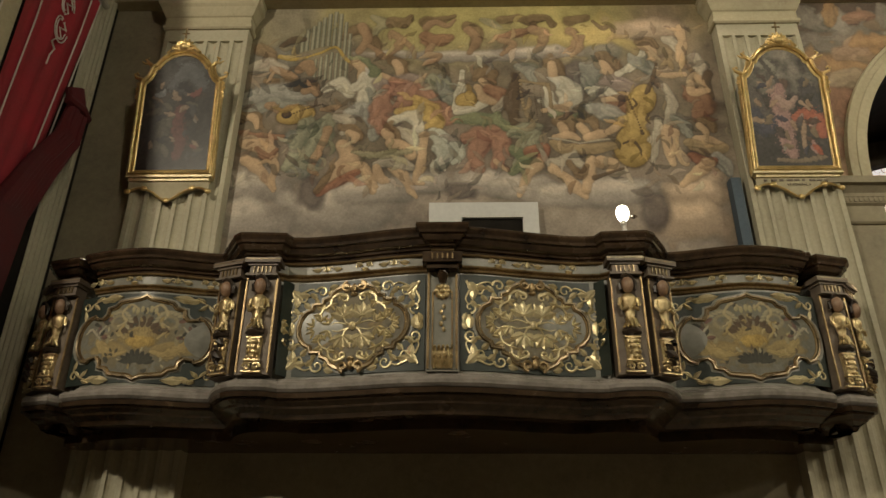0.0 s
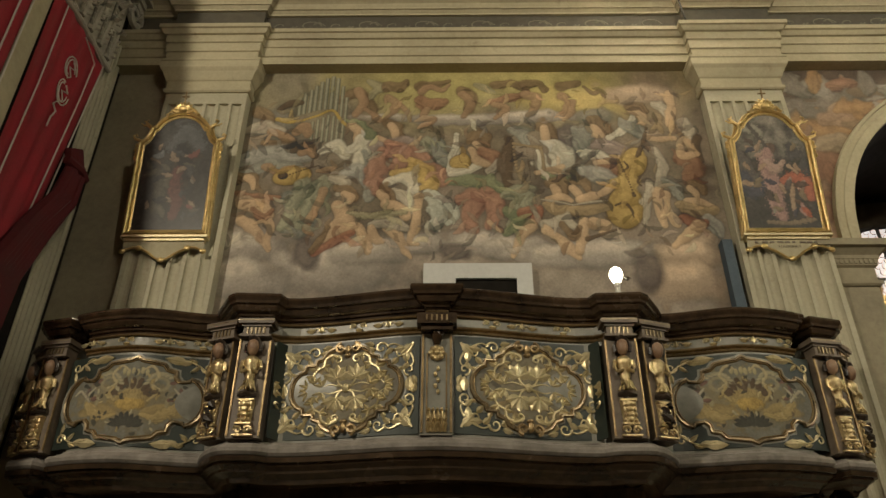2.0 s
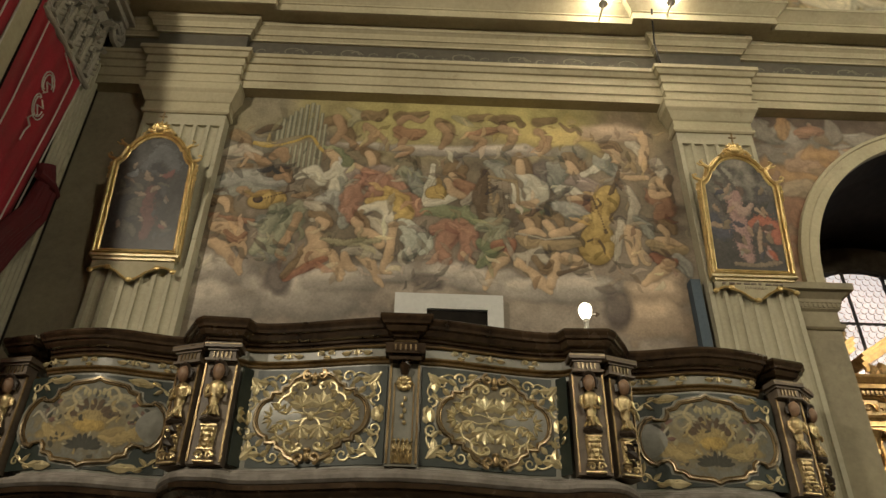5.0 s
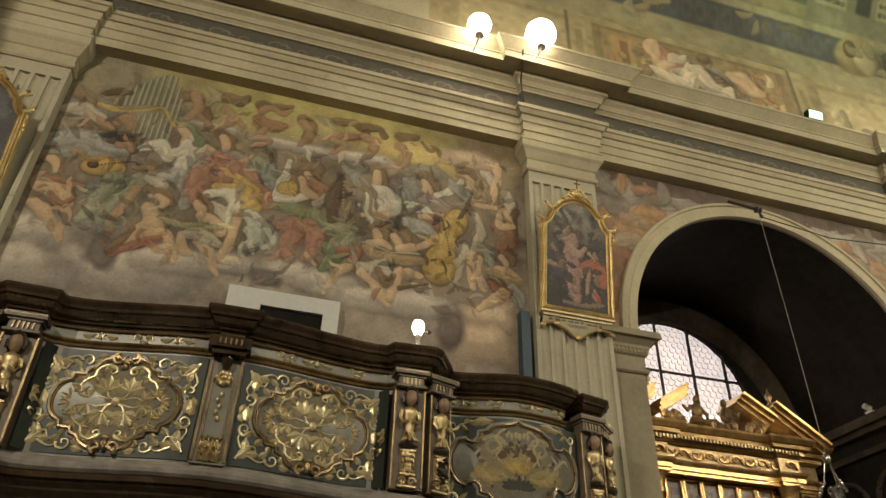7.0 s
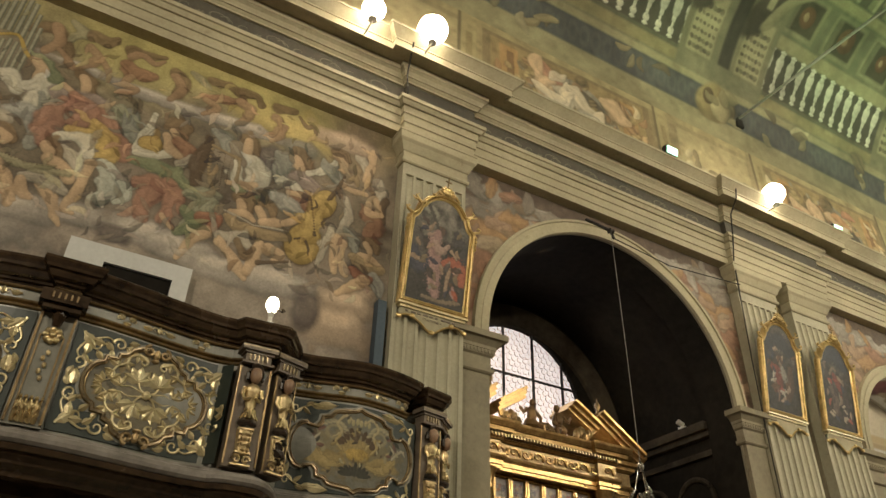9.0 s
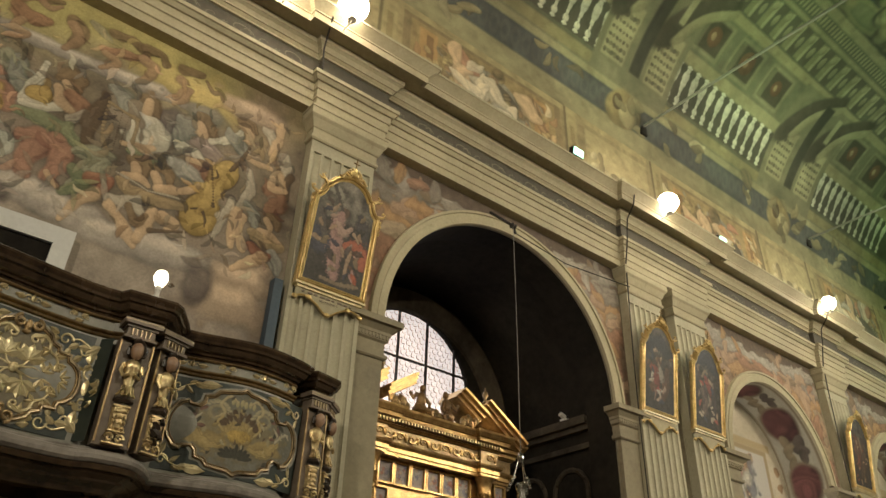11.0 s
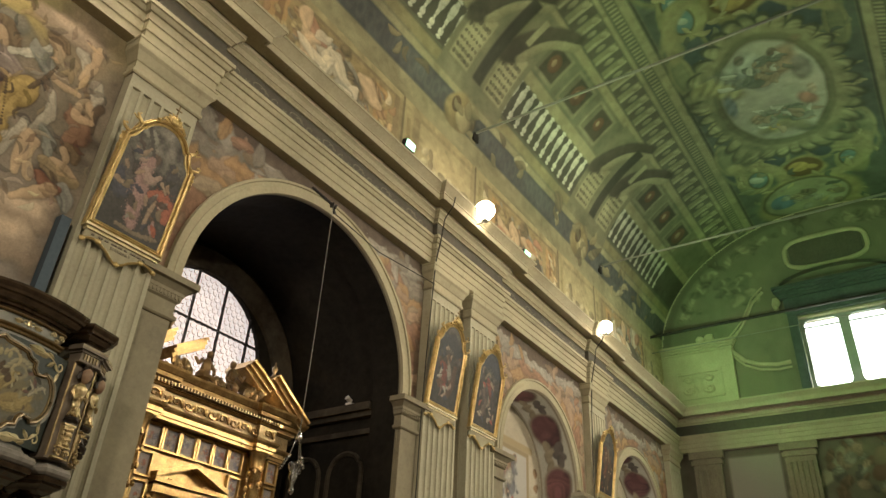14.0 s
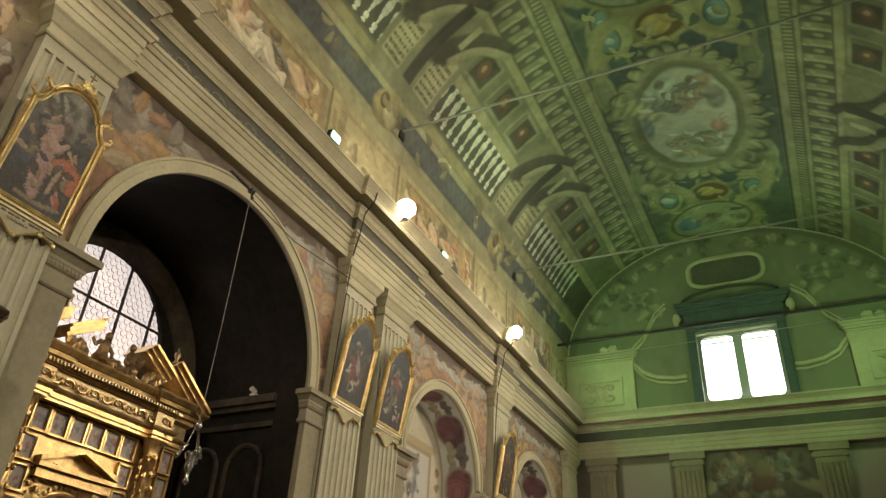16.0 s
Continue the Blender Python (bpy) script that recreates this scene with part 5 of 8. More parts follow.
def plan_y(s):
    """Line of the cornice edge at a distance s from the middle: swelling middle, hollow flanks, bowed wings."""
    s = abs(s)
    if s < 1.2:
        t = s / 1.2
        return 4.92 + 0.19 * (t * t * (3 - 2 * t))
    if s < 1.78:
        return 5.02
    t = (s - 1.78) / 1.22
    return 5.40 - 0.13 * math.sin(min(1, t / 0.55) * math.pi / 2) ** 2 + 0.14 * max(0, (t - 0.5) / 0.5) ** 2


def gallery_path(blocks):
    """Plan of the parapet; blocks adds the steps forward over the middle post and the corner posts."""
    k1 = [(-1.17 + 0.97 * k / 12, 0) for k in range(13)]
    mid = [(-0.20, plan_y(0.2)), (-0.195, 4.85), (0.195, 4.85), (0.20, plan_y(0.2))] if blocks else [(0.0, 0)]
    k2 = [(0.20 + 0.97 * k / 12, 0) for k in range(13)]
    wing = [(1.83 + 1.16 * k / 18, 0) for k in range(19)]
    corner = [(1.225, 5.02), (1.575, 5.00), (1.64, 5.05)] if blocks else [(1.23, 5.07), (1.30, 5.045), (1.50, 5.04), (1.58, 5.06), (1.65, 5.11), (1.72, 5.19)]
    right = [(1.185, 5.10)] + corner + [(1.78, 5.29)] + wing + [(3.02, 5.50), (3.06, 5.44), (3.34, 5.52), (3.40, 5.62), (3.40, 6.33)]
    left = [(-s, y) for s, y in right[::-1]]
    return [(GX + s, plan_y(s) if y == 0 else y) for s, y in left + k1[1:-1] + mid + k2[1:-1] + right]


gallery = thing("singing_gallery", "carved baroque gallery with grey panels, gilt scrolls and walnut cornice", "gallery")
GP, GQ = gallery_path(True), gallery_path(False)


def face(s, z, out=0.0):
    """A place on the panels' face; out stands off it."""
    return Vector((GX + s, plan_y(s) + 0.165 - (z - 3.08) * 0.03 - out, z))


part("cornice", sweep(bmesh.new(), GP, [(-0.36, 4.02), (-0.13, 4.02), (-0.125, 4.04), (-0.105, 4.045), (-0.10, 4.065), (-0.065, 4.075), (-0.045, 4.10), (-0.04, 4.115), (-0.02, 4.12), (-0.015, 4.14),
     (0.0, 4.155), (0.008, 4.17), (0.004, 4.19), (-0.012, 4.2), (-0.36, 4.22)]), WALNUT, gallery, "dark walnut top cornice with layered mouldings")
part("cornice_bead", sweep(bmesh.new(), GP, [(-0.15, 4.004), (-0.118, 4.004), (-0.112, 4.012), (-0.118, 4.0195), (-0.15, 4.0195)]), GILT_OLD, gallery)
part("upper_frieze", sweep(bmesh.new(), GQ, [(-0.36, 3.925), (-0.145, 3.925), (-0.140, 4.003), (-0.36, 4.003)]), GREYBLUE, gallery, "grey painted frieze with small gilt scrolls")
part("upper_moulding", sweep(bmesh.new(), GQ, [(-0.36, 3.865), (-0.145, 3.865), (-0.125, 3.872), (-0.12, 3.885), (-0.135, 3.893), (-0.11, 3.903), (-0.105, 3.915), (-0.13, 3.924), (-0.36, 3.924)]), GILT_OLD, gallery)
part("panel_field", sweep(bmesh.new(), GQ, [(-0.36, 3.085), (-0.165, 3.085), (-0.142, 3.864), (-0.36, 3.864)]), GREYBLUE, gallery, "grey lacquered parapet boards")
part("base_moulding", sweep(bmesh.new(), GQ, [(-0.36, 2.955), (-0.10, 2.955), (-0.065, 2.965), (-0.045, 2.985), (-0.042, 3.01), (-0.06, 3.035), (-0.10, 3.045), (-0.105, 3.055), (-0.135, 3.065), (-0.145, 3.084), (-0.36, 3.084)]),
     MARBLED, gallery, "worn grey marbled torus moulding")
part("lower_cornice", sweep(bmesh.new(), GQ, [(-0.36, 2.80), (-0.22, 2.80), (-0.20, 2.83), (-0.14, 2.86), (-0.13, 2.875), (-0.085, 2.90), (-0.08, 2.915), (-0.055, 2.92), (-0.05, 2.954), (-0.36, 2.954)]), WALNUT, gallery)
bm = bmesh.new()
lo, hi = [[bm.verts.new((GX + (x - GX) * 0.93, min(y + 0.42, 6.34), z)) for x, y in GQ] for z in (2.74, 2.86)]
bm.faces.new(lo)
bm.faces.new(hi[::-1])
for k in range(len(GQ)):
    j = (k + 1) % len(GQ)
    bm.faces.new((lo[k], lo[j], hi[j], hi[k]))
part("platform", bm, WALNUT, gallery, "dark boarded underside")


def spiral(c, r, turns, a0, flip=1, n=16):
    """Points of a closing spiral in (s, z)."""
    return [(c[0] + r * (1 - 0.8 * k / n) * math.cos(a0 + flip * 6.2832 * turns * k / n), c[1] + r * (1 - 0.8 * k / n) * math.sin(a0 + flip * 6.2832 * turns * k / n)) for k in range(n + 1)]


def leaf(bm, s, z, size, ang, out=0.012, wide=0.30):
    """A pointed carved leaf lying on the panel's face."""
    a = radians(ang)
    d, n = (math.cos(a), math.sin(a)), (-math.sin(a), math.cos(a))
    size *= 1.18
    row = []
    for t, w in ((0, 0.25), (0.25, 0.9), (0.5, 1.0), (0.75, 0.65), (1, 0.04)):
        row.append([bm.verts.new(face(s + d[0] * size * t + n[0] * size * wide * w * k, z + d[1] * size * t + n[1] * size * wide * w * k, out + (0.010 if k == 0 else -0.004))) for k in (-1, 0, 1)])
    for p, q in zip(row, row[1:]):
        for k in (0, 1):
            bm.faces.new((p[k], p[k + 1], q[k + 1], q[k]))


def vine(bm, pts, r=0.011, out=0.012, taper=0.5):
    q = [pts[0]] + list(pts) + [pts[-1]]
    if len(pts) < 8:                                           # round off the bends
        fine = []
        for a, b, c, d in zip(q, q[1:], q[2:], q[3:]):
            for t in (0, 0.25, 0.5, 0.75):
                fine.append(tuple(0.5 * (2 * b[i] + (c[i] - a[i]) * t + (2 * a[i] - 5 * b[i] + 4 * c[i] - d[i]) * t * t + (3 * b[i] - a[i] - 3 * c[i] + d[i]) * t ** 3) for i in (0, 1)))
        pts = fine + [pts[-1]]
    tube(bm, [face(s, z, out) for s, z in pts], lambda t: 0.9 * r * (1 - taper * t), 5, 0.6, (0, 1, 0))


def corner_scroll(bm, s, z, ds, dz, k=1.0):
    """Scrolls and leaves that fill a corner; ds and dz point from the corner into the panel."""
    up = 1 if dz > 0 else -1
    rt = 1 if ds > 0 else -1
    P = lambda a, b: (s + rt * a * k, z + up * b * k)  # noqa: E731
    A = lambda deg: math.degrees(math.atan2(up * math.sin(radians(deg)), rt * math.cos(radians(deg))))  # noqa: E731
    vine(bm, [P(0.03, 0.03), P(0.07, 0.10), P(0.13, 0.12), P(0.15, 0.07)], 0.012)
    for c, r, a0, fl in ((P(0.25, 0.055), 0.045, 3.1, 1), (P(0.055, 0.22), 0.042, -1.5, -1)):
        vine(bm, spiral(c, r * k, 1.1, a0 if rt > 0 else 3.1416 - a0, fl * rt * up), 0.011)
    vine(bm, [P(0.10, 0.06), P(0.17, 0.03), P(0.22, 0.05)], 0.010)
    vine(bm, [P(0.05, 0.10), P(0.025, 0.16), P(0.045, 0.20)], 0.010)
    for a, b, sz, ang in ((0.04, 0.04, 0.09, 45), (0.08, 0.09, 0.07, 95), (0.09, 0.07, 0.07, 5), (0.17, 0.06, 0.06, 40), (0.29, 0.06, 0.08, 10), (0.30, 0.03, 0.06, -15), (0.06, 0.17, 0.055, 50),
                          (0.05, 0.27, 0.08, 85), (0.03, 0.26, 0.06, 110), (0.21, 0.10, 0.05, 70), (0.10, 0.20, 0.045, 30), (0.13, 0.13, 0.06, 45)):
        q = P(a, b)
        leaf(bm, q[0], q[1], sz * k, A(ang))


def outline(cs, cz, hw, hh, quarter):
    """A closed four-way symmetric outline from one quarter, east to north."""
    q = list(quarter)
    top = q + [(-a, b) for a, b in q[::-1]]
    return [(cs + hw * a, cz + hh * b) for a, b in top + [(-a, -b) for a, b in top]]


def inside(poly, s, z):
    """Whether points lie in an outline."""
    hit = np.zeros(s.shape, bool)
    for (a, b), (c, d) in zip(poly, poly[1:] + poly[:1]):
        hit ^= ((b > z) != (d > z)) & (s < (c - a) * (z - b) / (d - b + 1e-12) + a)
    return hit


MAIN = ((1.0, 0.0), (0.985, 0.16), (0.94, 0.29), (0.87, 0.39), (0.77, 0.45), (0.75, 0.57), (0.57, 0.58), (0.56, 0.68), (0.44, 0.74), (0.38, 0.87), (0.26, 0.95), (0.15, 1.0), (0.07, 0.93))
WINGQ = ((1.0, 0.0), (0.985, 0.20), (0.94, 0.36), (0.86, 0.50), (0.76, 0.55), (0.74, 0.48), (0.62, 0.46), (0.56, 0.56), (0.55, 0.70), (0.44, 0.74), (0.38, 0.86), (0.22, 0.90), (0.08, 0.93), (0.0, 1.0))


FRAMEWOOD = surface("dull_gilt_wood", (0.10, 0.075, 0.045), (0.30, 0.23, 0.13), 0.3, 0.5, grain=30, stain=6, wear=(0.05, 0.035, 0.025))
HERMGILT = surface("bright_worn_gilding", (0.42, 0.30, 0.14), (0.82, 0.68, 0.40), 0.32, 0.75, grain=40, stain=12, bump=0.4, wear=(0.16, 0.10, 0.05))


def cartouche(poly, cv, origin, label, parent):
    """A raised painted plate cut to an outline, with a rounded frame round it."""
    s0, z0 = origin
    plate = cv.sheet("cartouche", lambda u, v: (GX + s0 + u, np.vectorize(plan_y)(s0 + u[:1]) + 0.165 - (z0 + v - 3.08) * 0.03 - 0.014, z0 + v), FRESCO, parent, label,
                     lambda u, v: inside(poly, s0 + u, z0 + v))
    dense = []
    for (a, b), (c, d) in zip(poly, poly[1:] + poly[:1]):
        n = max(1, int(math.hypot(c - a, d - b) / 0.03))
        dense += [(a + (c - a) * k / n, b + (d - b) * k / n) for k in range(n)]
    cs, cz = sum(p[0] for p in dense) / len(dense), sum(p[1] for p in dense) / len(dense)
    bm = bmesh.new()                                           # grey border board behind the frame
    near = [bm.verts.new(face(cs, cz, 0.009))] + [bm.verts.new(face(cs + (s - cs) * 1.085, cz + (z - cz) * 1.09, 0.009)) for s, z in dense]
    for k in range(1, len(near)):
        bm.faces.new((near[0], near[k], near[k + 1 if k + 1 < len(near) else 1]))
    part("border_board", bm, GREYBLUE, parent, "grey border round the cartouche")
    bm = bmesh.new()
    tube(bm, [face(s, z, 0.018) for s, z in dense + dense[:1]], 0.015, 6, 1.2, (0, 1, 0))
    part("cartouche_frame", bm, FRAMEWOOD, parent, "rounded frame of dulled gilding", True)
    bm = bmesh.new()
    tube(bm, [face(cs + (s - cs) * 0.955, cz + (z - cz) * 0.945, 0.018) for s, z in dense + dense[:1]], 0.007, 5, 1.3, (0, 1, 0))
    part("inner_fillet", bm, GILT_OLD, parent, "", True)
    return plate


def main_panel(side):
    """One of the two large middle panels."""
    cs, cz, hw, hh = side * 0.685, 3.475, 0.43, 0.335
    p = part("panel", ground_sheet(side * 0.685, 0.555, 3.105, 3.85), GREENBLACK, gallery, "dark green panel with gilt cartouche and scrollwork")
    poly = outline(cs, cz, hw, hh, MAIN)
    cv = Canvas(1.0, 0.74, 150, 110, (0.175, 0.165, 0.135), 60 + side)
    cv.mottle(0.2)
    cv.blob(0.5, 0.37, 0.3, 0.3, (0.25, 0.215, 0.14), 0, 0.4, 0.3, 0, 0.2, 0.5)
    for k in range(24):
        cv.blob(0.5 + 0.33 * math.cos(k * 2.4) * (0.5 + 0.5 * (k % 5) / 4), 0.37 + 0.27 * math.sin(k * 2.4), 0.05, 0.02, (0.13, 0.12, 0.095) if k % 2 else (0.28, 0.22, 0.12), 61 * k, 0.4, 0.15, 0.2)
    cartouche(poly, cv, (cs - 0.5, 3.105), "grey painted cartouche", p)
    for sx in (-1, 1):
        for sz in (-1, 1):
            bm = bmesh.new()
            corner_scroll(bm, cs - sx * 0.54, cz - sz * 0.357, sx, sz, 1.12)
            tagged(part("corner_scrollwork", bm, GILT_PALE, p), "pale gilt corner scrolls", kind="stuff")
    bm = bmesh.new()
    for sx in (-1, 1):
        for sz in (-1, 1):
            turn = lambda d: math.degrees(math.atan2(sz * math.sin(radians(d)), sx * math.cos(radians(d))))  # noqa: E731
            at = lambda a, b: (cs + sx * a, cz + sz * b)  # noqa: E731
            # a fan of five rounded lobes on a short stalk
            vine(bm, [at(0.01, 0.01), at(0.05, 0.03), at(0.075, 0.075)], 0.010, 0.018, 0.2)
            for d in (18, 54, 88, 122, 154):
                leaf(bm, *at(0.072, 0.075), 0.098, turn(d), 0.018, 0.30)
            # branch towards the side with groups of three leaves
            vine(bm, [at(0.03, 0.012), at(0.12, 0.035), at(0.185, 0.02), at(0.25, 0.05), at(0.30, 0.02)], 0.007, 0.016)
            for u, v, d0, sz_ in ((0.185, 0.025, 60, 0.065), (0.25, 0.05, 85, 0.06), (0.30, 0.02, 20, 0.06)):
                for d in (-48, 0, 48):
                    leaf(bm, *at(u, v), sz_, turn(d0 + d), 0.018, 0.26)
            # long scroll that follows the frame
            vine(bm, [at(0.05, 0.235), at(0.11, 0.265), at(0.17, 0.235), at(0.185, 0.18), at(0.235, 0.15), at(0.26, 0.105)], 0.014, 0.02, 0.3)
            vine(bm, spiral(at(0.075, 0.225), 0.034, 1.0, 1.57 * sz, sx * sz), 0.011, 0.02)
            for u, v, d0, sz_ in ((0.17, 0.235, 30, 0.06), (0.185, 0.18, 200, 0.05), (0.235, 0.15, 50, 0.06), (0.26, 0.105, -30, 0.05), (0.12, 0.262, 240, 0.05)):
                for d in (-30, 30):
                    leaf(bm, *at(u, v), sz_, turn(d0 + d), 0.018, 0.26)
    lump(bm, face(cs, cz, 0.02), (0.03, 0.02, 0.035), 3)
    tagged(part("palmette", bm, GILT_PALE, p), "gilt palmette and leafy scrolls", kind="stuff")
    for sz in (-1, 1):
        bm = bmesh.new()
        for sx in (-1, 1):
            vine(bm, spiral((cs + sx * 0.055, cz + sz * 0.315), 0.042, 1.3, 1.57 * sz, -sx * sz, 18), 0.016, 0.03)
        lump(bm, face(cs, cz + sz * 0.30, 0.03), (0.025, 0.02, 0.04), 5)
        lump(bm, face(cs, cz + sz * 0.255, 0.02), (0.03, 0.02, 0.018), 6)
        part("crest_scroll", bm, GILT_OLD, p, "dark gilt volutes")
    return p


def ground_sheet(cs, half, z0, z1, n=16):
    """A thin curved board that lies on the parapet's face."""
    bm = bmesh.new()
    rows = [[bm.verts.new(face(cs - half + 2 * half * k / n, z, o)) for z, o in ((z0, -0.01), (z0, 0.005), (z1, 0.005), (z1, -0.01))] for k in range(n + 1)]
    for p, q in zip(rows, rows[1:]):
        for k in range(3):
            bm.faces.new((p[k], q[k], q[k + 1], p[k + 1]))
    bm.faces.new(rows[0])
    bm.faces.new(rows[-1][::-1])
    return bm


def wing_panel(side):
    """A side panel: a wide cartouche painted with an urn and flowers."""
    cs, cz, hw, hh = side * 2.405, 3.475, 0.555, 0.345
    p = part("panel", ground_sheet(cs, 0.595, 3.11, 3.845), GREENBLACK, gallery, "dark green side panel with painted still-life cartouche")
    poly = outline(cs, cz, hw, hh, WINGQ)
    cv = Canvas(1.12, 0.74, 300, 200, (0.165, 0.165, 0.14), 70 + side)
    cv.mottle(0.22)
    g, d = (0.30, 0.235, 0.11), (0.055, 0.055, 0.045)
    cv.blob(0.56, 0.33, 0.38, 0.2, (0.235, 0.195, 0.11), 0, 0.4, 0.3, 0, 0.2, 0.7)
    cv.blob(0.56, 0.36, 0.15, 0.10, g, 0, 0.25, 0.12, 0.3)
    cv.blob(0.56, 0.33, 0.11, 0.05, (0.42, 0.30, 0.10), 0, 0.2, 0.12, 0.3)
    for k in range(9):
        a = 0.35 * (k - 4)
        cv.blob(0.56 + 0.16 * math.sin(a), 0.40 + 0.10 * math.cos(a), 0.05, 0.022, (0.10, 0.07, 0.045), 90 - math.degrees(a), 0.3)
        cv.blob(0.56 + 0.09 * math.sin(a), 0.16 + 0.05 * math.cos(a), 0.06, 0.018, d, 90 - math.degrees(a), 0.3)
    for sx in (-1, 1):
        cv.stroke(0.56 + sx * 0.14, 0.26, 0.56 + sx * 0.36, 0.27, 0.035, g, 0.9, sx * 0.2)
        cv.ring(0.56 + sx * 0.32, 0.35, 0.05, 0.05, 0.3, (0.32, 0.29, 0.18), 0.8)
        cv.stroke(0.56 + sx * 0.10, 0.50, 0.56 + sx * 0.28, 0.56, 0.012, (0.36, 0.33, 0.22), 0.9, sx * 0.3)
        cv.ring(0.56 + sx * 0.2, 0.5, 0.06, 0.05, 0.25, (0.33, 0.29, 0.18), 0.7)
        for k in range(7):
            cv.blob(0.56 + sx * (0.30 + 0.03 * (k % 4)), 0.38 + 0.035 * k, 0.035, 0.016, d if k % 2 else (0.17, 0.10, 0.08), 50 * k, 0.4)
    for k in range(6):
        cv.blob(0.47 + 0.036 * k, 0.60 - 0.012 * (k % 2), 0.016, 0.03, (0.38, 0.34, 0.20), 0, 0.2)
    for sx in (-1, 1):                                         # horns of plenty, sprigs and leaf sprays
        cv.cloth([(0.56 + sx * 0.10, 0.25, 0.012), (0.56 + sx * 0.20, 0.23, 0.03), (0.56 + sx * 0.29, 0.27, 0.045), (0.56 + sx * 0.35, 0.34, 0.03)], (0.36, 0.28, 0.13), 1.0)
        for k in range(5):
            cv.cloth([(0.56 + sx * 0.34, 0.36, 0.010), (0.56 + sx * (0.36 + 0.018 * k), 0.41 + 0.01 * k, 0.014), (0.56 + sx * (0.31 + 0.042 * k), 0.47 - 0.012 * k, 0.006)], (0.13, 0.10, 0.09) if k % 2 else (0.40, 0.37, 0.28), 0.0)
        cv.cloth([(0.56 + sx * 0.05, 0.60, 0.008), (0.56 + sx * 0.12, 0.64, 0.012), (0.56 + sx * 0.18, 0.57, 0.014), (0.56 + sx * 0.14, 0.50, 0.012), (0.56 + sx * 0.20, 0.46, 0.008)], (0.42, 0.36, 0.22), 0.0)
        cv.cloth([(0.56 + sx * 0.13, 0.36, 0.010), (0.56 + sx * 0.18, 0.42, 0.014), (0.56 + sx * 0.15, 0.47, 0.012)], (0.40, 0.32, 0.16), 0.0)
    drapery(cv, 0.16, 0.96, 0.10, 0.64, 44, 0.016, 75 + side, (g, (0.36, 0.33, 0.22), (0.40, 0.33, 0.17), d, (0.12, 0.09, 0.06)))
    cartouche(poly, cv, (cs - 0.56, 3.105), "grey cartouche painted with a golden urn and flowers", p)
    for sx in (-1, 1):
        for sz in (-1, 1):
            bm = bmesh.new()
            c = (cs - sx * 0.585, cz - sz * 0.362)
            vine(bm, [(c[0] + sx * 0.33, c[1] + sz * 0.035), (c[0] + sx * 0.2, c[1] + sz * 0.03), (c[0] + sx * 0.1, c[1] + sz * 0.07), (c[0] + sx * 0.04, c[1] + sz * 0.13)], 0.010)
            vine(bm, spiral((c[0] + sx * 0.06, c[1] + sz * 0.07), 0.045, 1.1, 0.0 if sx > 0 else 3.14, sx * sz), 0.010)
            for a, b, sz_, ang in ((0.18, 0.03, 0.10, 8), (0.22, 0.03, 0.14, -4), (0.12, 0.06, 0.07, 40), (0.05, 0.12, 0.07, 80), (0.14, 0.03, 0.06, -20)):
                leaf(bm, c[0] + sx * a, c[1] + sz * b, sz_, math.degrees(math.atan2(sz * math.sin(radians(ang)), sx * math.cos(radians(ang)))), 0.012, 0.22)
            tagged(part("corner_scrollwork", bm, GILT_PALE, p), "pale gilt corner scrolls", kind="stuff")
    return p


for side in (-1, 1):
    main_panel(side)
    wing_panel(side)


POSTWOOD = surface("brown_marbled_lacquer", (0.09, 0.068, 0.05), (0.20, 0.16, 0.12), 0.55, grain=18, stain=5, wear=(0.05, 0.035, 0.025))


HEADWOOD = surface("carved_brown_wood", (0.16, 0.09, 0.055), (0.38, 0.25, 0.16), 0.45, grain=30, stain=9)


HEADDARK = surface("blackened_wood", (0.012, 0.009, 0.007), (0.05, 0.032, 0.02), 0.4, grain=30, stain=9)


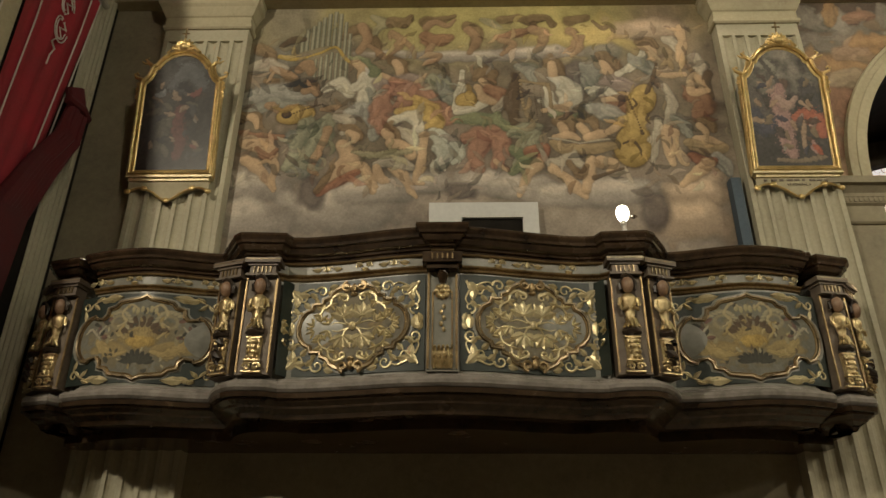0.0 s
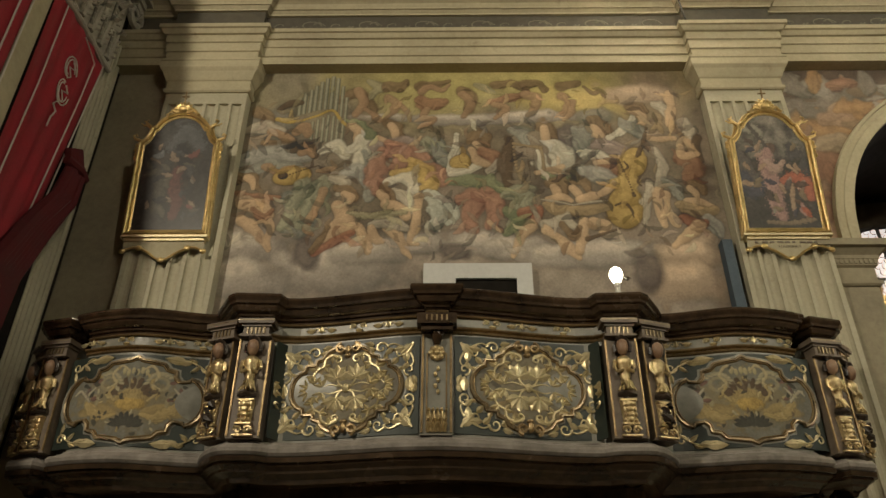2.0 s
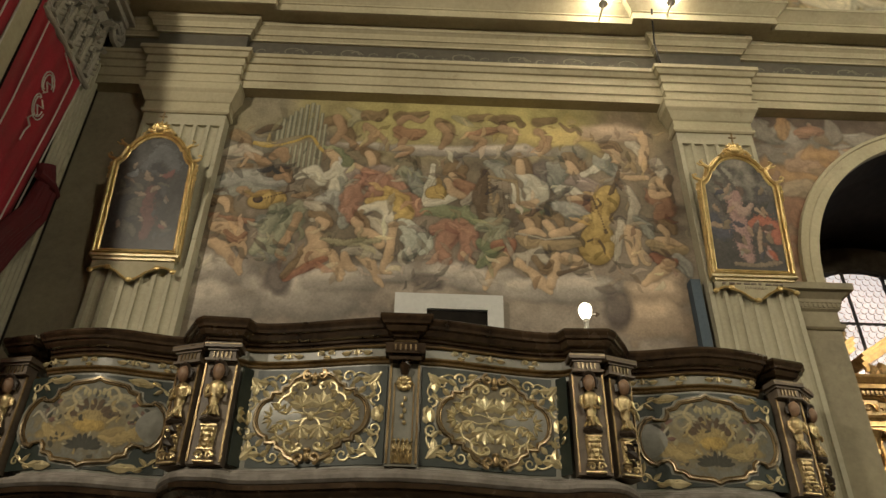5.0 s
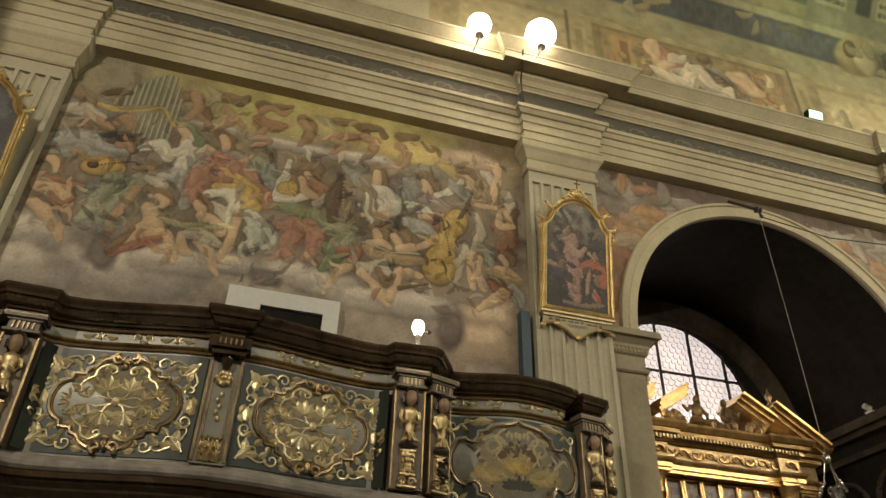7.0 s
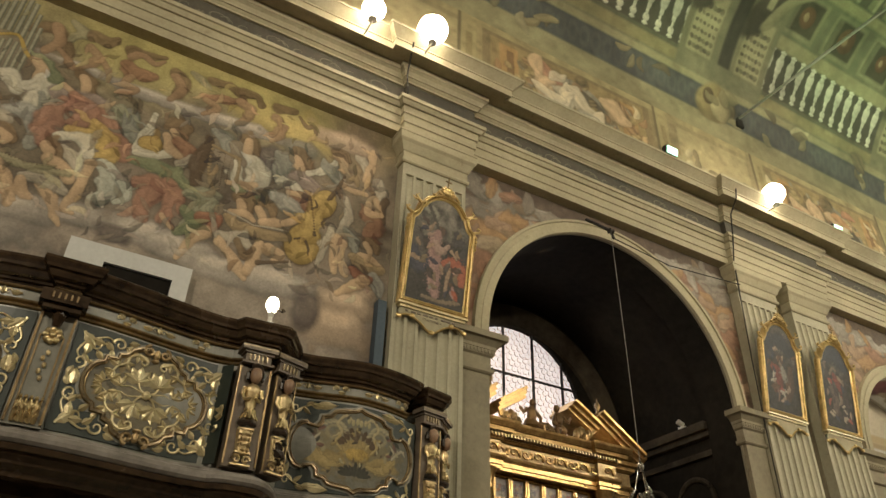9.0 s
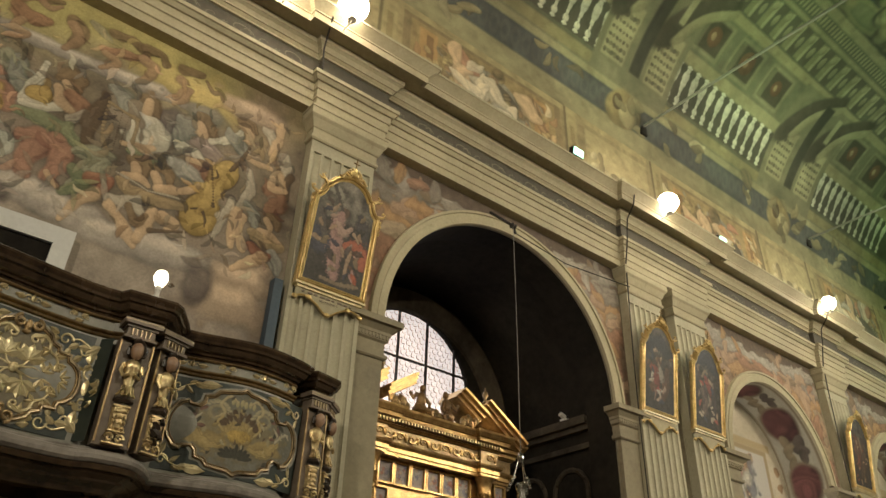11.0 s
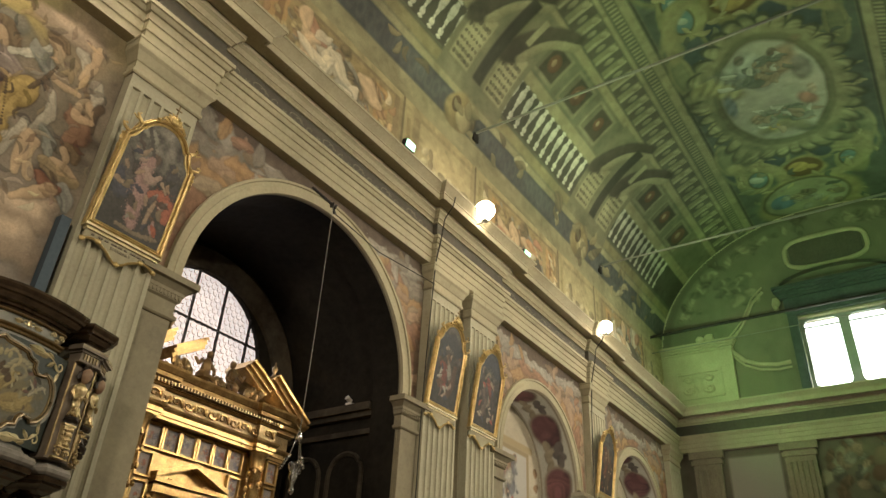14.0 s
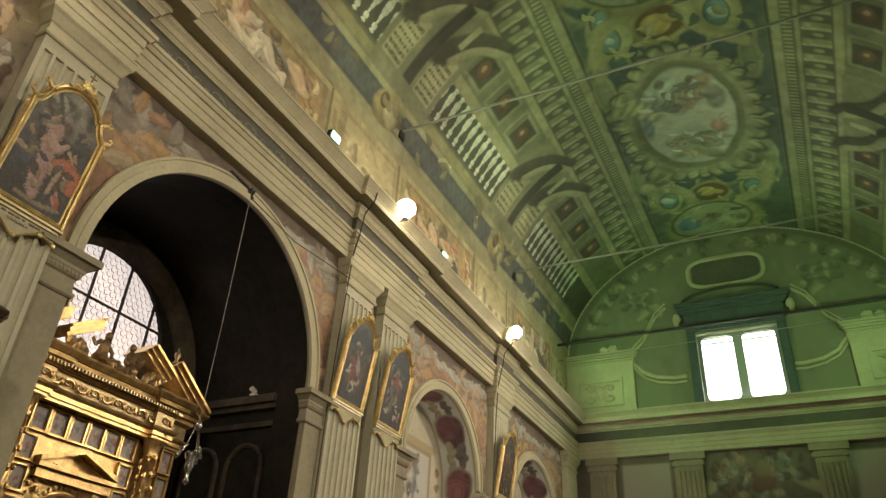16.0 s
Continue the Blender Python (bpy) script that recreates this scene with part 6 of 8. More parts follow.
def carved_post(s, y, turn=0.0, dark=False, wide=0.15):
    """A parapet post: framed shaft, capital, and a gilt carved herm on its face."""
    m = Matrix.Translation((GX + s, y, 0)) @ Matrix.Rotation(radians(turn), 4, "Z")
    p = part("post", box(bmesh.new(), -wide, wide, 0.0, 0.14, 3.085, 3.86, m), POSTWOOD, gallery, "carved post with gilt figure")
    bm = bmesh.new()
    for sx in (-1, 1):
        box(bm, sx * wide * 0.93 - 0.007, sx * wide * 0.93 + 0.007, -0.012, 0.01, 3.10, 3.85, m)
    part("edge_strip", bm, GILT_OLD, p)
    bm = bmesh.new()
    for z, w, d, h in ((3.86, 0.12, 0.05, 0.018), (3.878, 0.10, 0.03, 0.067), (3.945, 0.115, 0.045, 0.02), (3.965, 0.14, 0.065, 0.04)):
        box(bm, -w, w, -d, 0.1, z, z + h, m)
    part("post_capital", bm, POSTWOOD, p)
    bm = bmesh.new()
    for k in range(5):
        box(bm, -0.072 + 0.032 * k, -0.060 + 0.032 * k, -0.042, 0.0, 3.885, 3.94, m)
    box(bm, -0.141, 0.141, -0.067, 0.0, 3.988, 3.996, m)
    part("capital_gilding", bm, FRAMEWOOD, p)
    M = lambda a, b, c: m @ Vector((a, b, c))  # noqa: E731
    bm = bmesh.new()                                           # herm: scrolled foot, tapering framed shaft
    for sx in (-1, 1):
        tube(bm, [M(sx * (0.034 + 0.032 * (1 - 0.07 * k) * math.cos(0.62 * k)), -0.035, 3.135 + 0.032 * (1 - 0.07 * k) * math.sin(0.62 * k)) for k in range(13)], lambda t: 0.013 * (1 - 0.4 * t), 5)
    box(bm, -0.072, 0.072, -0.035, 0.005, 3.095, 3.107, m)
    for z in (3.178, 3.352):
        box(bm, -0.058, 0.058, -0.045, 0.0, z, z + 0.014, m)
    tube(bm, [M(0, 0.0, 3.17), M(0, 0.0, 3.36)], lambda t: 0.047 + 0.012 * t, 8, 0.75, (0, 1, 0))
    for k in range(4):
        lump(bm, M(0, -0.045, 3.325 - 0.038 * k), (0.034 - 0.004 * k, 0.016, 0.022), k, 0.45, 5, 7)
        for sx in (-1, 1):
            lump(bm, M(sx * 0.04, -0.034, 3.33 - 0.042 * k), (0.013, 0.014, 0.018), k + 5, 0.4, 4, 6)
    part("herm_foot", bm, HERMGILT, p, "gilt scrolled foot", True)
    bm = bmesh.new()                                           # flared leaves, waist, chest and folded arms
    flat = Matrix.Translation((0, -0.025, 0)) @ Matrix.Diagonal((1.0, 0.7, 1.0, 1.0))
    lathe(bm, [(0.030, 3.44), (0.034, 3.48), (0.031, 3.515), (0.040, 3.545), (0.043, 3.59), (0.058, 3.635), (0.062, 3.665), (0.045, 3.69), (0.024, 3.705)], m @ flat, 10)
    for k in range(5):
        a = radians(-70 + 35 * k)
        tube(bm, [M(0.03 * math.sin(a), -0.025 - 0.02 * math.cos(a), 3.50), M(0.045 * math.sin(a), -0.03 - 0.035 * math.cos(a), 3.455), M(0.068 * math.sin(a), -0.03 - 0.05 * math.cos(a), 3.425)], lambda t: 0.017 - 0.009 * t, 5)
    for sx in (-1, 1):
        tube(bm, [M(sx * 0.062, -0.03, 3.665), M(sx * 0.075, -0.035, 3.61), M(sx * 0.058, -0.06, 3.565), M(sx * 0.016, -0.072, 3.585)], lambda t: 0.018 - 0.007 * t, 6)
    part("gilt_herm", bm, HERMGILT, p, "gilt carved herm", True)
    bm = bmesh.new()
    lathe(bm, [(0.004, 3.70), (0.028, 3.715), (0.042, 3.745), (0.047, 3.775), (0.040, 3.81), (0.02, 3.828), (0.003, 3.832)], m @ Matrix.Translation((0, -0.045, 0)), 10)
    part("carved_bust", bm, HEADWOOD, p, "brown carved top of the herm", True)
    bm = bmesh.new()
    tube(bm, [M(-0.05, -0.03, 3.735), M(-0.056, -0.035, 3.785), M(-0.03, -0.05, 3.835), M(0.0, -0.06, 3.845), M(0.03, -0.05, 3.835), M(0.056, -0.035, 3.785), M(0.05, -0.03, 3.735)], lambda t: 0.018 + 0.004 * math.sin(25 * t), 6)
    part("top_garland", bm, HEADDARK, p, "", True)
    bm = bmesh.new()
    tube(bm, [M(-0.06, -0.02, 3.40), M(-0.03, -0.055, 3.392), M(0.0, -0.062, 3.402), M(0.03, -0.055, 3.392), M(0.06, -0.02, 3.40)], lambda t: 0.020 + 0.004 * math.sin(30 * t), 6)
    part("dark_collar", bm, HEADDARK, p, "near-black carved collar", True)
    if dark:
        bm = bmesh.new()
        tube(bm, [M(0.03 * math.sin(1.5 * k), -0.05, 3.18 + 0.028 * k) for k in range(7)], lambda t: 0.034 + 0.008 * math.sin(22 * t), 7)
        part("dark_carving", bm, HEADDARK, p, "near-black carved fruit drop", True)
    return p


for side in (-1, 1):
    carved_post(side * 1.40, 5.13, 0, False, 0.125)
    carved_post(side * 1.665, 5.195, side * 20, True, 0.10)
    carved_post(side * 3.15, 5.545, side * 12, False, 0.12)
    carved_post(side * 3.335, 5.665, side * 44, True, 0.09)

# narrow middle post
post = part("middle_post", box(bmesh.new(), GX - 0.115, GX + 0.115, 5.045, 5.20, 3.085, 3.864), GREYBLUE, gallery, "grey middle post with gilt rosette and leaves")
bm = bmesh.new()
for sx in (-1, 1):
    box(bm, GX + sx * 0.105 - 0.008, GX + sx * 0.105 + 0.008, 5.03, 5.05, 3.10, 3.85)
    box(bm, GX + sx * 0.072 - 0.005, GX + sx * 0.072 + 0.005, 5.036, 5.05, 3.12, 3.70)
part("edge_strip", bm, GILT_OLD, post)
bm = bmesh.new()
for k in range(8):
    a = 0.7854 * k
    lump(bm, (GX + 0.042 * math.cos(a), 5.03, 3.70 + 0.042 * math.sin(a)), (0.024, 0.02, 0.024), k)
lump(bm, (GX, 5.02, 3.70), (0.022, 0.02, 0.022), 1)
for k in range(5):
    lump(bm, (GX + 0.01 * (-1) ** k, 5.035, 3.58 - 0.045 * k), (0.014, 0.012, 0.02), k)
for n, h, z0 in ((9, 0.15, 3.12), (7, 0.09, 3.11), (5, 0.05, 3.105)):
    for k in range(n):
        x = GX + 0.062 * (2 * k / (n - 1) - 1)
        tube(bm, [(x, 5.04, z0), (x, 5.02 + h * 0.05, z0 + h * 0.7), (x + 0.010 * (-1) ** k, 5.0 + h * 0.1, z0 + h), (x + 0.012 * (-1) ** k, 4.99 + h * 0.1, z0 + h * 0.88)], lambda t: 0.013 - 0.005 * t, 5)
part("rosette_and_leaves", bm, HERMGILT, post, "gilt rosette over acanthus leaves", True)
bm = bmesh.new()
box(bm, GX - 0.15, GX + 0.15, 4.93, 5.16, 3.90, 3.985)
box(bm, GX - 0.12, GX + 0.12, 4.96, 5.16, 3.86, 3.90)
tube(bm, [(GX, 5.03, 3.86), (GX, 5.0, 3.82), (GX, 5.02, 3.76)], lambda t: 0.055 * (1 - 0.5 * t), 8)
part("bracket_block", bm, WALNUT, post, "dark walnut bracket block")
for k in range(5):
    part("gilt_fillet", box(bmesh.new(), GX - 0.082 + 0.038 * k, GX - 0.070 + 0.038 * k, 4.918, 4.93, 3.92, 3.965), GILT_OLD, post)
# gilt ornaments along the upper frieze
for k, s in enumerate((-2.85, -2.55, -2.2, -1.95, -0.92, -0.62, -0.38, 0.42, 0.66, 0.98, 1.95, 2.22, 2.55, 2.82)):
    bm = bmesh.new()
    z = 3.965
    o = 0.165 - 0.143 + (z - 3.08) * 0.03 - 0.05
    P = lambda a, b: (s + a, z + b)  # noqa: E731
    if k % 2 == 0:
        for sx in (-1, 1):
            vine(bm, spiral(P(sx * 0.03, 0.0), 0.024, 1.0, 0.0 if sx > 0 else 3.14, sx), 0.006, 0.004)
            leaf(bm, s + sx * 0.05, z, 0.06, 0 if sx > 0 else 180, 0.004, 0.3)
        leaf(bm, s, z - 0.02, 0.05, 90, 0.004, 0.3)
    else:
        for sx in (-1, 1):
            vine(bm, spiral(P(sx * 0.055, 0.004), 0.02, 0.9, 3.14 if sx > 0 else 0.0, -sx), 0.006, 0.004)
            leaf(bm, s + sx * 0.015, z + 0.008, 0.045, 30 if sx > 0 else 150, 0.004, 0.4)
        leaf(bm, s - 0.02, z - 0.022, 0.05, 0, 0.004, 0.3)
    part("frieze_ornament", bm, GILT_PALE, gallery)

# ---------------------------------------------------------------- framed paintings on the pilasters
HALF = ((1.0, 0.0), (1.0, 0.99), (0.965, 1.005), (0.89, 1.03), (0.82, 1.07), (0.765, 1.12), (0.735, 1.165), (0.66, 1.175), (0.60, 1.215), (0.49, 1.265), (0.34, 1.305), (0.17, 1.33), (0.0, 1.338))


FRAMEGILT = surface("burnished_gilding", (0.46, 0.32, 0.12), (0.88, 0.68, 0.33), 0.36, 0.7, grain=45, stain=8, bump=0.3, wear=(0.20, 0.12, 0.05))


PICTURES = {
    5: (((0.13, 0.14, 0.15), 0, (0.42, 0.72, 0.10), (0.60, 0.86, 0.13), (0.80, 0.72, 0.10)), ((0.025, 0.025, 0.03), 0, (0.55, 0.70, 0.10), (0.62, 0.62, 0.11), (0.62, 0.48, 0.10)),
        ((0.05, 0.05, 0.055), 1, (0.10, 0.60, 0.05), (0.16, 0.45, 0.08), (0.14, 0.25, 0.06)), ((0.15, 0.06, 0.055), 1, (0.55, 0.52, 0.05), (0.50, 0.40, 0.08), (0.58, 0.25, 0.07), (0.55, 0.12, 0.05)),
        ((0.08, 0.075, 0.06), 1, (0.28, 0.50, 0.04), (0.33, 0.36, 0.07), (0.30, 0.18, 0.06)), ((0.20, 0.15, 0.11), 0, (0.14, 0.62, 0.025), (0.22, 0.60, 0.02), (0.28, 0.57, 0.012)),
        ((0.20, 0.15, 0.11), 0, (0.70, 0.50, 0.02), (0.76, 0.44, 0.025), (0.79, 0.42, 0.012)), ((0.24, 0.21, 0.17), 0, (0.74, 0.43, 0.016), (0.76, 0.41, 0.018), (0.77, 0.40, 0.01))),
    6: (((0.26, 0.25, 0.21), 0, (0.20, 0.86, 0.06), (0.30, 0.86, 0.09), (0.38, 0.82, 0.06)), ((0.055, 0.05, 0.045), 0, (0.16, 0.97, 0.035), (0.30, 0.84, 0.035), (0.46, 0.68, 0.035)),
        ((0.09, 0.08, 0.075), 1, (0.05, 0.64, 0.05), (0.12, 0.50, 0.09), (0.16, 0.32, 0.06)), ((0.045, 0.05, 0.075), 1, (0.08, 0.46, 0.05), (0.16, 0.32, 0.09), (0.34, 0.38, 0.09), (0.56, 0.39, 0.05)),
        ((0.045, 0.045, 0.05), 1, (0.78, 0.70, 0.05), (0.84, 0.58, 0.09), (0.92, 0.48, 0.05)), ((0.30, 0.21, 0.15), 0, (0.18, 0.70, 0.03), (0.28, 0.67, 0.035), (0.37, 0.75, 0.02)),
        ((0.07, 0.05, 0.04), 0, (0.18, 0.76, 0.03), (0.23, 0.75, 0.03), (0.25, 0.72, 0.02)), ((0.33, 0.20, 0.185), 1, (0.45, 0.66, 0.05), (0.40, 0.54, 0.09), (0.44, 0.40, 0.09), (0.45, 0.20, 0.085), (0.50, 0.09, 0.05)),
        ((0.36, 0.25, 0.21), 1, (0.42, 0.56, 0.05), (0.52, 0.50, 0.05), (0.64, 0.57, 0.025)), ((0.11, 0.07, 0.05), 0, (0.47, 0.72, 0.03), (0.52, 0.70, 0.04), (0.53, 0.65, 0.02)),
        ((0.36, 0.105, 0.06), 1, (0.60, 0.40, 0.05), (0.74, 0.41, 0.09), (0.90, 0.36, 0.09), (0.92, 0.26, 0.05)), ((0.32, 0.22, 0.15), 0, (0.70, 0.36, 0.04), (0.67, 0.24, 0.035), (0.66, 0.12, 0.025)),
        ((0.34, 0.24, 0.17), 0, (0.70, 0.53, 0.035), (0.77, 0.50, 0.03), (0.80, 0.47, 0.02)), ((0.20, 0.15, 0.10), 0, (0.30, 0.06, 0.03), (0.60, 0.05, 0.035), (0.9, 0.08, 0.03))),
    8: (((0.04, 0.045, 0.06), 1, (0.2, 0.75, 0.1), (0.5, 0.8, 0.14), (0.8, 0.7, 0.1)), ((0.22, 0.06, 0.045), 1, (0.25, 0.48, 0.06), (0.40, 0.42, 0.10), (0.38, 0.25, 0.08)),
        ((0.25, 0.18, 0.14), 0, (0.40, 0.60, 0.04), (0.50, 0.50, 0.05), (0.56, 0.38, 0.03)), ((0.30, 0.27, 0.23), 1, (0.52, 0.48, 0.05), (0.60, 0.38, 0.07), (0.68, 0.30, 0.03)),
        ((0.10, 0.06, 0.04), 1, (0.75, 0.5, 0.06), (0.72, 0.3, 0.09), (0.6, 0.15, 0.06)), ((0.22, 0.15, 0.11), 0, (0.30, 0.30, 0.03), (0.36, 0.20, 0.03), (0.33, 0.12, 0.02))),
    9: (((0.05, 0.055, 0.075), 1, (0.2, 0.8, 0.1), (0.5, 0.86, 0.14), (0.8, 0.75, 0.1)), ((0.24, 0.07, 0.055), 1, (0.42, 0.62, 0.05), (0.52, 0.55, 0.08), (0.60, 0.45, 0.05)),
        ((0.26, 0.19, 0.14), 0, (0.30, 0.62, 0.035), (0.40, 0.70, 0.04), (0.50, 0.68, 0.03)), ((0.16, 0.12, 0.10), 1, (0.30, 0.45, 0.06), (0.40, 0.33, 0.09), (0.35, 0.18, 0.06)),
        ((0.30, 0.25, 0.2), 0, (0.52, 0.42, 0.025), (0.55, 0.34, 0.03), (0.50, 0.28, 0.02)), ((0.06, 0.05, 0.05), 1, (0.75, 0.45, 0.08), (0.7, 0.25, 0.09), (0.6, 0.12, 0.05))),
    11: (((0.16, 0.07, 0.045), 1, (0.3, 0.7, 0.08), (0.45, 0.55, 0.12), (0.4, 0.3, 0.09)), ((0.28, 0.2, 0.14), 0, (0.5, 0.7, 0.05), (0.6, 0.55, 0.05), (0.65, 0.4, 0.03)),
         ((0.10, 0.07, 0.05), 1, (0.7, 0.5, 0.08), (0.65, 0.3, 0.1), (0.5, 0.15, 0.06)))}


def framed_painting(xc, z0, hw, seed, height=1.0, sky=(0.10, 0.095, 0.085), label=""):
    """An oil painting with a shaped gilt frame that leans out from its pilaster, with a crest and corner scrolls."""
    m = Matrix.Translation((xc, YP - 0.05, z0)) @ Matrix.Rotation(radians(8.5), 4, "X")
    p = thing("framed_painting", label or "dark oil painting in a shaped gilt frame hung on a pilaster", "painting", "paintings on the pilasters")
    half = [(a * hw, b * height) for a, b in HALF]
    poly = half + [(-a, b) for a, b in half[-2::-1]]
    W, H = 2 * hw, 1.345 * height
    cv = Canvas(W, H, 150, 260, (0.035, 0.032, 0.03), seed)
    cv.wash(W * 0.15, W * 0.85, H * 0.55, H * 1.1, sky, 0.12)
    cv.mottle(0.3)
    drapery(cv, W * 0.1, W * 0.9, H * 0.1, H * 0.6, 16, W * 0.09, seed, ((0.05, 0.04, 0.035), (0.03, 0.03, 0.032), (0.06, 0.05, 0.045)))
    for col, folds, *pts in PICTURES[seed]:
        cv.cloth([(a * W, b * H, r * W * (1.35 if folds else 1.0)) for a, b, r in pts], [(1.25 if seed == 6 else 0.8) * c for c in col], folds)
    cv.c = 0.78 * cv.c + 0.22 * np.array((0.125, 0.115, 0.105) if seed == 6 else (0.05, 0.045, 0.045))
    drapery(cv, W * 0.15, W * 0.85, H * 0.1, H * 0.7, 26, W * 0.05, seed + 9, [c for c, *_ in PICTURES[seed]])
    cv.c *= (1 + 0.15 * cv.cloud(30))[..., None]
    def at(u, v):
        x, y, z = u - hw, -0.02 + 0 * u, v
        return tuple(m[i][0] * x + m[i][1] * y + m[i][2] * z + m[i][3] for i in range(3))
    cv.sheet("canvas", at, OILPAINT, p, "dark varnished canvas", lambda u, v: inside(poly, u - hw, v))
    bm = bmesh.new()                                           # stepped frame moulding
    for o, w0, w1, d in ((0.0, -0.012, 0.016, 0.036), (0.0, 0.020, 0.048, 0.064), (0.0, 0.050, 0.066, 0.042)):
        rows = []
        n = len(poly)
        for k in range(n):
            a, b, c = poly[k - 1], poly[k], poly[(k + 1) % n]
            d1, d2 = Vector((b[0] - a[0], b[1] - a[1])).normalized(), Vector((c[0] - b[0], c[1] - b[1])).normalized()
            nn = (Vector((d1.y, -d1.x)) + Vector((d2.y, -d2.x))) / max(0.5, 1 + d1.dot(d2))
            rows.append([bm.verts.new(m @ Vector((b[0] + nn.x * w, y, b[1] + nn.y * w))) for w, y in ((w0, 0.02), (w0, -d * 0.8), ((w0 + w1) / 2, -d), (w1, -d * 0.8), (w1, 0.02))])
        for k in range(n):
            q, s = rows[k], rows[(k + 1) % n]
            for j in range(4):
                bm.faces.new((q[j], s[j], s[j + 1], q[j + 1]))
    part("frame", bm, FRAMEGILT, p, "stepped gilt frame")
    bm = bmesh.new()
    top = 1.338 * height + 0.06
    for k in range(7):
        a = radians(-75 + 25 * k)
        tube(bm, [m @ Vector((0.02 * math.sin(a), -0.05, top)), m @ Vector((0.08 * math.sin(a), -0.075, top + 0.07 * math.cos(a))), m @ Vector((0.11 * math.sin(a), -0.05, top + 0.115 * math.cos(a)))],
             lambda t: 0.028 * (1 - 0.65 * t), 6)
    lump(bm, m @ Vector((0, -0.06, top + 0.01)), (0.06, 0.04, 0.04), seed)
    for sx in (-1, 1):
        tube(bm, [m @ Vector((sx * 0.04, -0.05, top - 0.02)), m @ Vector((sx * 0.12, -0.06, top + 0.0)), m @ Vector((sx * 0.17, -0.05, top - 0.05)), m @ Vector((sx * 0.14, -0.05, top - 0.08))], 0.02, 6)
    part("crest", bm, FRAMEGILT, p, "gilt shell crest", True)
    if seed != 11:
        bm = bmesh.new()
        tube(bm, [m @ Vector((0, -0.05, top + 0.10)), m @ Vector((0, -0.05, top + 0.24))], 0.009, 5)
        tube(bm, [m @ Vector((-0.04, -0.05, top + 0.18)), m @ Vector((0.04, -0.05, top + 0.18))], 0.009, 5)
        part("crest_cross", bm, GILT_OLD, p)
    for sx in (-1, 1):
        bm = bmesh.new()
        R = lambda *ps: [m @ Vector((sx * (hw * a + o), -0.045, b * height)) for a, o, b in ps]  # noqa: E731
        tube(bm, R((0.98, 0.03, 1.03), (1.0, 0.065, 1.045), (1.0, 0.10, 1.06), (1.0, 0.115, 1.095), (1.0, 0.09, 1.11), (1.0, 0.075, 1.09)), lambda t: 0.020 * (1 - 0.5 * t), 6)
        tube(bm, R((0.73, 0.04, 1.19), (0.76, 0.07, 1.225), (0.80, 0.09, 1.27), (0.80, 0.06, 1.29)), lambda t: 0.024 * (1 - 0.6 * t), 6)
        tube(bm, R((0.76, 0.06, 1.22), (0.82, 0.09, 1.22), (0.86, 0.11, 1.245)), lambda t: 0.016 * (1 - 0.6 * t), 5)
        for j in range(4):
            lump(bm, m @ Vector((sx * (hw + 0.072 + 0.008 * (j % 2)), -0.03, (0.985 - 0.05 * j) * height)), (0.018 - 0.002 * j, 0.018, 0.026), seed + j, 0.4, 5, 7)
        part("corner_scroll", bm, FRAMEGILT, p, "", True)
    # shelf and scalloped apron under it
    bm = bmesh.new()
    box(bm, xc - hw - 0.06, xc + hw + 0.06, YP - 0.10, YP - 0.004, z0 - 0.085, z0 - 0.06)
    box(bm, xc - hw - 0.03, xc + hw + 0.03, YP - 0.075, YP - 0.004, z0 - 0.115, z0 - 0.085)
    part("shelf", bm, GILT_PALE, p)
    low = []
    for k in range(41):
        t = k / 40 * 2 - 1
        q = abs(t)
        low.append((t * (hw + 0.03), -0.065 - (0.11 + 0.10 * math.cos(q / 0.42 * math.pi / 2) ** 1.5 if q < 0.42 else 0.11 - 0.045 * math.sin(math.pi * (q - 0.42) / 0.58))))
    bm = bmesh.new()
    tops = [[bm.verts.new((xc + a, y, z0 - 0.115)) for a, b in low] for y in (YP - 0.055, YP - 0.004)]
    bots = [[bm.verts.new((xc + a, y, z0 + b - 0.05)) for a, b in low] for y in (YP - 0.035, YP - 0.004)]
    for k in range(40):
        bm.faces.new((tops[0][k], tops[0][k + 1], bots[0][k + 1], bots[0][k]))
        bm.faces.new((bots[0][k], bots[0][k + 1], bots[1][k + 1], bots[1][k]))
    part("apron", bm, STUCCO, p, "cream stucco apron")
    bm = bmesh.new()
    tube(bm, [(xc + a, YP - 0.045, z0 + b - 0.05) for a, b in low], 0.013, 5)
    for k in (0, 8, 20, 32, 40):
        lump(bm, (xc + low[k][0], YP - 0.05, z0 + low[k][1] - 0.05), (0.035, 0.02, 0.028), k)
    part("apron_border", bm, FRAMEGILT, p, "gilt scalloped border", True)
    if seed == 6:                                              # lettering under the picture
        for k in range(9):
            w = (0.03, 0.05, 0.04, 0.06, 0.05, 0.03, 0.06, 0.05, 0.04)[k]
            part("lettering_bar", box(bmesh.new(), xc - 0.33 + 0.073 * k, xc - 0.33 + 0.073 * k + w, YP - 0.0585, YP - 0.05, z0 - 0.152, z0 - 0.134), POSTWOOD, p)
        text = bpy.data.curves.new("lettering", "FONT")
        text.body, text.size, text.extrude, text.align_x = "STATIONE II", 0.042, 0.001, "CENTER"
        text.materials.append(POSTWOOD)
        ob = new("lettering", text)
        ob.parent = p
        ob.matrix_basis = pose(xc, YP - 0.058, z0 - 0.205, 84, 0, 0)
    return p


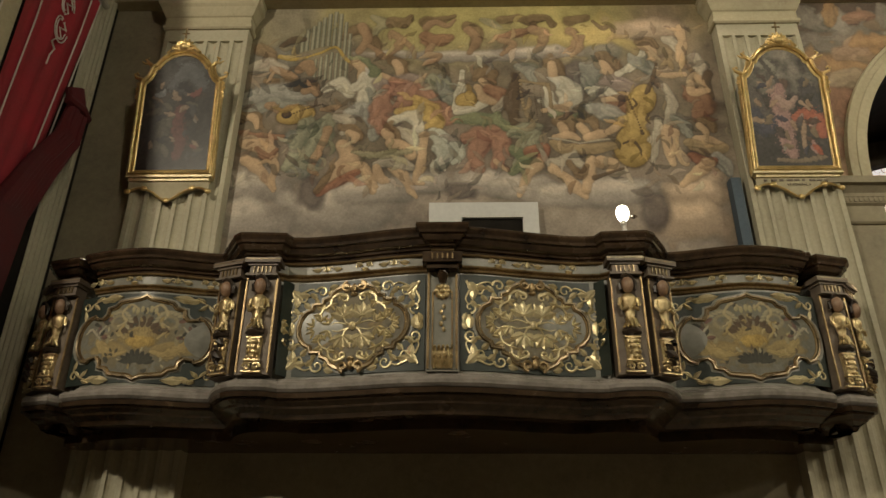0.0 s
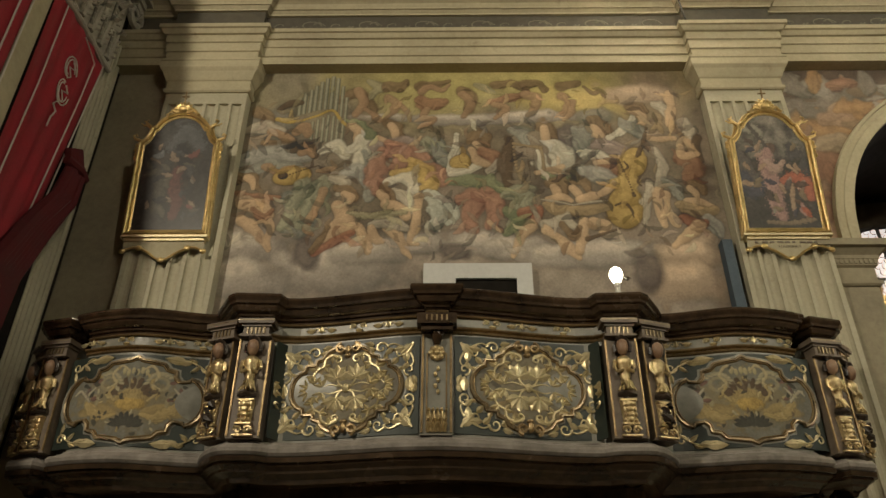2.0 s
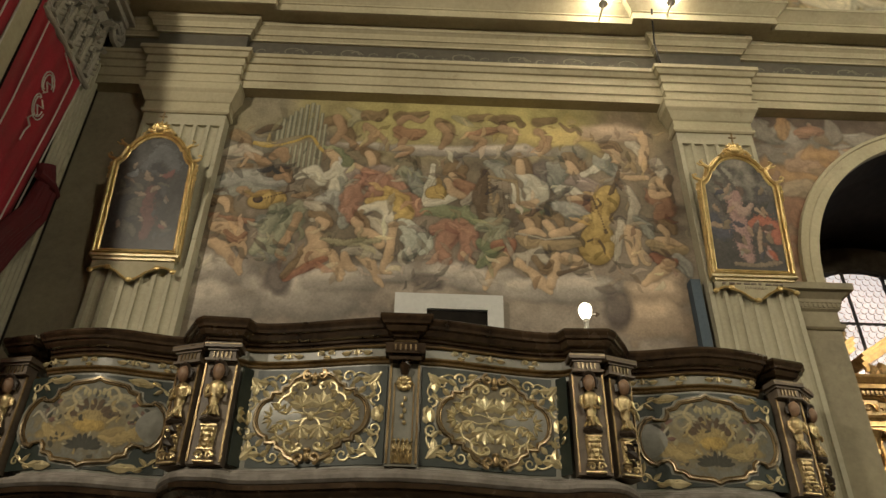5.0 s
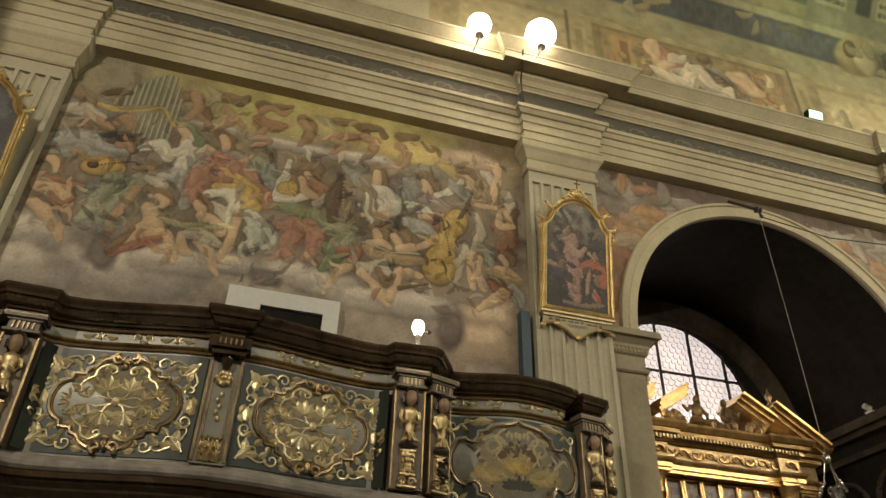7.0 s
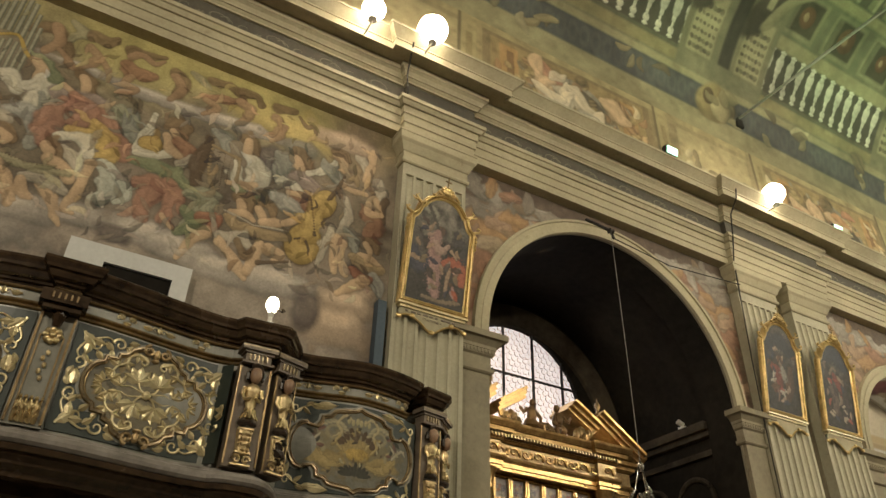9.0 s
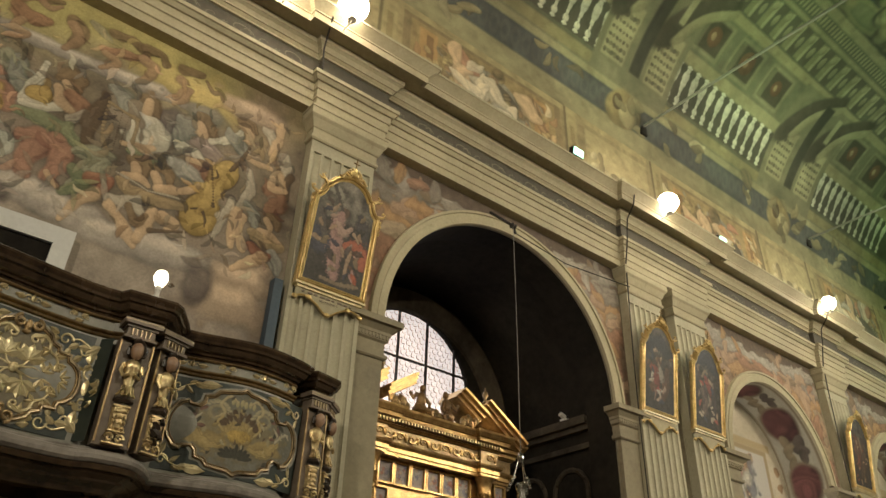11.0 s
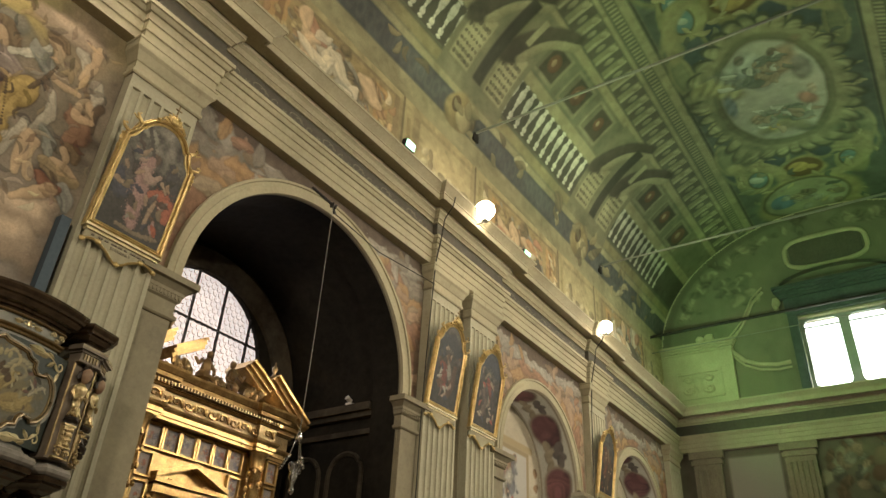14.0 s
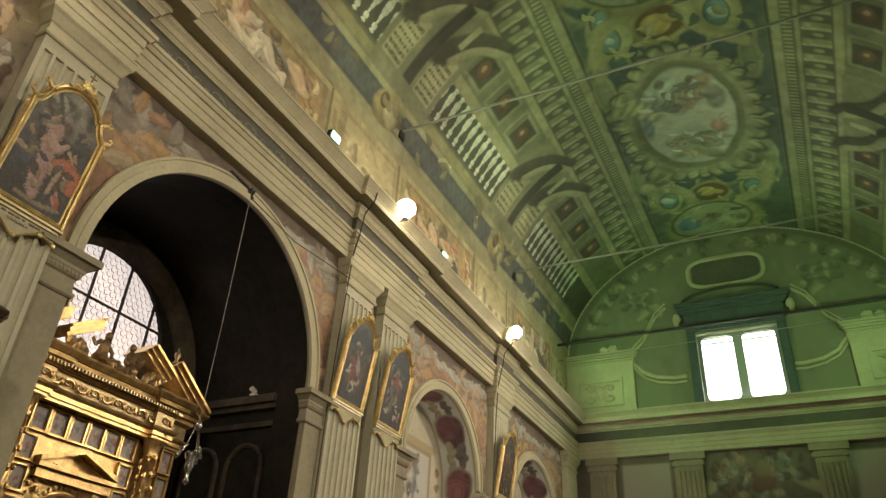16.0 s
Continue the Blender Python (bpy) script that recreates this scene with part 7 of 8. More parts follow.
framed_painting(-2.90, 5.47, 0.375, 5, 1.0, (0.06, 0.06, 0.06), "dim glossy oil painting in a shaped gilt frame with shell crest")
framed_painting(3.31, 5.47, 0.375, 6, 1.0, (0.24, 0.22, 0.19), "oil painting in red and blue with shaped gilt frame")
framed_painting(9.03, 5.45, 0.36, 8, 1.0, label="dark oil painting in a shaped gilt frame beside the arch")
framed_painting(10.28, 5.45, 0.36, 9, 1.0, label="dark oil painting with red accents in a shaped gilt frame")
framed_painting(15.40, 5.45, 0.36, 11, 1.0, label="oil painting in a gilt frame on a far pilaster")

# ---------------------------------------------------------------- side bays with light painted niches
for n, (c, r, zs, _) in enumerate(ARCHES[1:]):
    bay = structure(thing("niche", "", ""), "shallow arched niche with bright grotesque wall painting", "niche")
    cv = Canvas(2 * r + 0.4, 7.2, 200, 360, (0.50, 0.46, 0.37), 80 + n)
    cv.mottle(0.12)
    w = 2 * r + 0.4
    cv.rect(w / 2 - 1.05, w / 2 + 1.05, 4.0, 6.05, (0.34, 0.27, 0.17), 0.03)
    cv.rect(w / 2 - 0.95, w / 2 + 0.95, 4.1, 5.95, (0.50, 0.49, 0.48), 0.03)
    cv.rect(w / 2 - 1.2, w / 2 + 1.2, 6.05, 6.2, (0.42, 0.34, 0.21), 0.03)
    crowd(cv, w / 2 - 0.7, w / 2 + 0.7, 4.4, 5.6, 12, 0.22, 90 + n, (ROSE, (0.42, 0.10, 0.08), WHITE, (0.14, 0.15, 0.18), SKIN, WHITE), 1.2)
    cv.blob(w / 2, 3.75, 0.3, 0.18, (0.42, 0.28, 0.10), 0, 0.2)
    for k in range(14):
        cv.blob(w / 2 + 1.35 * (-1) ** k, 3.8 + 0.16 * k, 0.10, 0.08, (0.30, 0.2, 0.12), 40 * k, 0.4)
    cv.sheet("back_painting", lambda u, v: (c - w / 2 + u, 7.20, v), FRESCO, bay, "pale wall painting with a red and white scene")
    # soffit and jambs, painted with dark red medallions
    L = math.pi * r + 2 * 3.0
    cs = Canvas(L, 0.84, 420, 50, (0.40, 0.38, 0.31), 84 + n)
    cs.mottle(0.12)
    cs.rect(0, L, 0.0, 0.05, (0.24, 0.2, 0.13), 0.02)
    cs.rect(0, L, 0.79, 0.84, (0.24, 0.2, 0.13), 0.02)
    for k in range(17):
        d = 3.0 + math.pi * r * (k - 4) / 8 - 0.10
        if k % 2 == 0:
            cs.blob(d, 0.42, 0.44, 0.34, (0.20, 0.16, 0.11), 0, 0.10)
            cs.blob(d, 0.42, 0.38, 0.29, (0.125, 0.05, 0.048), 0, 0.15, 0.12, 0.4)
        else:
            for j in range(7):
                cs.blob(d - 0.2 + 0.07 * j, 0.42 + 0.13 * (-1) ** j, 0.13, 0.08, (0.10, 0.085, 0.07) if j % 2 else (0.24, 0.20, 0.13), 35 * j, 0.4)
    def soffit(u, v):
        a = np.clip((u - 3.0) / r, 0, math.pi)
        z = zs + (r - 0.003) * np.sin(a) - np.clip(3.0 - u, 0, 9) - np.clip(u - 3.0 - math.pi * r, 0, 9)
        return c - (r - 0.003) * np.cos(a), YW + v, z
    cs.sheet("soffit_painting", soffit, FRESCO, bay, "arch soffit painted with dark red medallions")
    part("back_wall", box(bmesh.new(), c - w / 2 - 0.3, c + w / 2 + 0.3, 7.204, 7.5, 0.0, 8.2), PLASTER, bay)
    part("side_fill", box(bmesh.new(), c - r - 0.5, c - r - 0.01, YW + 0.5, 7.204, 0.0, 8.2), PLASTER, bay)
    part("side_fill", box(bmesh.new(), c + r + 0.01, c + r + 0.5, YW + 0.5, 7.204, 0.0, 8.2), PLASTER, bay)
    part("top_fill", box(bmesh.new(), c - r - 0.01, c + r + 0.01, YW + 0.5, 7.204, zs + r + 0.01, 8.2), PLASTER, bay)
    # lamp added out of sight behind the jamb to brighten the niche painting
    lamp("niche_fill", "AREA", look((c - r + 0.05, 6.9, 3.5), (c + 0.6, 7.15, 5.2)), 70, (1.0, 0.95, 0.88), 0.5, 1.6)

# ---------------------------------------------------------------- the chapel: window, gilt altarpiece, hanging lamp
window = structure(thing("window_1", "", ""), "round-headed leaded window of small round panes behind iron bars", "window")
for x in (5.40, 5.98, 6.55, 7.13):
    h = math.sqrt(LCR ** 2 - (x - LCX) ** 2)
    part("vertical_bar", box(bmesh.new(), x - 0.016, x + 0.016, 8.70, 8.735, 4.9, LCZ + h), IRON, window, "dark iron bar")
for z in (5.45, 6.27):
    h = LCR if z < LCZ else math.sqrt(LCR ** 2 - (z - LCZ) ** 2)
    part("cross_bar", box(bmesh.new(), LCX - h, LCX + h, 8.69, 8.70, z - 0.02, z + 0.02), IRON, window)
pane_mesh = None
for i in range(24):
    for j in range(22):
        x, z = 4.98 + i * 0.107 + (j % 2) * 0.0535, 5.2 + j * 0.093
        if z > LCZ and math.hypot(x - LCX, z - LCZ) > LCR - 0.03 or abs(x - LCX) > LCR - 0.03 or x < 5.2:
            continue
        if pane_mesh is None:
            o = part("pane", lathe(bmesh.new(), [(0.046, 0), (0.047, 0.004), (0.03, 0.008), (0.012, 0.012), (0.006, 0.010)], None, 8), BOTTLE_GLASS, window)
            pane_mesh = o.data
        else:
            o = new("pane", pane_mesh)
            o.parent = window
        o.matrix_basis = pose(x, 8.76, z, 90, 0, 0)
        o.visible_shadow = False
lead = bmesh.new()
for i in range(24):
    for j in range(22):
        x, z = 4.98 + i * 0.107 + (j % 2) * 0.0535, 5.2 + j * 0.093
        if (z > LCZ and math.hypot(x - LCX, z - LCZ) > LCR + 0.03) or abs(x - LCX) > LCR + 0.03:
            continue
        ring = [Vector((x + 0.0515 * math.cos(math.pi / 4 * k + 0.39), 8.76, z + 0.0515 * math.sin(math.pi / 4 * k + 0.39))) for k in range(8)]
        inner = [Vector((x + 0.042 * math.cos(math.pi / 4 * k + 0.39), 8.753, z + 0.042 * math.sin(math.pi / 4 * k + 0.39))) for k in range(8)]
        a, b = [lead.verts.new(v) for v in ring], [lead.verts.new(v) for v in inner]
        for k in range(8):
            lead.faces.new((a[k], a[(k + 1) % 8], b[(k + 1) % 8], b[k]))
tagged(part("lead_came", lead, IRON, window), "lead cames between round panes", kind="stuff")
structure(part("backdrop_sky", box(bmesh.new(), 4.4, 8.2, 8.88, 8.92, 4.0, 7.8), DAY_SOFT), "hazy bright sky outside the chapel window", "sky")
structure(part("backdrop_sky", box(bmesh.new(), NX1 + 0.9, NX1 + 0.95, -1.0, 3.4, 8.2, 12.6), DAY), "bright white sky outside the end window", "sky")

AX, AY = 5.96, 7.55               # altarpiece: its axis and front
altar = thing("altarpiece", "gilt carved altarpiece with painted panels and broken pediment", "altar")
APATH = [(AX - 1.55, 8.66), (AX - 1.55, AY + 0.25), (AX - 1.12, AY + 0.25), (AX - 1.12, AY + 0.05), (AX - 0.80, AY + 0.05), (AX - 0.80, AY + 0.12), (AX + 0.80, AY + 0.12), (AX + 0.80, AY + 0.05),
         (AX + 1.12, AY + 0.05), (AX + 1.12, AY + 0.25), (AX + 1.55, AY + 0.25), (AX + 1.55, 8.66)]
part("cornice", sweep(bmesh.new(), APATH, [(-0.3, 4.72), (0.02, 4.72), (0.04, 4.745), (0.06, 4.75), (0.06, 4.80), (0.12, 4.81), (0.13, 4.86), (0.15, 4.865), (0.19, 4.92), (0.20, 4.95), (-0.3, 4.97)]), GILT, altar, "gilt projecting cornice")
first = part("dentil", box(bmesh.new(), -0.013, 0.013, 0.0, 0.14, 0.0, 0.04), GILT_OLD, altar)
for k in range(44):
    o = first if k == 0 else new("dentil", first.data)
    o.parent = altar
    o.matrix_basis = pose(AX - 1.09 + 2.18 * k / 43, AY - 0.04, 4.755)
part("frieze", sweep(bmesh.new(), APATH, [(-0.3, 4.52), (0.0, 4.52), (0.0, 4.719), (-0.3, 4.719)]), GILT_OLD, altar)
for k in range(11):
    bm = bmesh.new()
    x = AX - 0.95 + 0.19 * k
    y = AY + (0.02 if abs(x - AX) > 0.8 else 0.09)
    pts = [(x + 0.075 * (1 - j / 15) * math.cos(0.6 * j), y, 4.615 + (-1) ** k * 0.06 * (1 - j / 15) * math.sin(0.6 * j)) for j in range(12)]
    tube(bm, pts, lambda t: 0.016 * (1 - 0.4 * t), 5)
    lump(bm, (x + 0.095, y, 4.615), (0.03, 0.025, 0.05), k, 0.4)
    part("frieze_scroll", bm, GILT, altar, "gilt carved scroll", True)
part("architrave", sweep(bmesh.new(), APATH, [(-0.3, 4.36), (0.0, 4.36), (0.0, 4.40), (0.02, 4.405), (0.02, 4.46), (0.05, 4.49), (0.06, 4.519), (-0.3, 4.519)]), GILT, altar)
bm = bmesh.new()
box(bm, AX - 1.5, AX + 1.5, AY + 0.30, 8.60, 0.0, 4.36)
part("body", bm, GILT, altar, "gilt back board")
for s in (-1, 1):
    for a, b, w in (((0.43, 5.53), (0.88, 5.25), 0.12), ((0.92, 5.47), (1.65, 4.97), 0.12)):
        d = Vector((s * (b[0] - a[0]), 0, b[1] - a[1])).normalized()
        up = Vector((-d.z * s, 0, d.x * s)) if s > 0 else Vector((d.z, 0, -d.x))
        up = up if up.z > 0 else -up
        p0, p1 = Vector((AX + s * a[0], 0, a[1])), Vector((AX + s * b[0], 0, b[1]))
        bm = bmesh.new()
        for t0, t1, y0 in ((-0.14, -0.09, AY + 0.06), (-0.09, -0.04, AY + 0.0), (-0.04, 0.0, AY - 0.06)):
            vs = []
            for y in (y0, AY + 0.5):
                vs.append([bm.verts.new(q + up * t + Vector((0, y, 0))) for q, t in ((p0, t0), (p1, t0), (p1, t1), (p0, t1))])
            f, g = vs
            bm.faces.new(f)
            bm.faces.new(g[::-1])
            for k in range(4):
                bm.faces.new((f[k], f[(k + 1) % 4], g[(k + 1) % 4], g[k]))
        part("pediment_half" if a[0] > 0.9 else "pediment_inner", bm, GILT, altar, "gilt raking cornice of the broken pediment")
    bm = bmesh.new()
    lathe(bm, [(0.05, 0), (0.06, 0.03), (0.03, 0.06), (0.02, 0.1), (0.045, 0.15), (0.035, 0.19), (0.012, 0.22), (0.008, 0.27)], Matrix.Translation((AX + s * 0.93, AY + 0.1, 5.42)), 10)
    part("finial", bm, GILT_OLD, altar, "", True)
    bm = bmesh.new()                                           # carved column with vines
    x = AX + s * 0.96
    lathe(bm, [(0.13, 0), (0.13, 0.08), (0.10, 0.1), (0.12, 0.16), (0.09, 0.2), (0.10, 0.9), (0.085, 2.2), (0.075, 2.85), (0.10, 2.88), (0.09, 2.92), (0.12, 3.05), (0.15, 3.10)], Matrix.Translation((x, AY + 0.16, 1.26)), 14)
    for k in range(90):
        a, z = 0.9 * k, 1.55 + 0.029 * k
        if math.sin(a) < 0.5:
            lump(bm, (x + 0.095 * math.cos(a), AY + 0.16 + 0.095 * math.sin(a), z), (0.035, 0.03, 0.04), k, 0.4, 4, 6)
    part("column", bm, GILT, altar, "gilt column wound with carved vines", True)
    part("column_pedestal", bevelled(box(bmesh.new(), x - 0.17, x + 0.17, AY - 0.0, AY + 0.32, 0.0, 1.26), 0.01), GILT_OLD, altar)


def altar_panel(x, z, w, h, seed):
    """A small dark painted panel in a gilt frame on the altarpiece."""
    cv = Canvas(w, h, 30, 40, (0.30, 0.265, 0.27), seed)
    crowd(cv, w * 0.2, w * 0.8, h * 0.15, h * 0.8, 4, w * 0.22, seed, ((0.30, 0.12, 0.09), (0.16, 0.16, 0.22), (0.42, 0.32, 0.24), (0.34, 0.32, 0.32)), 1.0)
    f = part("panel_frame", frame_bars(x, z, w, h), GILT, altar)
    cv.sheet("panel", lambda u, v: (x - w / 2 + u, AY + 0.285, z + v), OILPAINT, f, "small painted panel in blue and red")


def frame_bars(x, z, w, h, t=0.028):
    bm = bmesh.new()
    for x0, x1, z0, z1 in ((x - w / 2 - t, x - w / 2, z - t, z + h + t), (x + w / 2, x + w / 2 + t, z - t, z + h + t), (x - w / 2, x + w / 2, z - t, z), (x - w / 2, x + w / 2, z + h, z + h + t)):
        box(bm, x0, x1, AY + 0.245, AY + 0.30, z0, z1)
    return bm


for k in range(6):
    altar_panel(AX - 0.66 + 0.264 * k, 4.06, 0.20, 0.26, 100 + k)
for k in range(5):
    for s in (-1, 1):
        altar_panel(AX + s * 0.70, 3.72 - 0.34 * k, 0.17, 0.25, 110 + k + s)
        altar_panel(AX + s * 1.33, 4.05 - 0.36 * k, 0.17, 0.27, 130 + k + s)
for k in range(14):                                            # carved scrolls between the panels
    bm = bmesh.new()
    x, z = AX + (0.12 + 0.075 * (k // 2)) * (-1) ** k, 3.62 + 0.05 * ((k // 2) % 3)
    tube(bm, [(x + 0.05 * (1 - j / 14) * math.cos(0.6 * j), AY + 0.27, z + 0.05 * (1 - j / 14) * math.sin(0.6 * j)) for j in range(11)], lambda t: 0.014 * (1 - 0.4 * t), 5)
    lump(bm, (x, AY + 0.275, z - 0.06), (0.03, 0.02, 0.03), k, 0.4, 5, 7)
    part("carved_scroll", bm, GILT, altar, "gilt carved scroll", True)
bm = bmesh.new()                                               # inner pediment and arched niche
for s in (-1, 1):
    vs = [bm.verts.new(p) for p in ((AX, AY + 0.15, 4.0), (AX + s * 0.56, AY + 0.15, 3.78), (AX + s * 0.56, AY + 0.15, 3.72), (AX, AY + 0.15, 3.93))]
    ws = [bm.verts.new((v.co.x, AY + 0.3, v.co.z)) for v in vs]
    bm.faces.new(vs)
    for k in range(4):
        bm.faces.new((vs[k], vs[(k + 1) % 4], ws[(k + 1) % 4], ws[k]))
box(bm, AX - 0.56, AX + 0.56, AY + 0.15, AY + 0.3, 3.66, 3.715)
box(bm, AX - 0.54, AX + 0.54, AY + 0.2, AY + 0.3, 3.55, 3.655)
part("inner_pediment", bm, GILT, altar)
bm = bmesh.new()
pts = [(AX + 0.34 * math.cos(math.pi * k / 20), AY + 0.26, 3.10 + 0.34 * math.sin(math.pi * k / 20)) for k in range(21)]
tube(bm, [(AX + 0.34, AY + 0.26, 1.9)] + pts + [(AX - 0.34, AY + 0.26, 1.9)], 0.035, 6)
for k in range(20):
    a = math.pi * k / 19
    lump(bm, (AX + 0.43 * math.cos(a), AY + 0.28, 3.10 + 0.43 * math.sin(a)), (0.035, 0.03, 0.035), k, 0.4, 4, 6)
part("niche_arch", bm, GILT, altar, "", True)
part("niche_back", box(bmesh.new(), AX - 0.31, AX + 0.31, AY + 0.29, AY + 0.32, 1.9, 3.36), surface("niche_red", (0.14, 0.03, 0.02), (0.22, 0.06, 0.035), 0.6), altar, "dark red niche lining")
bm = bmesh.new()
for k in range(60):
    s = -1 if k % 2 else 1
    lump(bm, (AX + s * (0.48 + 0.1 * math.sin(k * 1.7)), AY + 0.27, 2.0 + 0.026 * k), (0.05, 0.03, 0.045), k, 0.5, 4, 6)
    lump(bm, (AX + s * (1.12 + 0.05 * math.sin(k * 2.1)), AY + 0.27, 1.6 + 0.045 * k), (0.04, 0.03, 0.05), k, 0.5, 4, 6)
part("carved_foliage", bm, GILT, altar, "gilt carved foliage", True)
part("mensa", bevelled(box(bmesh.new(), AX - 1.2, AX + 1.2, AY - 0.55, AY + 0.0, 0.0, 1.05), 0.01), MARBLED, altar)


def pediment_statue(x, lean, seed):
    """A small seated carved figure on the pediment, as one plain mesh."""
    bm = bmesh.new()
    y = AY + 0.12
    lump(bm, (x, y, 5.06), (0.11, 0.11, 0.10), seed, 0.3, 7, 9)
    lump(bm, (x + lean * 0.02, y, 5.21), (0.075, 0.07, 0.13), seed + 1, 0.25, 7, 9)
    lump(bm, (x + lean * 0.035, y - 0.01, 5.385), (0.045, 0.05, 0.055), seed + 2, 0.1, 7, 9)
    tube(bm, [(x - lean * 0.06, y, 5.28), (x - lean * 0.14, y - 0.04, 5.20), (x - lean * 0.19, y - 0.02, 5.28)], lambda t: 0.032 * (1 - 0.3 * t), 6)
    tube(bm, [(x + lean * 0.06, y, 5.28), (x + lean * 0.13, y - 0.05, 5.17), (x + lean * 0.1, y - 0.09, 5.10)], lambda t: 0.032 * (1 - 0.3 * t), 6)
    tube(bm, [(x + lean * 0.03, y - 0.06, 5.07), (x + lean * 0.11, y - 0.13, 5.02), (x + lean * 0.12, y - 0.12, 4.955)], 0.038, 6)
    return tagged(part("statue", bm, surface("gilded_wood_figure", (0.10, 0.06, 0.03), (0.26, 0.17, 0.075), 0.45, 0.5), None, "", True), "small carved wooden figure seated on the gilt pediment", "statue", "statues on the altarpiece")


pediment_statue(AX - 0.26, 1, 3)
pediment_statue(AX + 0.22, -1, 8)
bm = bmesh.new()
for k in range(9):
    lump(bm, (AX - 0.12 + 0.03 * k, AY + 0.14, 5.02 + 0.05 * math.sin(0.4 * k) + 0.03 * (k % 2)), (0.05, 0.05, 0.06), k, 0.5, 5, 7)
for k in range(6):
    lump(bm, (AX + 0.50 + 0.05 * k, AY + 0.10, 5.06 + 0.04 * (k % 3)), (0.055, 0.05, 0.07), k + 20, 0.5, 5, 7)
    lump(bm, (AX - 0.50 - 0.05 * k, AY + 0.10, 5.06 + 0.04 * (k % 3)), (0.055, 0.05, 0.07), k + 30, 0.5, 5, 7)
tagged(part("pediment_carving", bm, GILT_OLD, altar, "", True), "dark gilt carved clouds and scrolls", kind="stuff")
lamp("altar_light", "SPOT", look((7.98, 7.25, 5.60), (5.9, 7.6, 4.2)), 80, (1.0, 0.72, 0.40), 0.06, 95)
# extra spot without a fixture, added to fill the altarpiece from the left
lamp("altar_light", "SPOT", look((4.35, 6.95, 5.05), (6.2, 7.6, 4.3)), 30, (1.0, 0.72, 0.40), 0.06, 110)
fix = thing("spotlight", "small white spotlight on a chapel ledge", "lamp")
bm = bmesh.new()
tube(bm, [(8.22, 7.30, 5.46), (8.13, 7.31, 5.50)], 0.04, 10)
part("housing", bm, CERAMIC, fix)
bm = bmesh.new()
box(bm, 8.17, 8.26, 7.25, 7.36, 5.40, 5.43)
part("foot", bm, CERAMIC, fix)

# lamp on a long chain under the arch
hang = thing("sanctuary_lamp", "silver hanging lamp with ornaments on a long chain under the arch", "lamp")
part("chain", tube(bmesh.new(), [(6.04, 6.08, 7.42), (6.06, 6.08, 5.6), (6.06, 6.08, 4.2)], 0.005, 5), RODPALE, hang)
M0 = Matrix.Translation((6.06, 6.08, 0))
part("canopy", lathe(bmesh.new(), [(0.01, 4.22), (0.035, 4.19), (0.045, 4.15), (0.03, 4.12), (0.02, 4.10)], M0, 12), SILVER, hang, "", True)
for k in range(3):
    a = 2.094 * k + 0.4
    part("lamp_chain", tube(bmesh.new(), [(6.06 + 0.03 * math.cos(a), 6.08 + 0.03 * math.sin(a), 4.13), (6.06 + 0.10 * math.cos(a), 6.08 + 0.10 * math.sin(a), 3.86)], 0.007, 5), SILVER, hang)
    bm = bmesh.new()
    for j in range(5):
        lump(bm, (6.06 + (0.10 + 0.015 * j) * math.cos(a), 6.08 + (0.10 + 0.015 * j) * math.sin(a), 3.90 - 0.03 * j), (0.024, 0.024, 0.02), j, 0.4)
    part("winged_ornament", bm, SILVER, hang, "", True)
part("bowl", lathe(bmesh.new(), [(0.06, 3.86), (0.075, 3.84), (0.07, 3.80), (0.045, 3.74), (0.055, 3.70), (0.03, 3.64), (0.02, 3.58), (0.035, 3.54), (0.012, 3.50)], M0, 16), SILVER, hang, "", True)
arm = thing("lamp_bracket", "dark iron pulley bracket over the arch", "bracket")
part("arm", tube(bmesh.new(), [(5.80, 6.30, 7.70), (6.02, 6.08, 7.46), (6.20, 6.20, 7.46)], 0.022, 6), IRON, arm)
part("pulley", lathe(bmesh.new(), [(0.02, -0.03), (0.045, -0.03), (0.03, 0), (0.045, 0.03), (0.02, 0.03)], pose(6.04, 6.08, 7.45, 0, 90, 0), 10), IRON, arm)

# ---------------------------------------------------------------- lamps, cables and rods
def globe_lamp(x, y, z, r=0.14):
    g = thing("globe_lamp", "lit white globe lamp standing on the cornice", "lamp", "globe lamps on the cornice")
    part("globe", lathe(bmesh.new(), [(0.03, -r), (r * 0.6, -r * 0.8), (r * 0.95, -r * 0.3), (r, 0), (r * 0.9, r * 0.45), (r * 0.55, r * 0.83), (0.02, r)], Matrix.Translation((x, y, z)), 18), BULB, g, "glowing globe", True)
    part("arm", tube(bmesh.new(), [(x, y, z - r - 0.04), (x, y + 0.03, z - r - 0.07), (x, 5.80, z - r - 0.06)], 0.012, 6), CERAMIC, g)
    part("socket", lathe(bmesh.new(), [(0.06, -r - 0.05), (0.06, -r - 0.03), (0.035, -r - 0.02), (0.035, -r + 0.02)], Matrix.Translation((x, y, z)), 10), CERAMIC, g)
    return g


for x, z, r, _ in GLOBES:
    globe_lamp(x, 5.56, z, r)


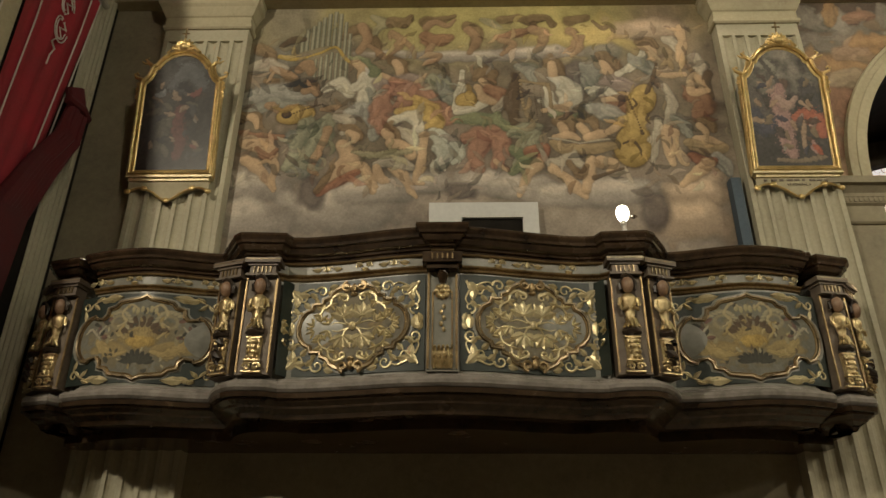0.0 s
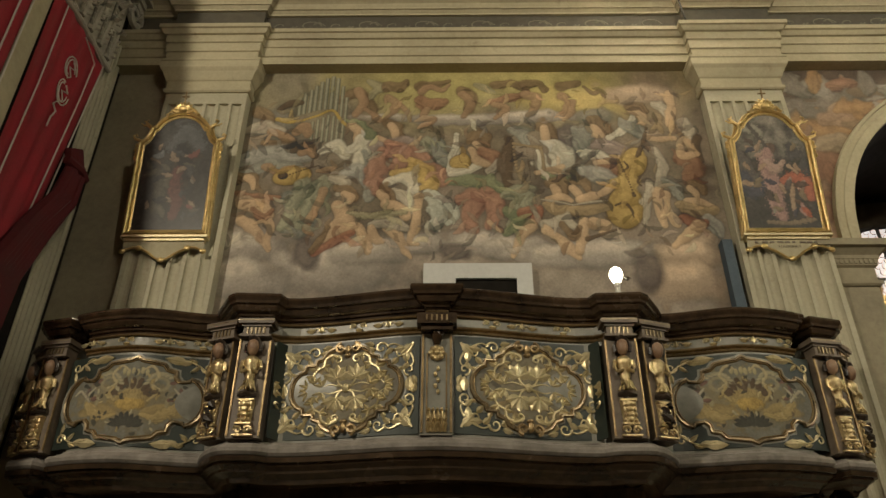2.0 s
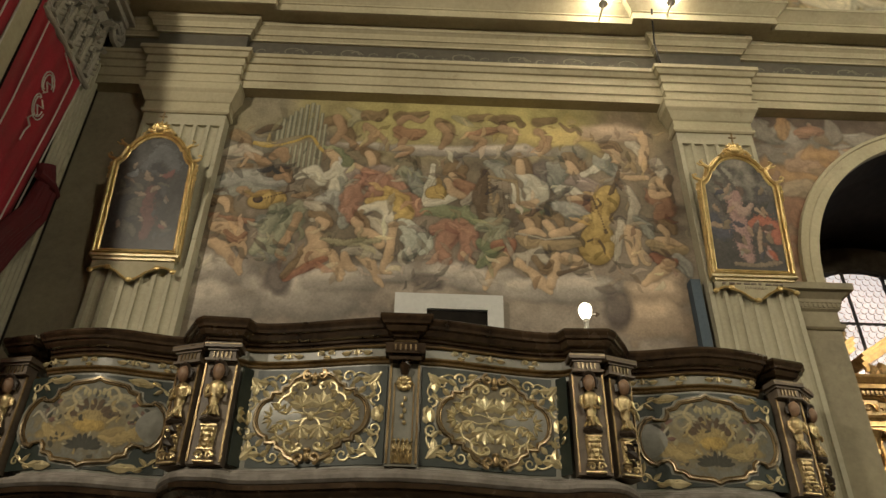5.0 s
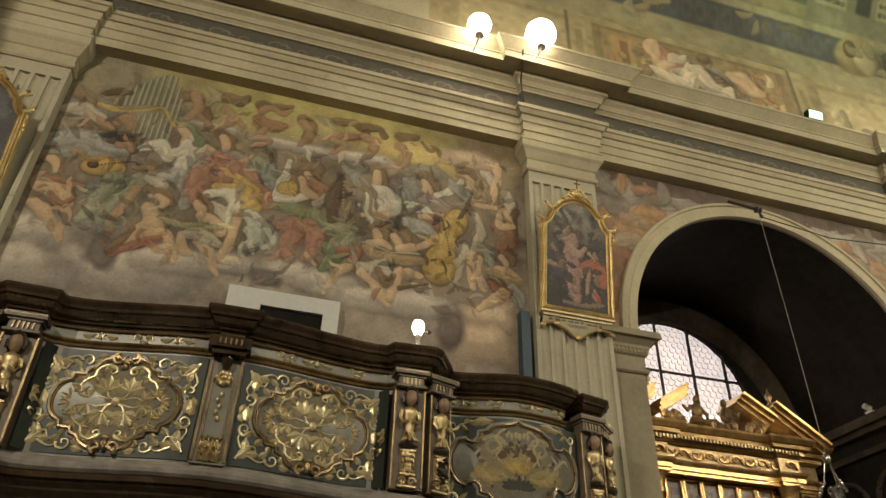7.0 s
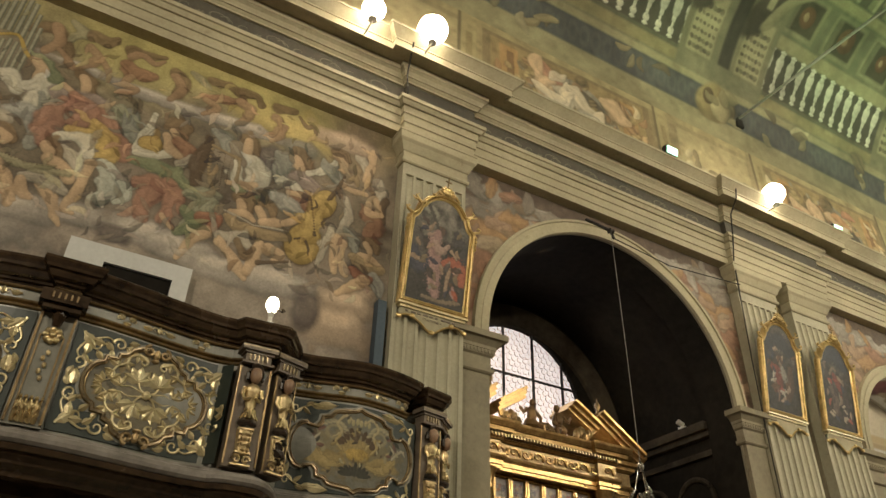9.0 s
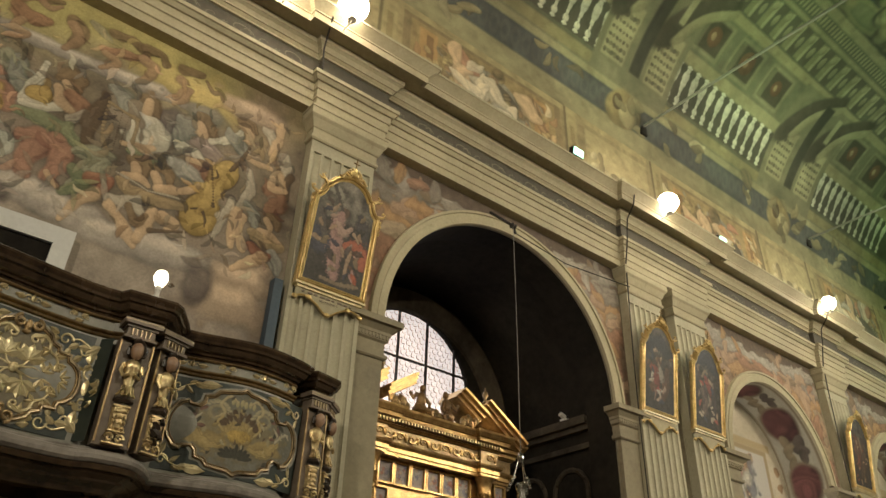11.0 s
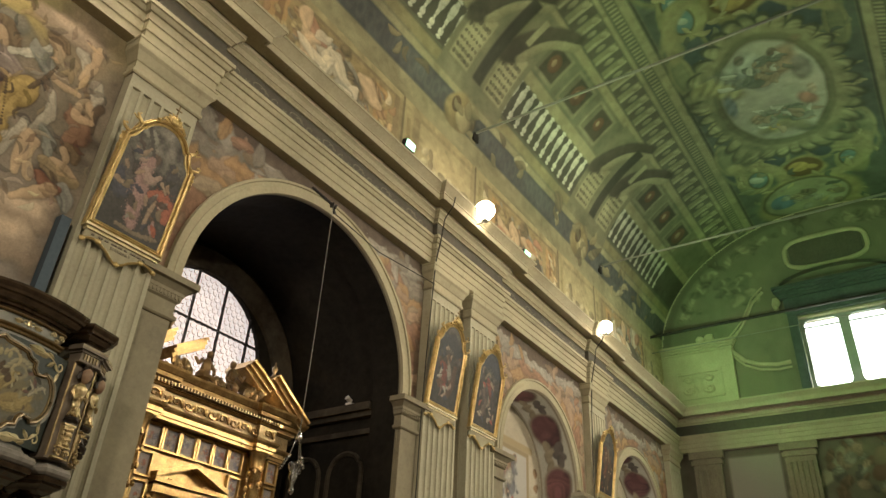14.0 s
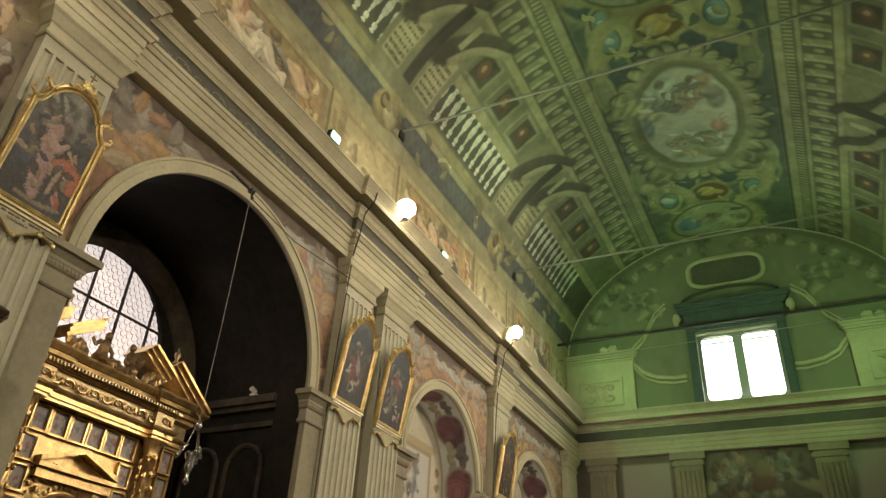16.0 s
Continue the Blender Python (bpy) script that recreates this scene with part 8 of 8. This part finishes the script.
def floodlight(x):
    f = thing("floodlight", "lit floodlight with greenish glass tilted on the cornice", "lamp", "floodlights on the cornice")
    m = Matrix.Translation((x, 5.90, 9.42)) @ Matrix.Rotation(radians(12), 4, "X")
    part("housing", bevelled(box(bmesh.new(), -0.13, 0.13, 0.0, 0.10, -0.08, 0.08, m), 0.015), IRON, f)
    part("glass", box(bmesh.new(), -0.11, 0.11, -0.012, -0.002, -0.06, 0.06, m), FLOOD, f, "glowing glass")
    part("yoke", tube(bmesh.new(), [m @ Vector((-0.14, 0.05, 0)), (x - 0.14, 5.95, 9.10), (x + 0.14, 5.95, 9.10), m @ Vector((0.14, 0.05, 0))], 0.012, 5), IRON, f)
    return f


for x in (7.40, 11.50):
    floodlight(x)


def tie_rod(x):
    r = thing("tie_rod", "iron tie rod spanning the nave below the vault", "rod", "tie rods of the vault")
    part("bar", tube(bmesh.new(), [(x, 6.50, 11.84), (x, 1.3, 11.82), (x, NY0 - 0.02, 11.84)], 0.028, 8), RODPALE, r)
    part("anchor", bevelled(box(bmesh.new(), x - 0.10, x + 0.10, 6.34, 6.40, 11.62, 12.06), 0.01), IRON, r)
    return r


for x in (10.1, 16.62):
    tie_rod(x)
far_rod = thing("tie_rod", "iron tie rod in front of the end window, shade in its colour", "rod", "tie rods of the vault")
# dark_iron against the pale rods puts this bar's shade into its colour
part("bar", tube(bmesh.new(), [(20.6, 6.44, 11.29), (20.6, NY0 + 0.01, 11.295)], 0.045, 8), IRON, far_rod)
tagged(part("cable", tube(bmesh.new(), [(20.6, 6.44, 10.75), (20.6, 1.3, 10.81), (20.6, NY0 + 0.01, 10.93)], 0.014, 5), RODPALE), "pale thin cable strung before the end window", "cable", "cables on the wall")


def cable(points, r=0.012, label="dark electric cable fixed to the wall"):
    return tagged(part("cable", tube(bmesh.new(), points, r, 5), IRON), label, "cable", "cables on the wall")


for x in (8.50, 14.85):
    cable([(x - 0.05, 5.66, 8.93), (x + 0.0, 5.73, 8.80), (x + 0.04, 5.92, 8.62), (x + 0.05, 5.97, 8.32), (x + 0.09, 6.02, 8.2), (x + 0.10, 6.10, 7.85), (x + 0.12, 6.14, 7.3)])
    cable([(x + 0.12, 6.14, 7.3), (x + 0.10, 6.17, 6.2), (x + 0.08, 6.18, 5.2), (x + 0.07, 6.18, 3.0)], 0.010, "pale cable running down a pilaster")
cable([(2.64, 5.70, 8.93), (2.66, 5.80, 8.8), (2.70, 5.96, 8.6), (2.74, 5.99, 8.33), (2.78, 6.05, 8.2)])
cable([(6.20, 6.20, 7.46), (7.3, 6.25, 7.40), (8.62, 6.10, 7.42)], 0.008, "thin cable from the pulley to the pilaster")

# small things on and behind the gallery
stand = thing("bulb_lamp", "lit bare bulb on a small stand on the gallery cornice", "lamp")
BX, BY = 1.305, 5.12
part("bulb", lathe(bmesh.new(), [(0.02, 4.325), (0.035, 4.35), (0.052, 4.39), (0.053, 4.42), (0.04, 4.455), (0.01, 4.475)], Matrix.Translation((BX, BY, 0)), 16), BULB_SMALL, stand, "glowing bulb", True)
part("stem", lathe(bmesh.new(), [(0.05, 4.215), (0.05, 4.23), (0.02, 4.24), (0.018, 4.29), (0.024, 4.30), (0.024, 4.335)], Matrix.Translation((BX, BY, 0)), 12), CERAMIC, stand)
part("reflector", lathe(bmesh.new(), [(0.012, 4.36), (0.03, 4.375), (0.012, 4.39)], Matrix.Translation((BX + 0.085, BY, 0)), 10), SILVER, stand)
lamp("bulb_light", "POINT", pose(BX, BY - 0.02, 4.43), 9, (1.0, 0.85, 0.6), 0.05)
organ = thing("white_casing", "white painted board casing with dark slot behind the gallery", "casing")
bm = bmesh.new()
box(bm, -0.30, 0.775, 6.25, 6.352, 4.99, 5.157)
box(bm, -0.30, 0.02, 6.25, 6.352, 3.0, 4.99)
box(bm, 0.62, 0.775, 6.25, 6.352, 3.0, 4.99)
part("surround", bm, WHITEBOX, organ)
# near-black board stands for the shade inside the slot
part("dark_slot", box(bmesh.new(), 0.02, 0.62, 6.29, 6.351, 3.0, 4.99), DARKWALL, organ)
tagged(part("blue_pipe", box(bmesh.new(), 2.70, 2.80, 6.24, 6.35, 3.0, 5.42), BLUESTRIP), "blue-grey painted duct beside the pilaster", "duct")

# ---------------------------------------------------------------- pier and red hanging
# the pier's shade is in its wall colour
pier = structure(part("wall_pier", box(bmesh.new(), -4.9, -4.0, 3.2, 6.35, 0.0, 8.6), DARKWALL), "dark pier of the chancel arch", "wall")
pp = structure(thing("pier_pilaster", "", ""), "dark fluted pilaster with carved capital on the pier", "pilaster")
bm = bmesh.new()
for k in range(5):
    y = 5.94 + 0.075 * k
    tube(bm, [(-3.99, y, 0.4), (-3.99, y, 8.1)], 0.026, 6)
part("flutes", bm, FLUTE, pp)
CAPSTONE = surface("grey_carved_stone", (0.24, 0.22, 0.18), (0.46, 0.43, 0.36), 0.8, grain=30, stain=4, wear=(0.14, 0.12, 0.10))
bm = box(bmesh.new(), -4.0, -3.90, 4.86, 5.96, 7.52, 8.55)
tube(bm, [(-3.91, 4.84, 7.52), (-3.91, 5.98, 7.52)], 0.035, 8)
box(bm, -4.0, -3.70, 4.70, 6.14, 8.70, 8.76)
box(bm, -4.0, -3.76, 4.76, 6.08, 8.62, 8.70)
part("capital_bell", bm, CAPSTONE, pp, "grey stone bell and slab of the capital")
for row, (z0, h, n, out) in enumerate(((7.56, 0.42, 5, 0.11), (7.86, 0.48, 4, 0.15))):
    for k in range(n):                                         # acanthus leaves in two rows
        y = 4.99 + 0.21 * k + 0.105 * row
        bm = bmesh.new()
        tube(bm, [(-3.90, y, z0), (-3.88, y, z0 + 0.5 * h), (-3.86, y, z0 + 0.85 * h), (-3.90 + out, y, z0 + h), (-3.88 + out, y, z0 + 0.9 * h)], lambda t: 0.05 * (1 - 0.35 * t), 6)
        for j in range(4):
            for sy in (-1, 1):
                tube(bm, [(-3.885, y, z0 + h * (0.1 + 0.2 * j)), (-3.865, y + sy * 0.05, z0 + h * (0.2 + 0.2 * j)), (-3.84, y + sy * 0.085, z0 + h * (0.22 + 0.2 * j))], lambda t: 0.026 * (1 - 0.5 * t), 5)
        part("acanthus_leaf", bm, CAPSTONE, pp, "", True)
for yc, fl in ((4.86, 1), (6.02, -1)):
    bm = bmesh.new()
    tube(bm, [(-3.84, yc + fl * 0.17 * (1 - k / 24) * math.cos(0.5 * k + 1.2), 8.47 + 0.17 * (1 - k / 24) * math.sin(0.5 * k + 1.2)) for k in range(21)], lambda t: 0.055 * (1 - 0.5 * t), 6)
    part("volute", bm, CAPSTONE, pp, "", True)
bm = bmesh.new()
for k in range(5):
    lump(bm, (-3.84, 5.44 + 0.06 * (k - 2), 8.58 + 0.05 * (1 - abs(k - 2))), (0.06, 0.05, 0.07), k, 0.3)
part("capital_flower", bm, CAPSTONE, pp, "", True)
part("cream_band", box(bmesh.new(), -4.0, -3.93, 4.58, 4.80, 0.4, 8.1), STUCCO, pp, "cream painted band beside the hanging")
hanging = thing("red_hanging", "dark red velvet hanging with white braid and embroidered scrolls", "hanging")


def hanging_edge(z):
    """Free edge of the hanging at a height."""
    return 5.84 - 0.11 * (7.46 - z)


bm = bmesh.new()
rows = []
for j in range(31):
    rows.append([])
    for k in range(31):
        t = k / 30
        z = (7.66 - 0.22 * t) * (1 - j / 30) + 3.4 * j / 30
        rows[-1].append(bm.verts.new((-3.915 + 0.012 * math.sin(k * 0.9 + 0.15 * j), 4.805 + (hanging_edge(z) - 4.805) * t, z)))
for p, q in zip(rows, rows[1:]):
    for k in range(30):
        bm.faces.new((p[k], p[k + 1], q[k + 1], q[k]))
part("cloth", bm, VELVET, hanging, "", True)
for name, line in (("braid", [(4.99, 7.45), (4.985, 6.4), (4.94, 5.4), (4.90, 3.6)]), ("braid", [(5.40, 7.44), (hanging_edge(7.33) - 0.15, 7.33)] + [(hanging_edge(z) - 0.13, z) for z in (6.8, 6.2, 5.4, 4.0)]),
                   ("edge_piping", [(4.83, 7.63), (hanging_edge(7.44), 7.44)] + [(hanging_edge(z), z) for z in (6.8, 6.2, 5.4, 3.5)])):
    part(name, tube(bmesh.new(), [(-3.895, y, z) for y, z in line], 0.010, 5, 0.7), LINEN, hanging, "white braid")
for zc, sg in ((6.93, 1), (6.62, -1)):
    bm = bmesh.new()
    for o in (0.0, 0.035):
        pts = [(-3.892, 5.36 + (0.10 - o) * math.cos(0.42 * k) * (1 - 0.02 * k) - 0.004 * k, zc + sg * (0.16 - o) * math.sin(0.42 * k) * (1 - 0.02 * k)) for k in range(13)]
        tube(bm, pts, 0.008, 4)
    tube(bm, [(-3.892, 5.36, zc + 0.1), (-3.892, 5.42, zc + 0.04), (-3.892, 5.32, zc), (-3.892, 5.38, zc - 0.08), (-3.892, 5.33, zc - 0.14)], lambda t: 0.012 * (1 - 0.5 * t), 4)
    part("embroidery", bm, LINEN, hanging, "pale embroidered scroll")
bm = bmesh.new()
tube(bm, [(-3.892, 5.33, 6.50), (-3.892, 5.27, 6.40), (-3.892, 5.34, 6.36), (-3.892, 5.30, 6.26), (-3.892, 5.29, 6.14)], 0.010, 4)
part("embroidery", bm, LINEN, hanging, "pale embroidered scroll")
second = thing("red_hanging", "dark red velvet hanging with pale border beyond the cream band", "hanging")
bm = bmesh.new()
rows = [[bm.verts.new((-3.915 + 0.012 * math.sin(k * 0.9 + 0.15 * j), 3.55 + 1.0 * k / 24, 7.5 - 4.0 * j / 24)) for k in range(25)] for j in range(25)]
for p, q in zip(rows, rows[1:]):
    for k in range(24):
        bm.faces.new((p[k], p[k + 1], q[k + 1], q[k]))
part("cloth", bm, VELVET, second, "", True)
for y in (4.545, 4.40):
    part("braid", tube(bmesh.new(), [(-3.895, y, 7.48), (-3.895, y, 3.52)], 0.011, 5, 0.7), LINEN, second, "white braid")
knot = thing("red_drape", "gathered red drape tied against the pier, shade in its colour", "drape")
# darker copy of the red velvet that carries the drape's shade
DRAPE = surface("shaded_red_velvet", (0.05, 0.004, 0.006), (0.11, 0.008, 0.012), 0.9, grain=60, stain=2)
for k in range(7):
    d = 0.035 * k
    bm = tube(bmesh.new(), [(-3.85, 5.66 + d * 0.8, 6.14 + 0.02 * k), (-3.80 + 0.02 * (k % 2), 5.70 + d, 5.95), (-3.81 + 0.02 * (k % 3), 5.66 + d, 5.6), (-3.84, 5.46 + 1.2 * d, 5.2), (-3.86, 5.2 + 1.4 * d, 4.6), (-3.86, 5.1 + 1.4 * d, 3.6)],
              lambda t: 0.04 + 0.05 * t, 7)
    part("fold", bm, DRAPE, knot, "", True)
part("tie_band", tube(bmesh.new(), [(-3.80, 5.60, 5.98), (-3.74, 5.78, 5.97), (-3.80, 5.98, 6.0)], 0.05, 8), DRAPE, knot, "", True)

# ---------------------------------------------------------------- end wall: window, lunette, carved blocks
def wall_box(bm, y0, y1, z0, z1, out, back=0.0):
    return box(bm, NX1 - out, NX1 - back, y0, y1, z0, z1)


lun = Canvas(10.3, 6.0, 260, 150, (0.18, 0.178, 0.125), 51)
lun.mottle(0.15)
for s in (-1, 1):
    for k in range(16):
        a = radians(20 + 4.2 * k)
        lun.blob(5.15 + s * 4.55 * math.cos(a), 1.95 + 3.45 * math.sin(a), 0.22, 0.14, (0.14, 0.14, 0.095) if k % 2 else (0.28, 0.27, 0.19), 57 * k, 0.7, 0.35, 0.4)
    for k in range(22):
        lun.blob(5.15 + s * (2.2 + 0.12 * (k % 9)), 4.1 - 0.35 * (k // 9) - 0.05 * (k % 5), 0.15, 0.10, (0.14, 0.14, 0.10) if k % 3 else (0.28, 0.27, 0.19), 40 * k, 0.7, 0.35)
    lun.rect(5.15 + s * 2.9 - 0.9, 5.15 + s * 2.9 + 0.9, 0.05, 1.4, (0.19, 0.185, 0.125), 0.05)
lun.ring(5.15, 1.95, 4.95, 3.85, 0.025, (0.12, 0.115, 0.08), 0.8)
structure(lun.sheet("wall_lunette_painting", lambda u, v: (NX1 - 0.004, NY0 + u, 9.08 + v), FRESCO, None, "",
          lambda u, v: (((u - 5.15) / 5.13) ** 2 + (np.maximum(v - 1.92, 0) / 3.98) ** 2 < 1) & ~((u > WY0 - NY0 - 0.02) & (u < WY1 - NY0 + 0.02) & (v > WZ0 - 9.1) & (v < WZ1 - 9.06))),
          "grey-green lunette painted with foliage round the window", "fresco")

win = structure(thing("window_2", "", ""), "tall double window with grey stone surround and bright panes", "window")
bm = bmesh.new()
for y0, y1 in ((WY0 - 0.26, WY0), (WY1, WY1 + 0.26)):
    wall_box(bm, y0, y1, 9.1, 11.52, 0.10)
    wall_box(bm, y0 + 0.05, y1 - 0.05, 9.2, 11.4, 0.13, 0.1)
wall_box(bm, WY0 - 0.26, WY1 + 0.26, 11.52, 11.66, 0.13)
part("surround", bm, TEALSTONE, win, "dark blue-green stone surround")
bm = bmesh.new()
wall_box(bm, WY0 - 0.32, WY1 + 0.32, 11.66, 11.74, 0.16)
wall_box(bm, WY0 - 0.28, WY1 + 0.28, 11.74, 12.08, 0.12)
for k in range(4):
    wall_box(bm, WY0 - 0.36 - 0.05 * k, WY1 + 0.36 + 0.05 * k, 12.08 + 0.085 * k, 12.16 + 0.085 * k, 0.20 + 0.06 * k)
part("window_cornice", bm, TEALSTONE, win, "dark blue-green stone cornice")
for s in (-1, 1):
    bm = bmesh.new()
    yc = 1.19 + s * 1.62
    tube(bm, [(21.45, yc, 12.1), (21.42, yc + s * 0.05, 11.95), (21.45, yc + s * 0.02, 11.75)], lambda t: 0.10 - 0.03 * t, 8)
    lump(bm, (21.46, yc, 11.98), (0.1, 0.12, 0.13), 4)
    part("console", bm, STUCCO, win, "", True)
bm = bmesh.new()
for y0, y1, z0, z1 in ((1.06, 1.32, WZ0, WZ1), (WY0, WY0 + 0.10, WZ0, WZ1), (WY1 - 0.10, WY1, WZ0, WZ1), (WY0, WY1, WZ0, WZ0 + 0.17), (WY0, WY1, WZ1 - 0.06, WZ1), (WY0, WY1, 11.16, 11.19)):
    box(bm, NX1 + 0.16 if z1 - z0 > 1 else NX1 + 0.163, NX1 + 0.23 if z1 - z0 > 1 else NX1 + 0.227, y0, y1, z0, z1)
for y0, y1 in ((0.13, 1.06), (1.32, 2.24)):                # rounded-off corners of the lights
    for yc, sy in ((y0, 1), (y1, -1)):
        for zc, sz in ((WZ0 + 0.17, 1), (WZ1 - 0.06, -1)):
            tri = [[bm.verts.new((x, yc + sy * a, zc + sz * b)) for a, b in ((0, 0), (0.13, 0), (0.04, 0.04), (0, 0.13))] for x in (NX1 + 0.165, NX1 + 0.225)]
            bm.faces.new(tri[0])
            bm.faces.new(tri[1][::-1])
            for k in range(4):
                bm.faces.new((tri[0][k], tri[0][(k + 1) % 4], tri[1][(k + 1) % 4], tri[1][k]))
part("window_frame", bm, surface("grey_window_paint", (0.2, 0.22, 0.2), (0.32, 0.34, 0.31), 0.5), win, "grey painted window frame")
for y0, y1 in ((0.13, 1.06), (1.32, 2.24)):
    for z0, z1 in ((WZ0 + 0.17, 11.16), (11.19, WZ1 - 0.06)):
        o = part("pane", box(bmesh.new(), NX1 + 0.19, NX1 + 0.197, y0, y1, z0, z1), GLASS, win)
        o.visible_shadow = False
part("window_sill", box(bmesh.new(), NX1 - 0.16, NX1 + 0.1, WY0 - 0.3, WY1 + 0.3, 9.1, 9.2), STUCCO, win)

bm = bmesh.new()
rows = []
for k in range(25):
    a = math.pi * k / 24
    rows.append([bm.verts.new((x, 1.19 + 1.45 * math.cos(a), 12.45 + 0.42 * math.sin(a))) for x in (NX1 - 0.004, NX1 - 0.22)])
for p, q in zip(rows, rows[1:]):
    bm.faces.new((p[0], q[0], q[1], p[1]))
part("hood", bm, FRIEZE, win, "dark curved hood over the window cornice")
for yc in (5.45, 3.0, -0.6, -3.05):
    bm = bmesh.new()
    box(bm, 21.40, 21.499, yc - 0.38, yc + 0.38, 0.0, 7.45)
    for k in range(5):
        tube(bm, [(21.395, yc - 0.26 + 0.13 * k, 0.4), (21.395, yc - 0.26 + 0.13 * k, 7.3)], 0.035, 6)
    box(bm, 21.36, 21.499, yc - 0.44, yc + 0.44, 7.45, 7.56)
    box(bm, 21.33, 21.499, yc - 0.48, yc + 0.48, 7.62, 7.82)
    box(bm, 21.38, 21.499, yc - 0.40, yc + 0.40, 7.56, 7.62)
    structure(part("end_pilaster", bm, PLASTER), "fluted pilaster on the end wall", "pilaster")

cart = structure(thing("cartouche_panel", "", ""), "raised oval stucco panel over the window", "panel")
bm = bmesh.new()
pts = []
for k in range(48):
    a = 6.28318 * k / 48
    c, s = math.cos(a), math.sin(a)
    pts.append((21.58, 1.2 + 1.12 * math.copysign(abs(c) ** 0.6, c), 13.5 + 0.50 * math.copysign(abs(s) ** 0.6, s)))
tube(bm, pts + pts[:1], 0.07, 8)
part("frame", bm, STUCCO, cart, "", True)
part("field", box(bmesh.new(), 21.57, 21.592, 0.2, 2.2, 13.1, 13.9), FRIEZE, cart)

for s in (-1, 1):
    Y = lambda y: 1.3 + s * (y - 1.3)  # noqa: E731
    B = lambda bm, a, b, z0, z1, o, k=0.0: wall_box(bm, min(Y(a), Y(b)), max(Y(a), Y(b)), z0, z1, o, k)  # noqa: E731
    blk = structure(thing("corner_block", "", ""), "stucco corner block with moulded ledge and carved relief square", "block")
    part("body", B(bmesh.new(), 4.30, 6.44, 9.09, 11.0, 0.14), STUCCO, blk)
    bm = bmesh.new()
    for k in range(4):
        B(bm, 4.28 - 0.05 * k, 6.44, 10.86 + 0.07 * k, 10.925 + 0.07 * k, 0.17 + 0.05 * k)
    part("ledge", bm, STUCCO, blk)
    bm = bmesh.new()
    for a, b, z0, z1 in ((4.66, 4.76, 9.42, 10.30), (6.0, 6.10, 9.42, 10.30), (4.76, 6.0, 9.42, 9.52), (4.76, 6.0, 10.20, 10.30)):
        B(bm, a, b, z0, z1, 0.19, 0.14)
    part("relief_frame", bm, STUCCO, blk)
    bm = bmesh.new()
    for sx in (-1, 1):
        for sz in (-1, 1):
            c = (Y(5.38 + sx * 0.30), 9.86 + sz * 0.16)
            tube(bm, [(21.44, c[0] + 0.17 * (1 - k / 18) * math.cos(0.55 * k * sx), c[1] + 0.13 * (1 - k / 18) * math.sin(0.55 * k * sz)) for k in range(15)], lambda t: 0.055 * (1 - 0.4 * t), 6)
    lump(bm, (21.42, Y(5.38), 9.86), (0.09, 0.14, 0.24), 5, 0.4)
    part("carved_scrolls", bm, STUCCO, blk, "", True)
    bm = bmesh.new()
    for o, r in ((0.0, 0.06), (0.16, 0.035)):
        tube(bm, [(21.56, Y(4.34), 11.02 - o), (21.56, Y(4.25), 10.72 - o), (21.56, Y(4.0), 10.42 - o), (21.56, Y(3.6), 10.22 - o), (21.56, Y(3.1), 10.14 - o), (21.56, Y(2.75), 10.16 - o)], r, 8)
        tube(bm, [(21.57, Y(4.34), 11.06 + o), (21.57, Y(3.9), 11.5 + o), (21.57, Y(3.5), 12.2 + o), (21.57, Y(3.15), 12.5 + o)], r * 0.8, 8)
    part("scroll_moulding", bm, STUCCO, blk, "", True)
    bm = bmesh.new()
    lump(bm, (21.5, Y(4.9), 11.32), (0.08, 0.16, 0.12), 7, 0.4)
    lump(bm, (21.5, Y(5.2), 11.30), (0.08, 0.14, 0.12), 3, 0.4)
    part("relief_fruit", bm, STUCCO, blk, "", True)

low = Canvas(9.9, 3.2, 240, 80, (0.13, 0.115, 0.085), 55)
low.mottle(0.25)
for s in (-1, 1):
    low.rect(4.95 + s * 2.9 - 0.68, 4.95 + s * 2.9 + 0.68, 1.3, 2.95, (0.36, 0.34, 0.29), 0.04)
    low.rect(4.95 + s * 2.0 - 0.12, 4.95 + s * 2.0 + 0.12, 0, 3.0, (0.22, 0.2, 0.15), 0.04)
    low.stroke(4.95 + s * 1.9, 2.0, 4.95 + s * 0.6, 2.9, 0.14, (0.26, 0.235, 0.17), 1.0, s * 0.15)
crowd(low, 3.9, 6.0, 2.0, 3.0, 14, 0.25, 56, ((0.24, 0.23, 0.2), (0.15, 0.09, 0.06), (0.08, 0.075, 0.07), (0.28, 0.2, 0.15)), 0.9)
low.blob(4.75, 2.6, 0.25, 0.28, (0.22, 0.165, 0.12), 0, 0.3)
low.blob(4.75, 2.2, 0.35, 0.2, (0.16, 0.085, 0.065), 0, 0.4)
structure(low.sheet("wall_end_painting", lambda u, v: (21.50 + 0 * u, -3.65 + u, 4.65 + v), FRESCO), "dark painted end wall with pale panels under the cornice", "fresco")
structure(part("wall_east_lower", box(bmesh.new(), 21.504, NX1 - 0.001, NY0, 6.36, 0.0, 7.83), PLASTER), "lower end wall", "wall")
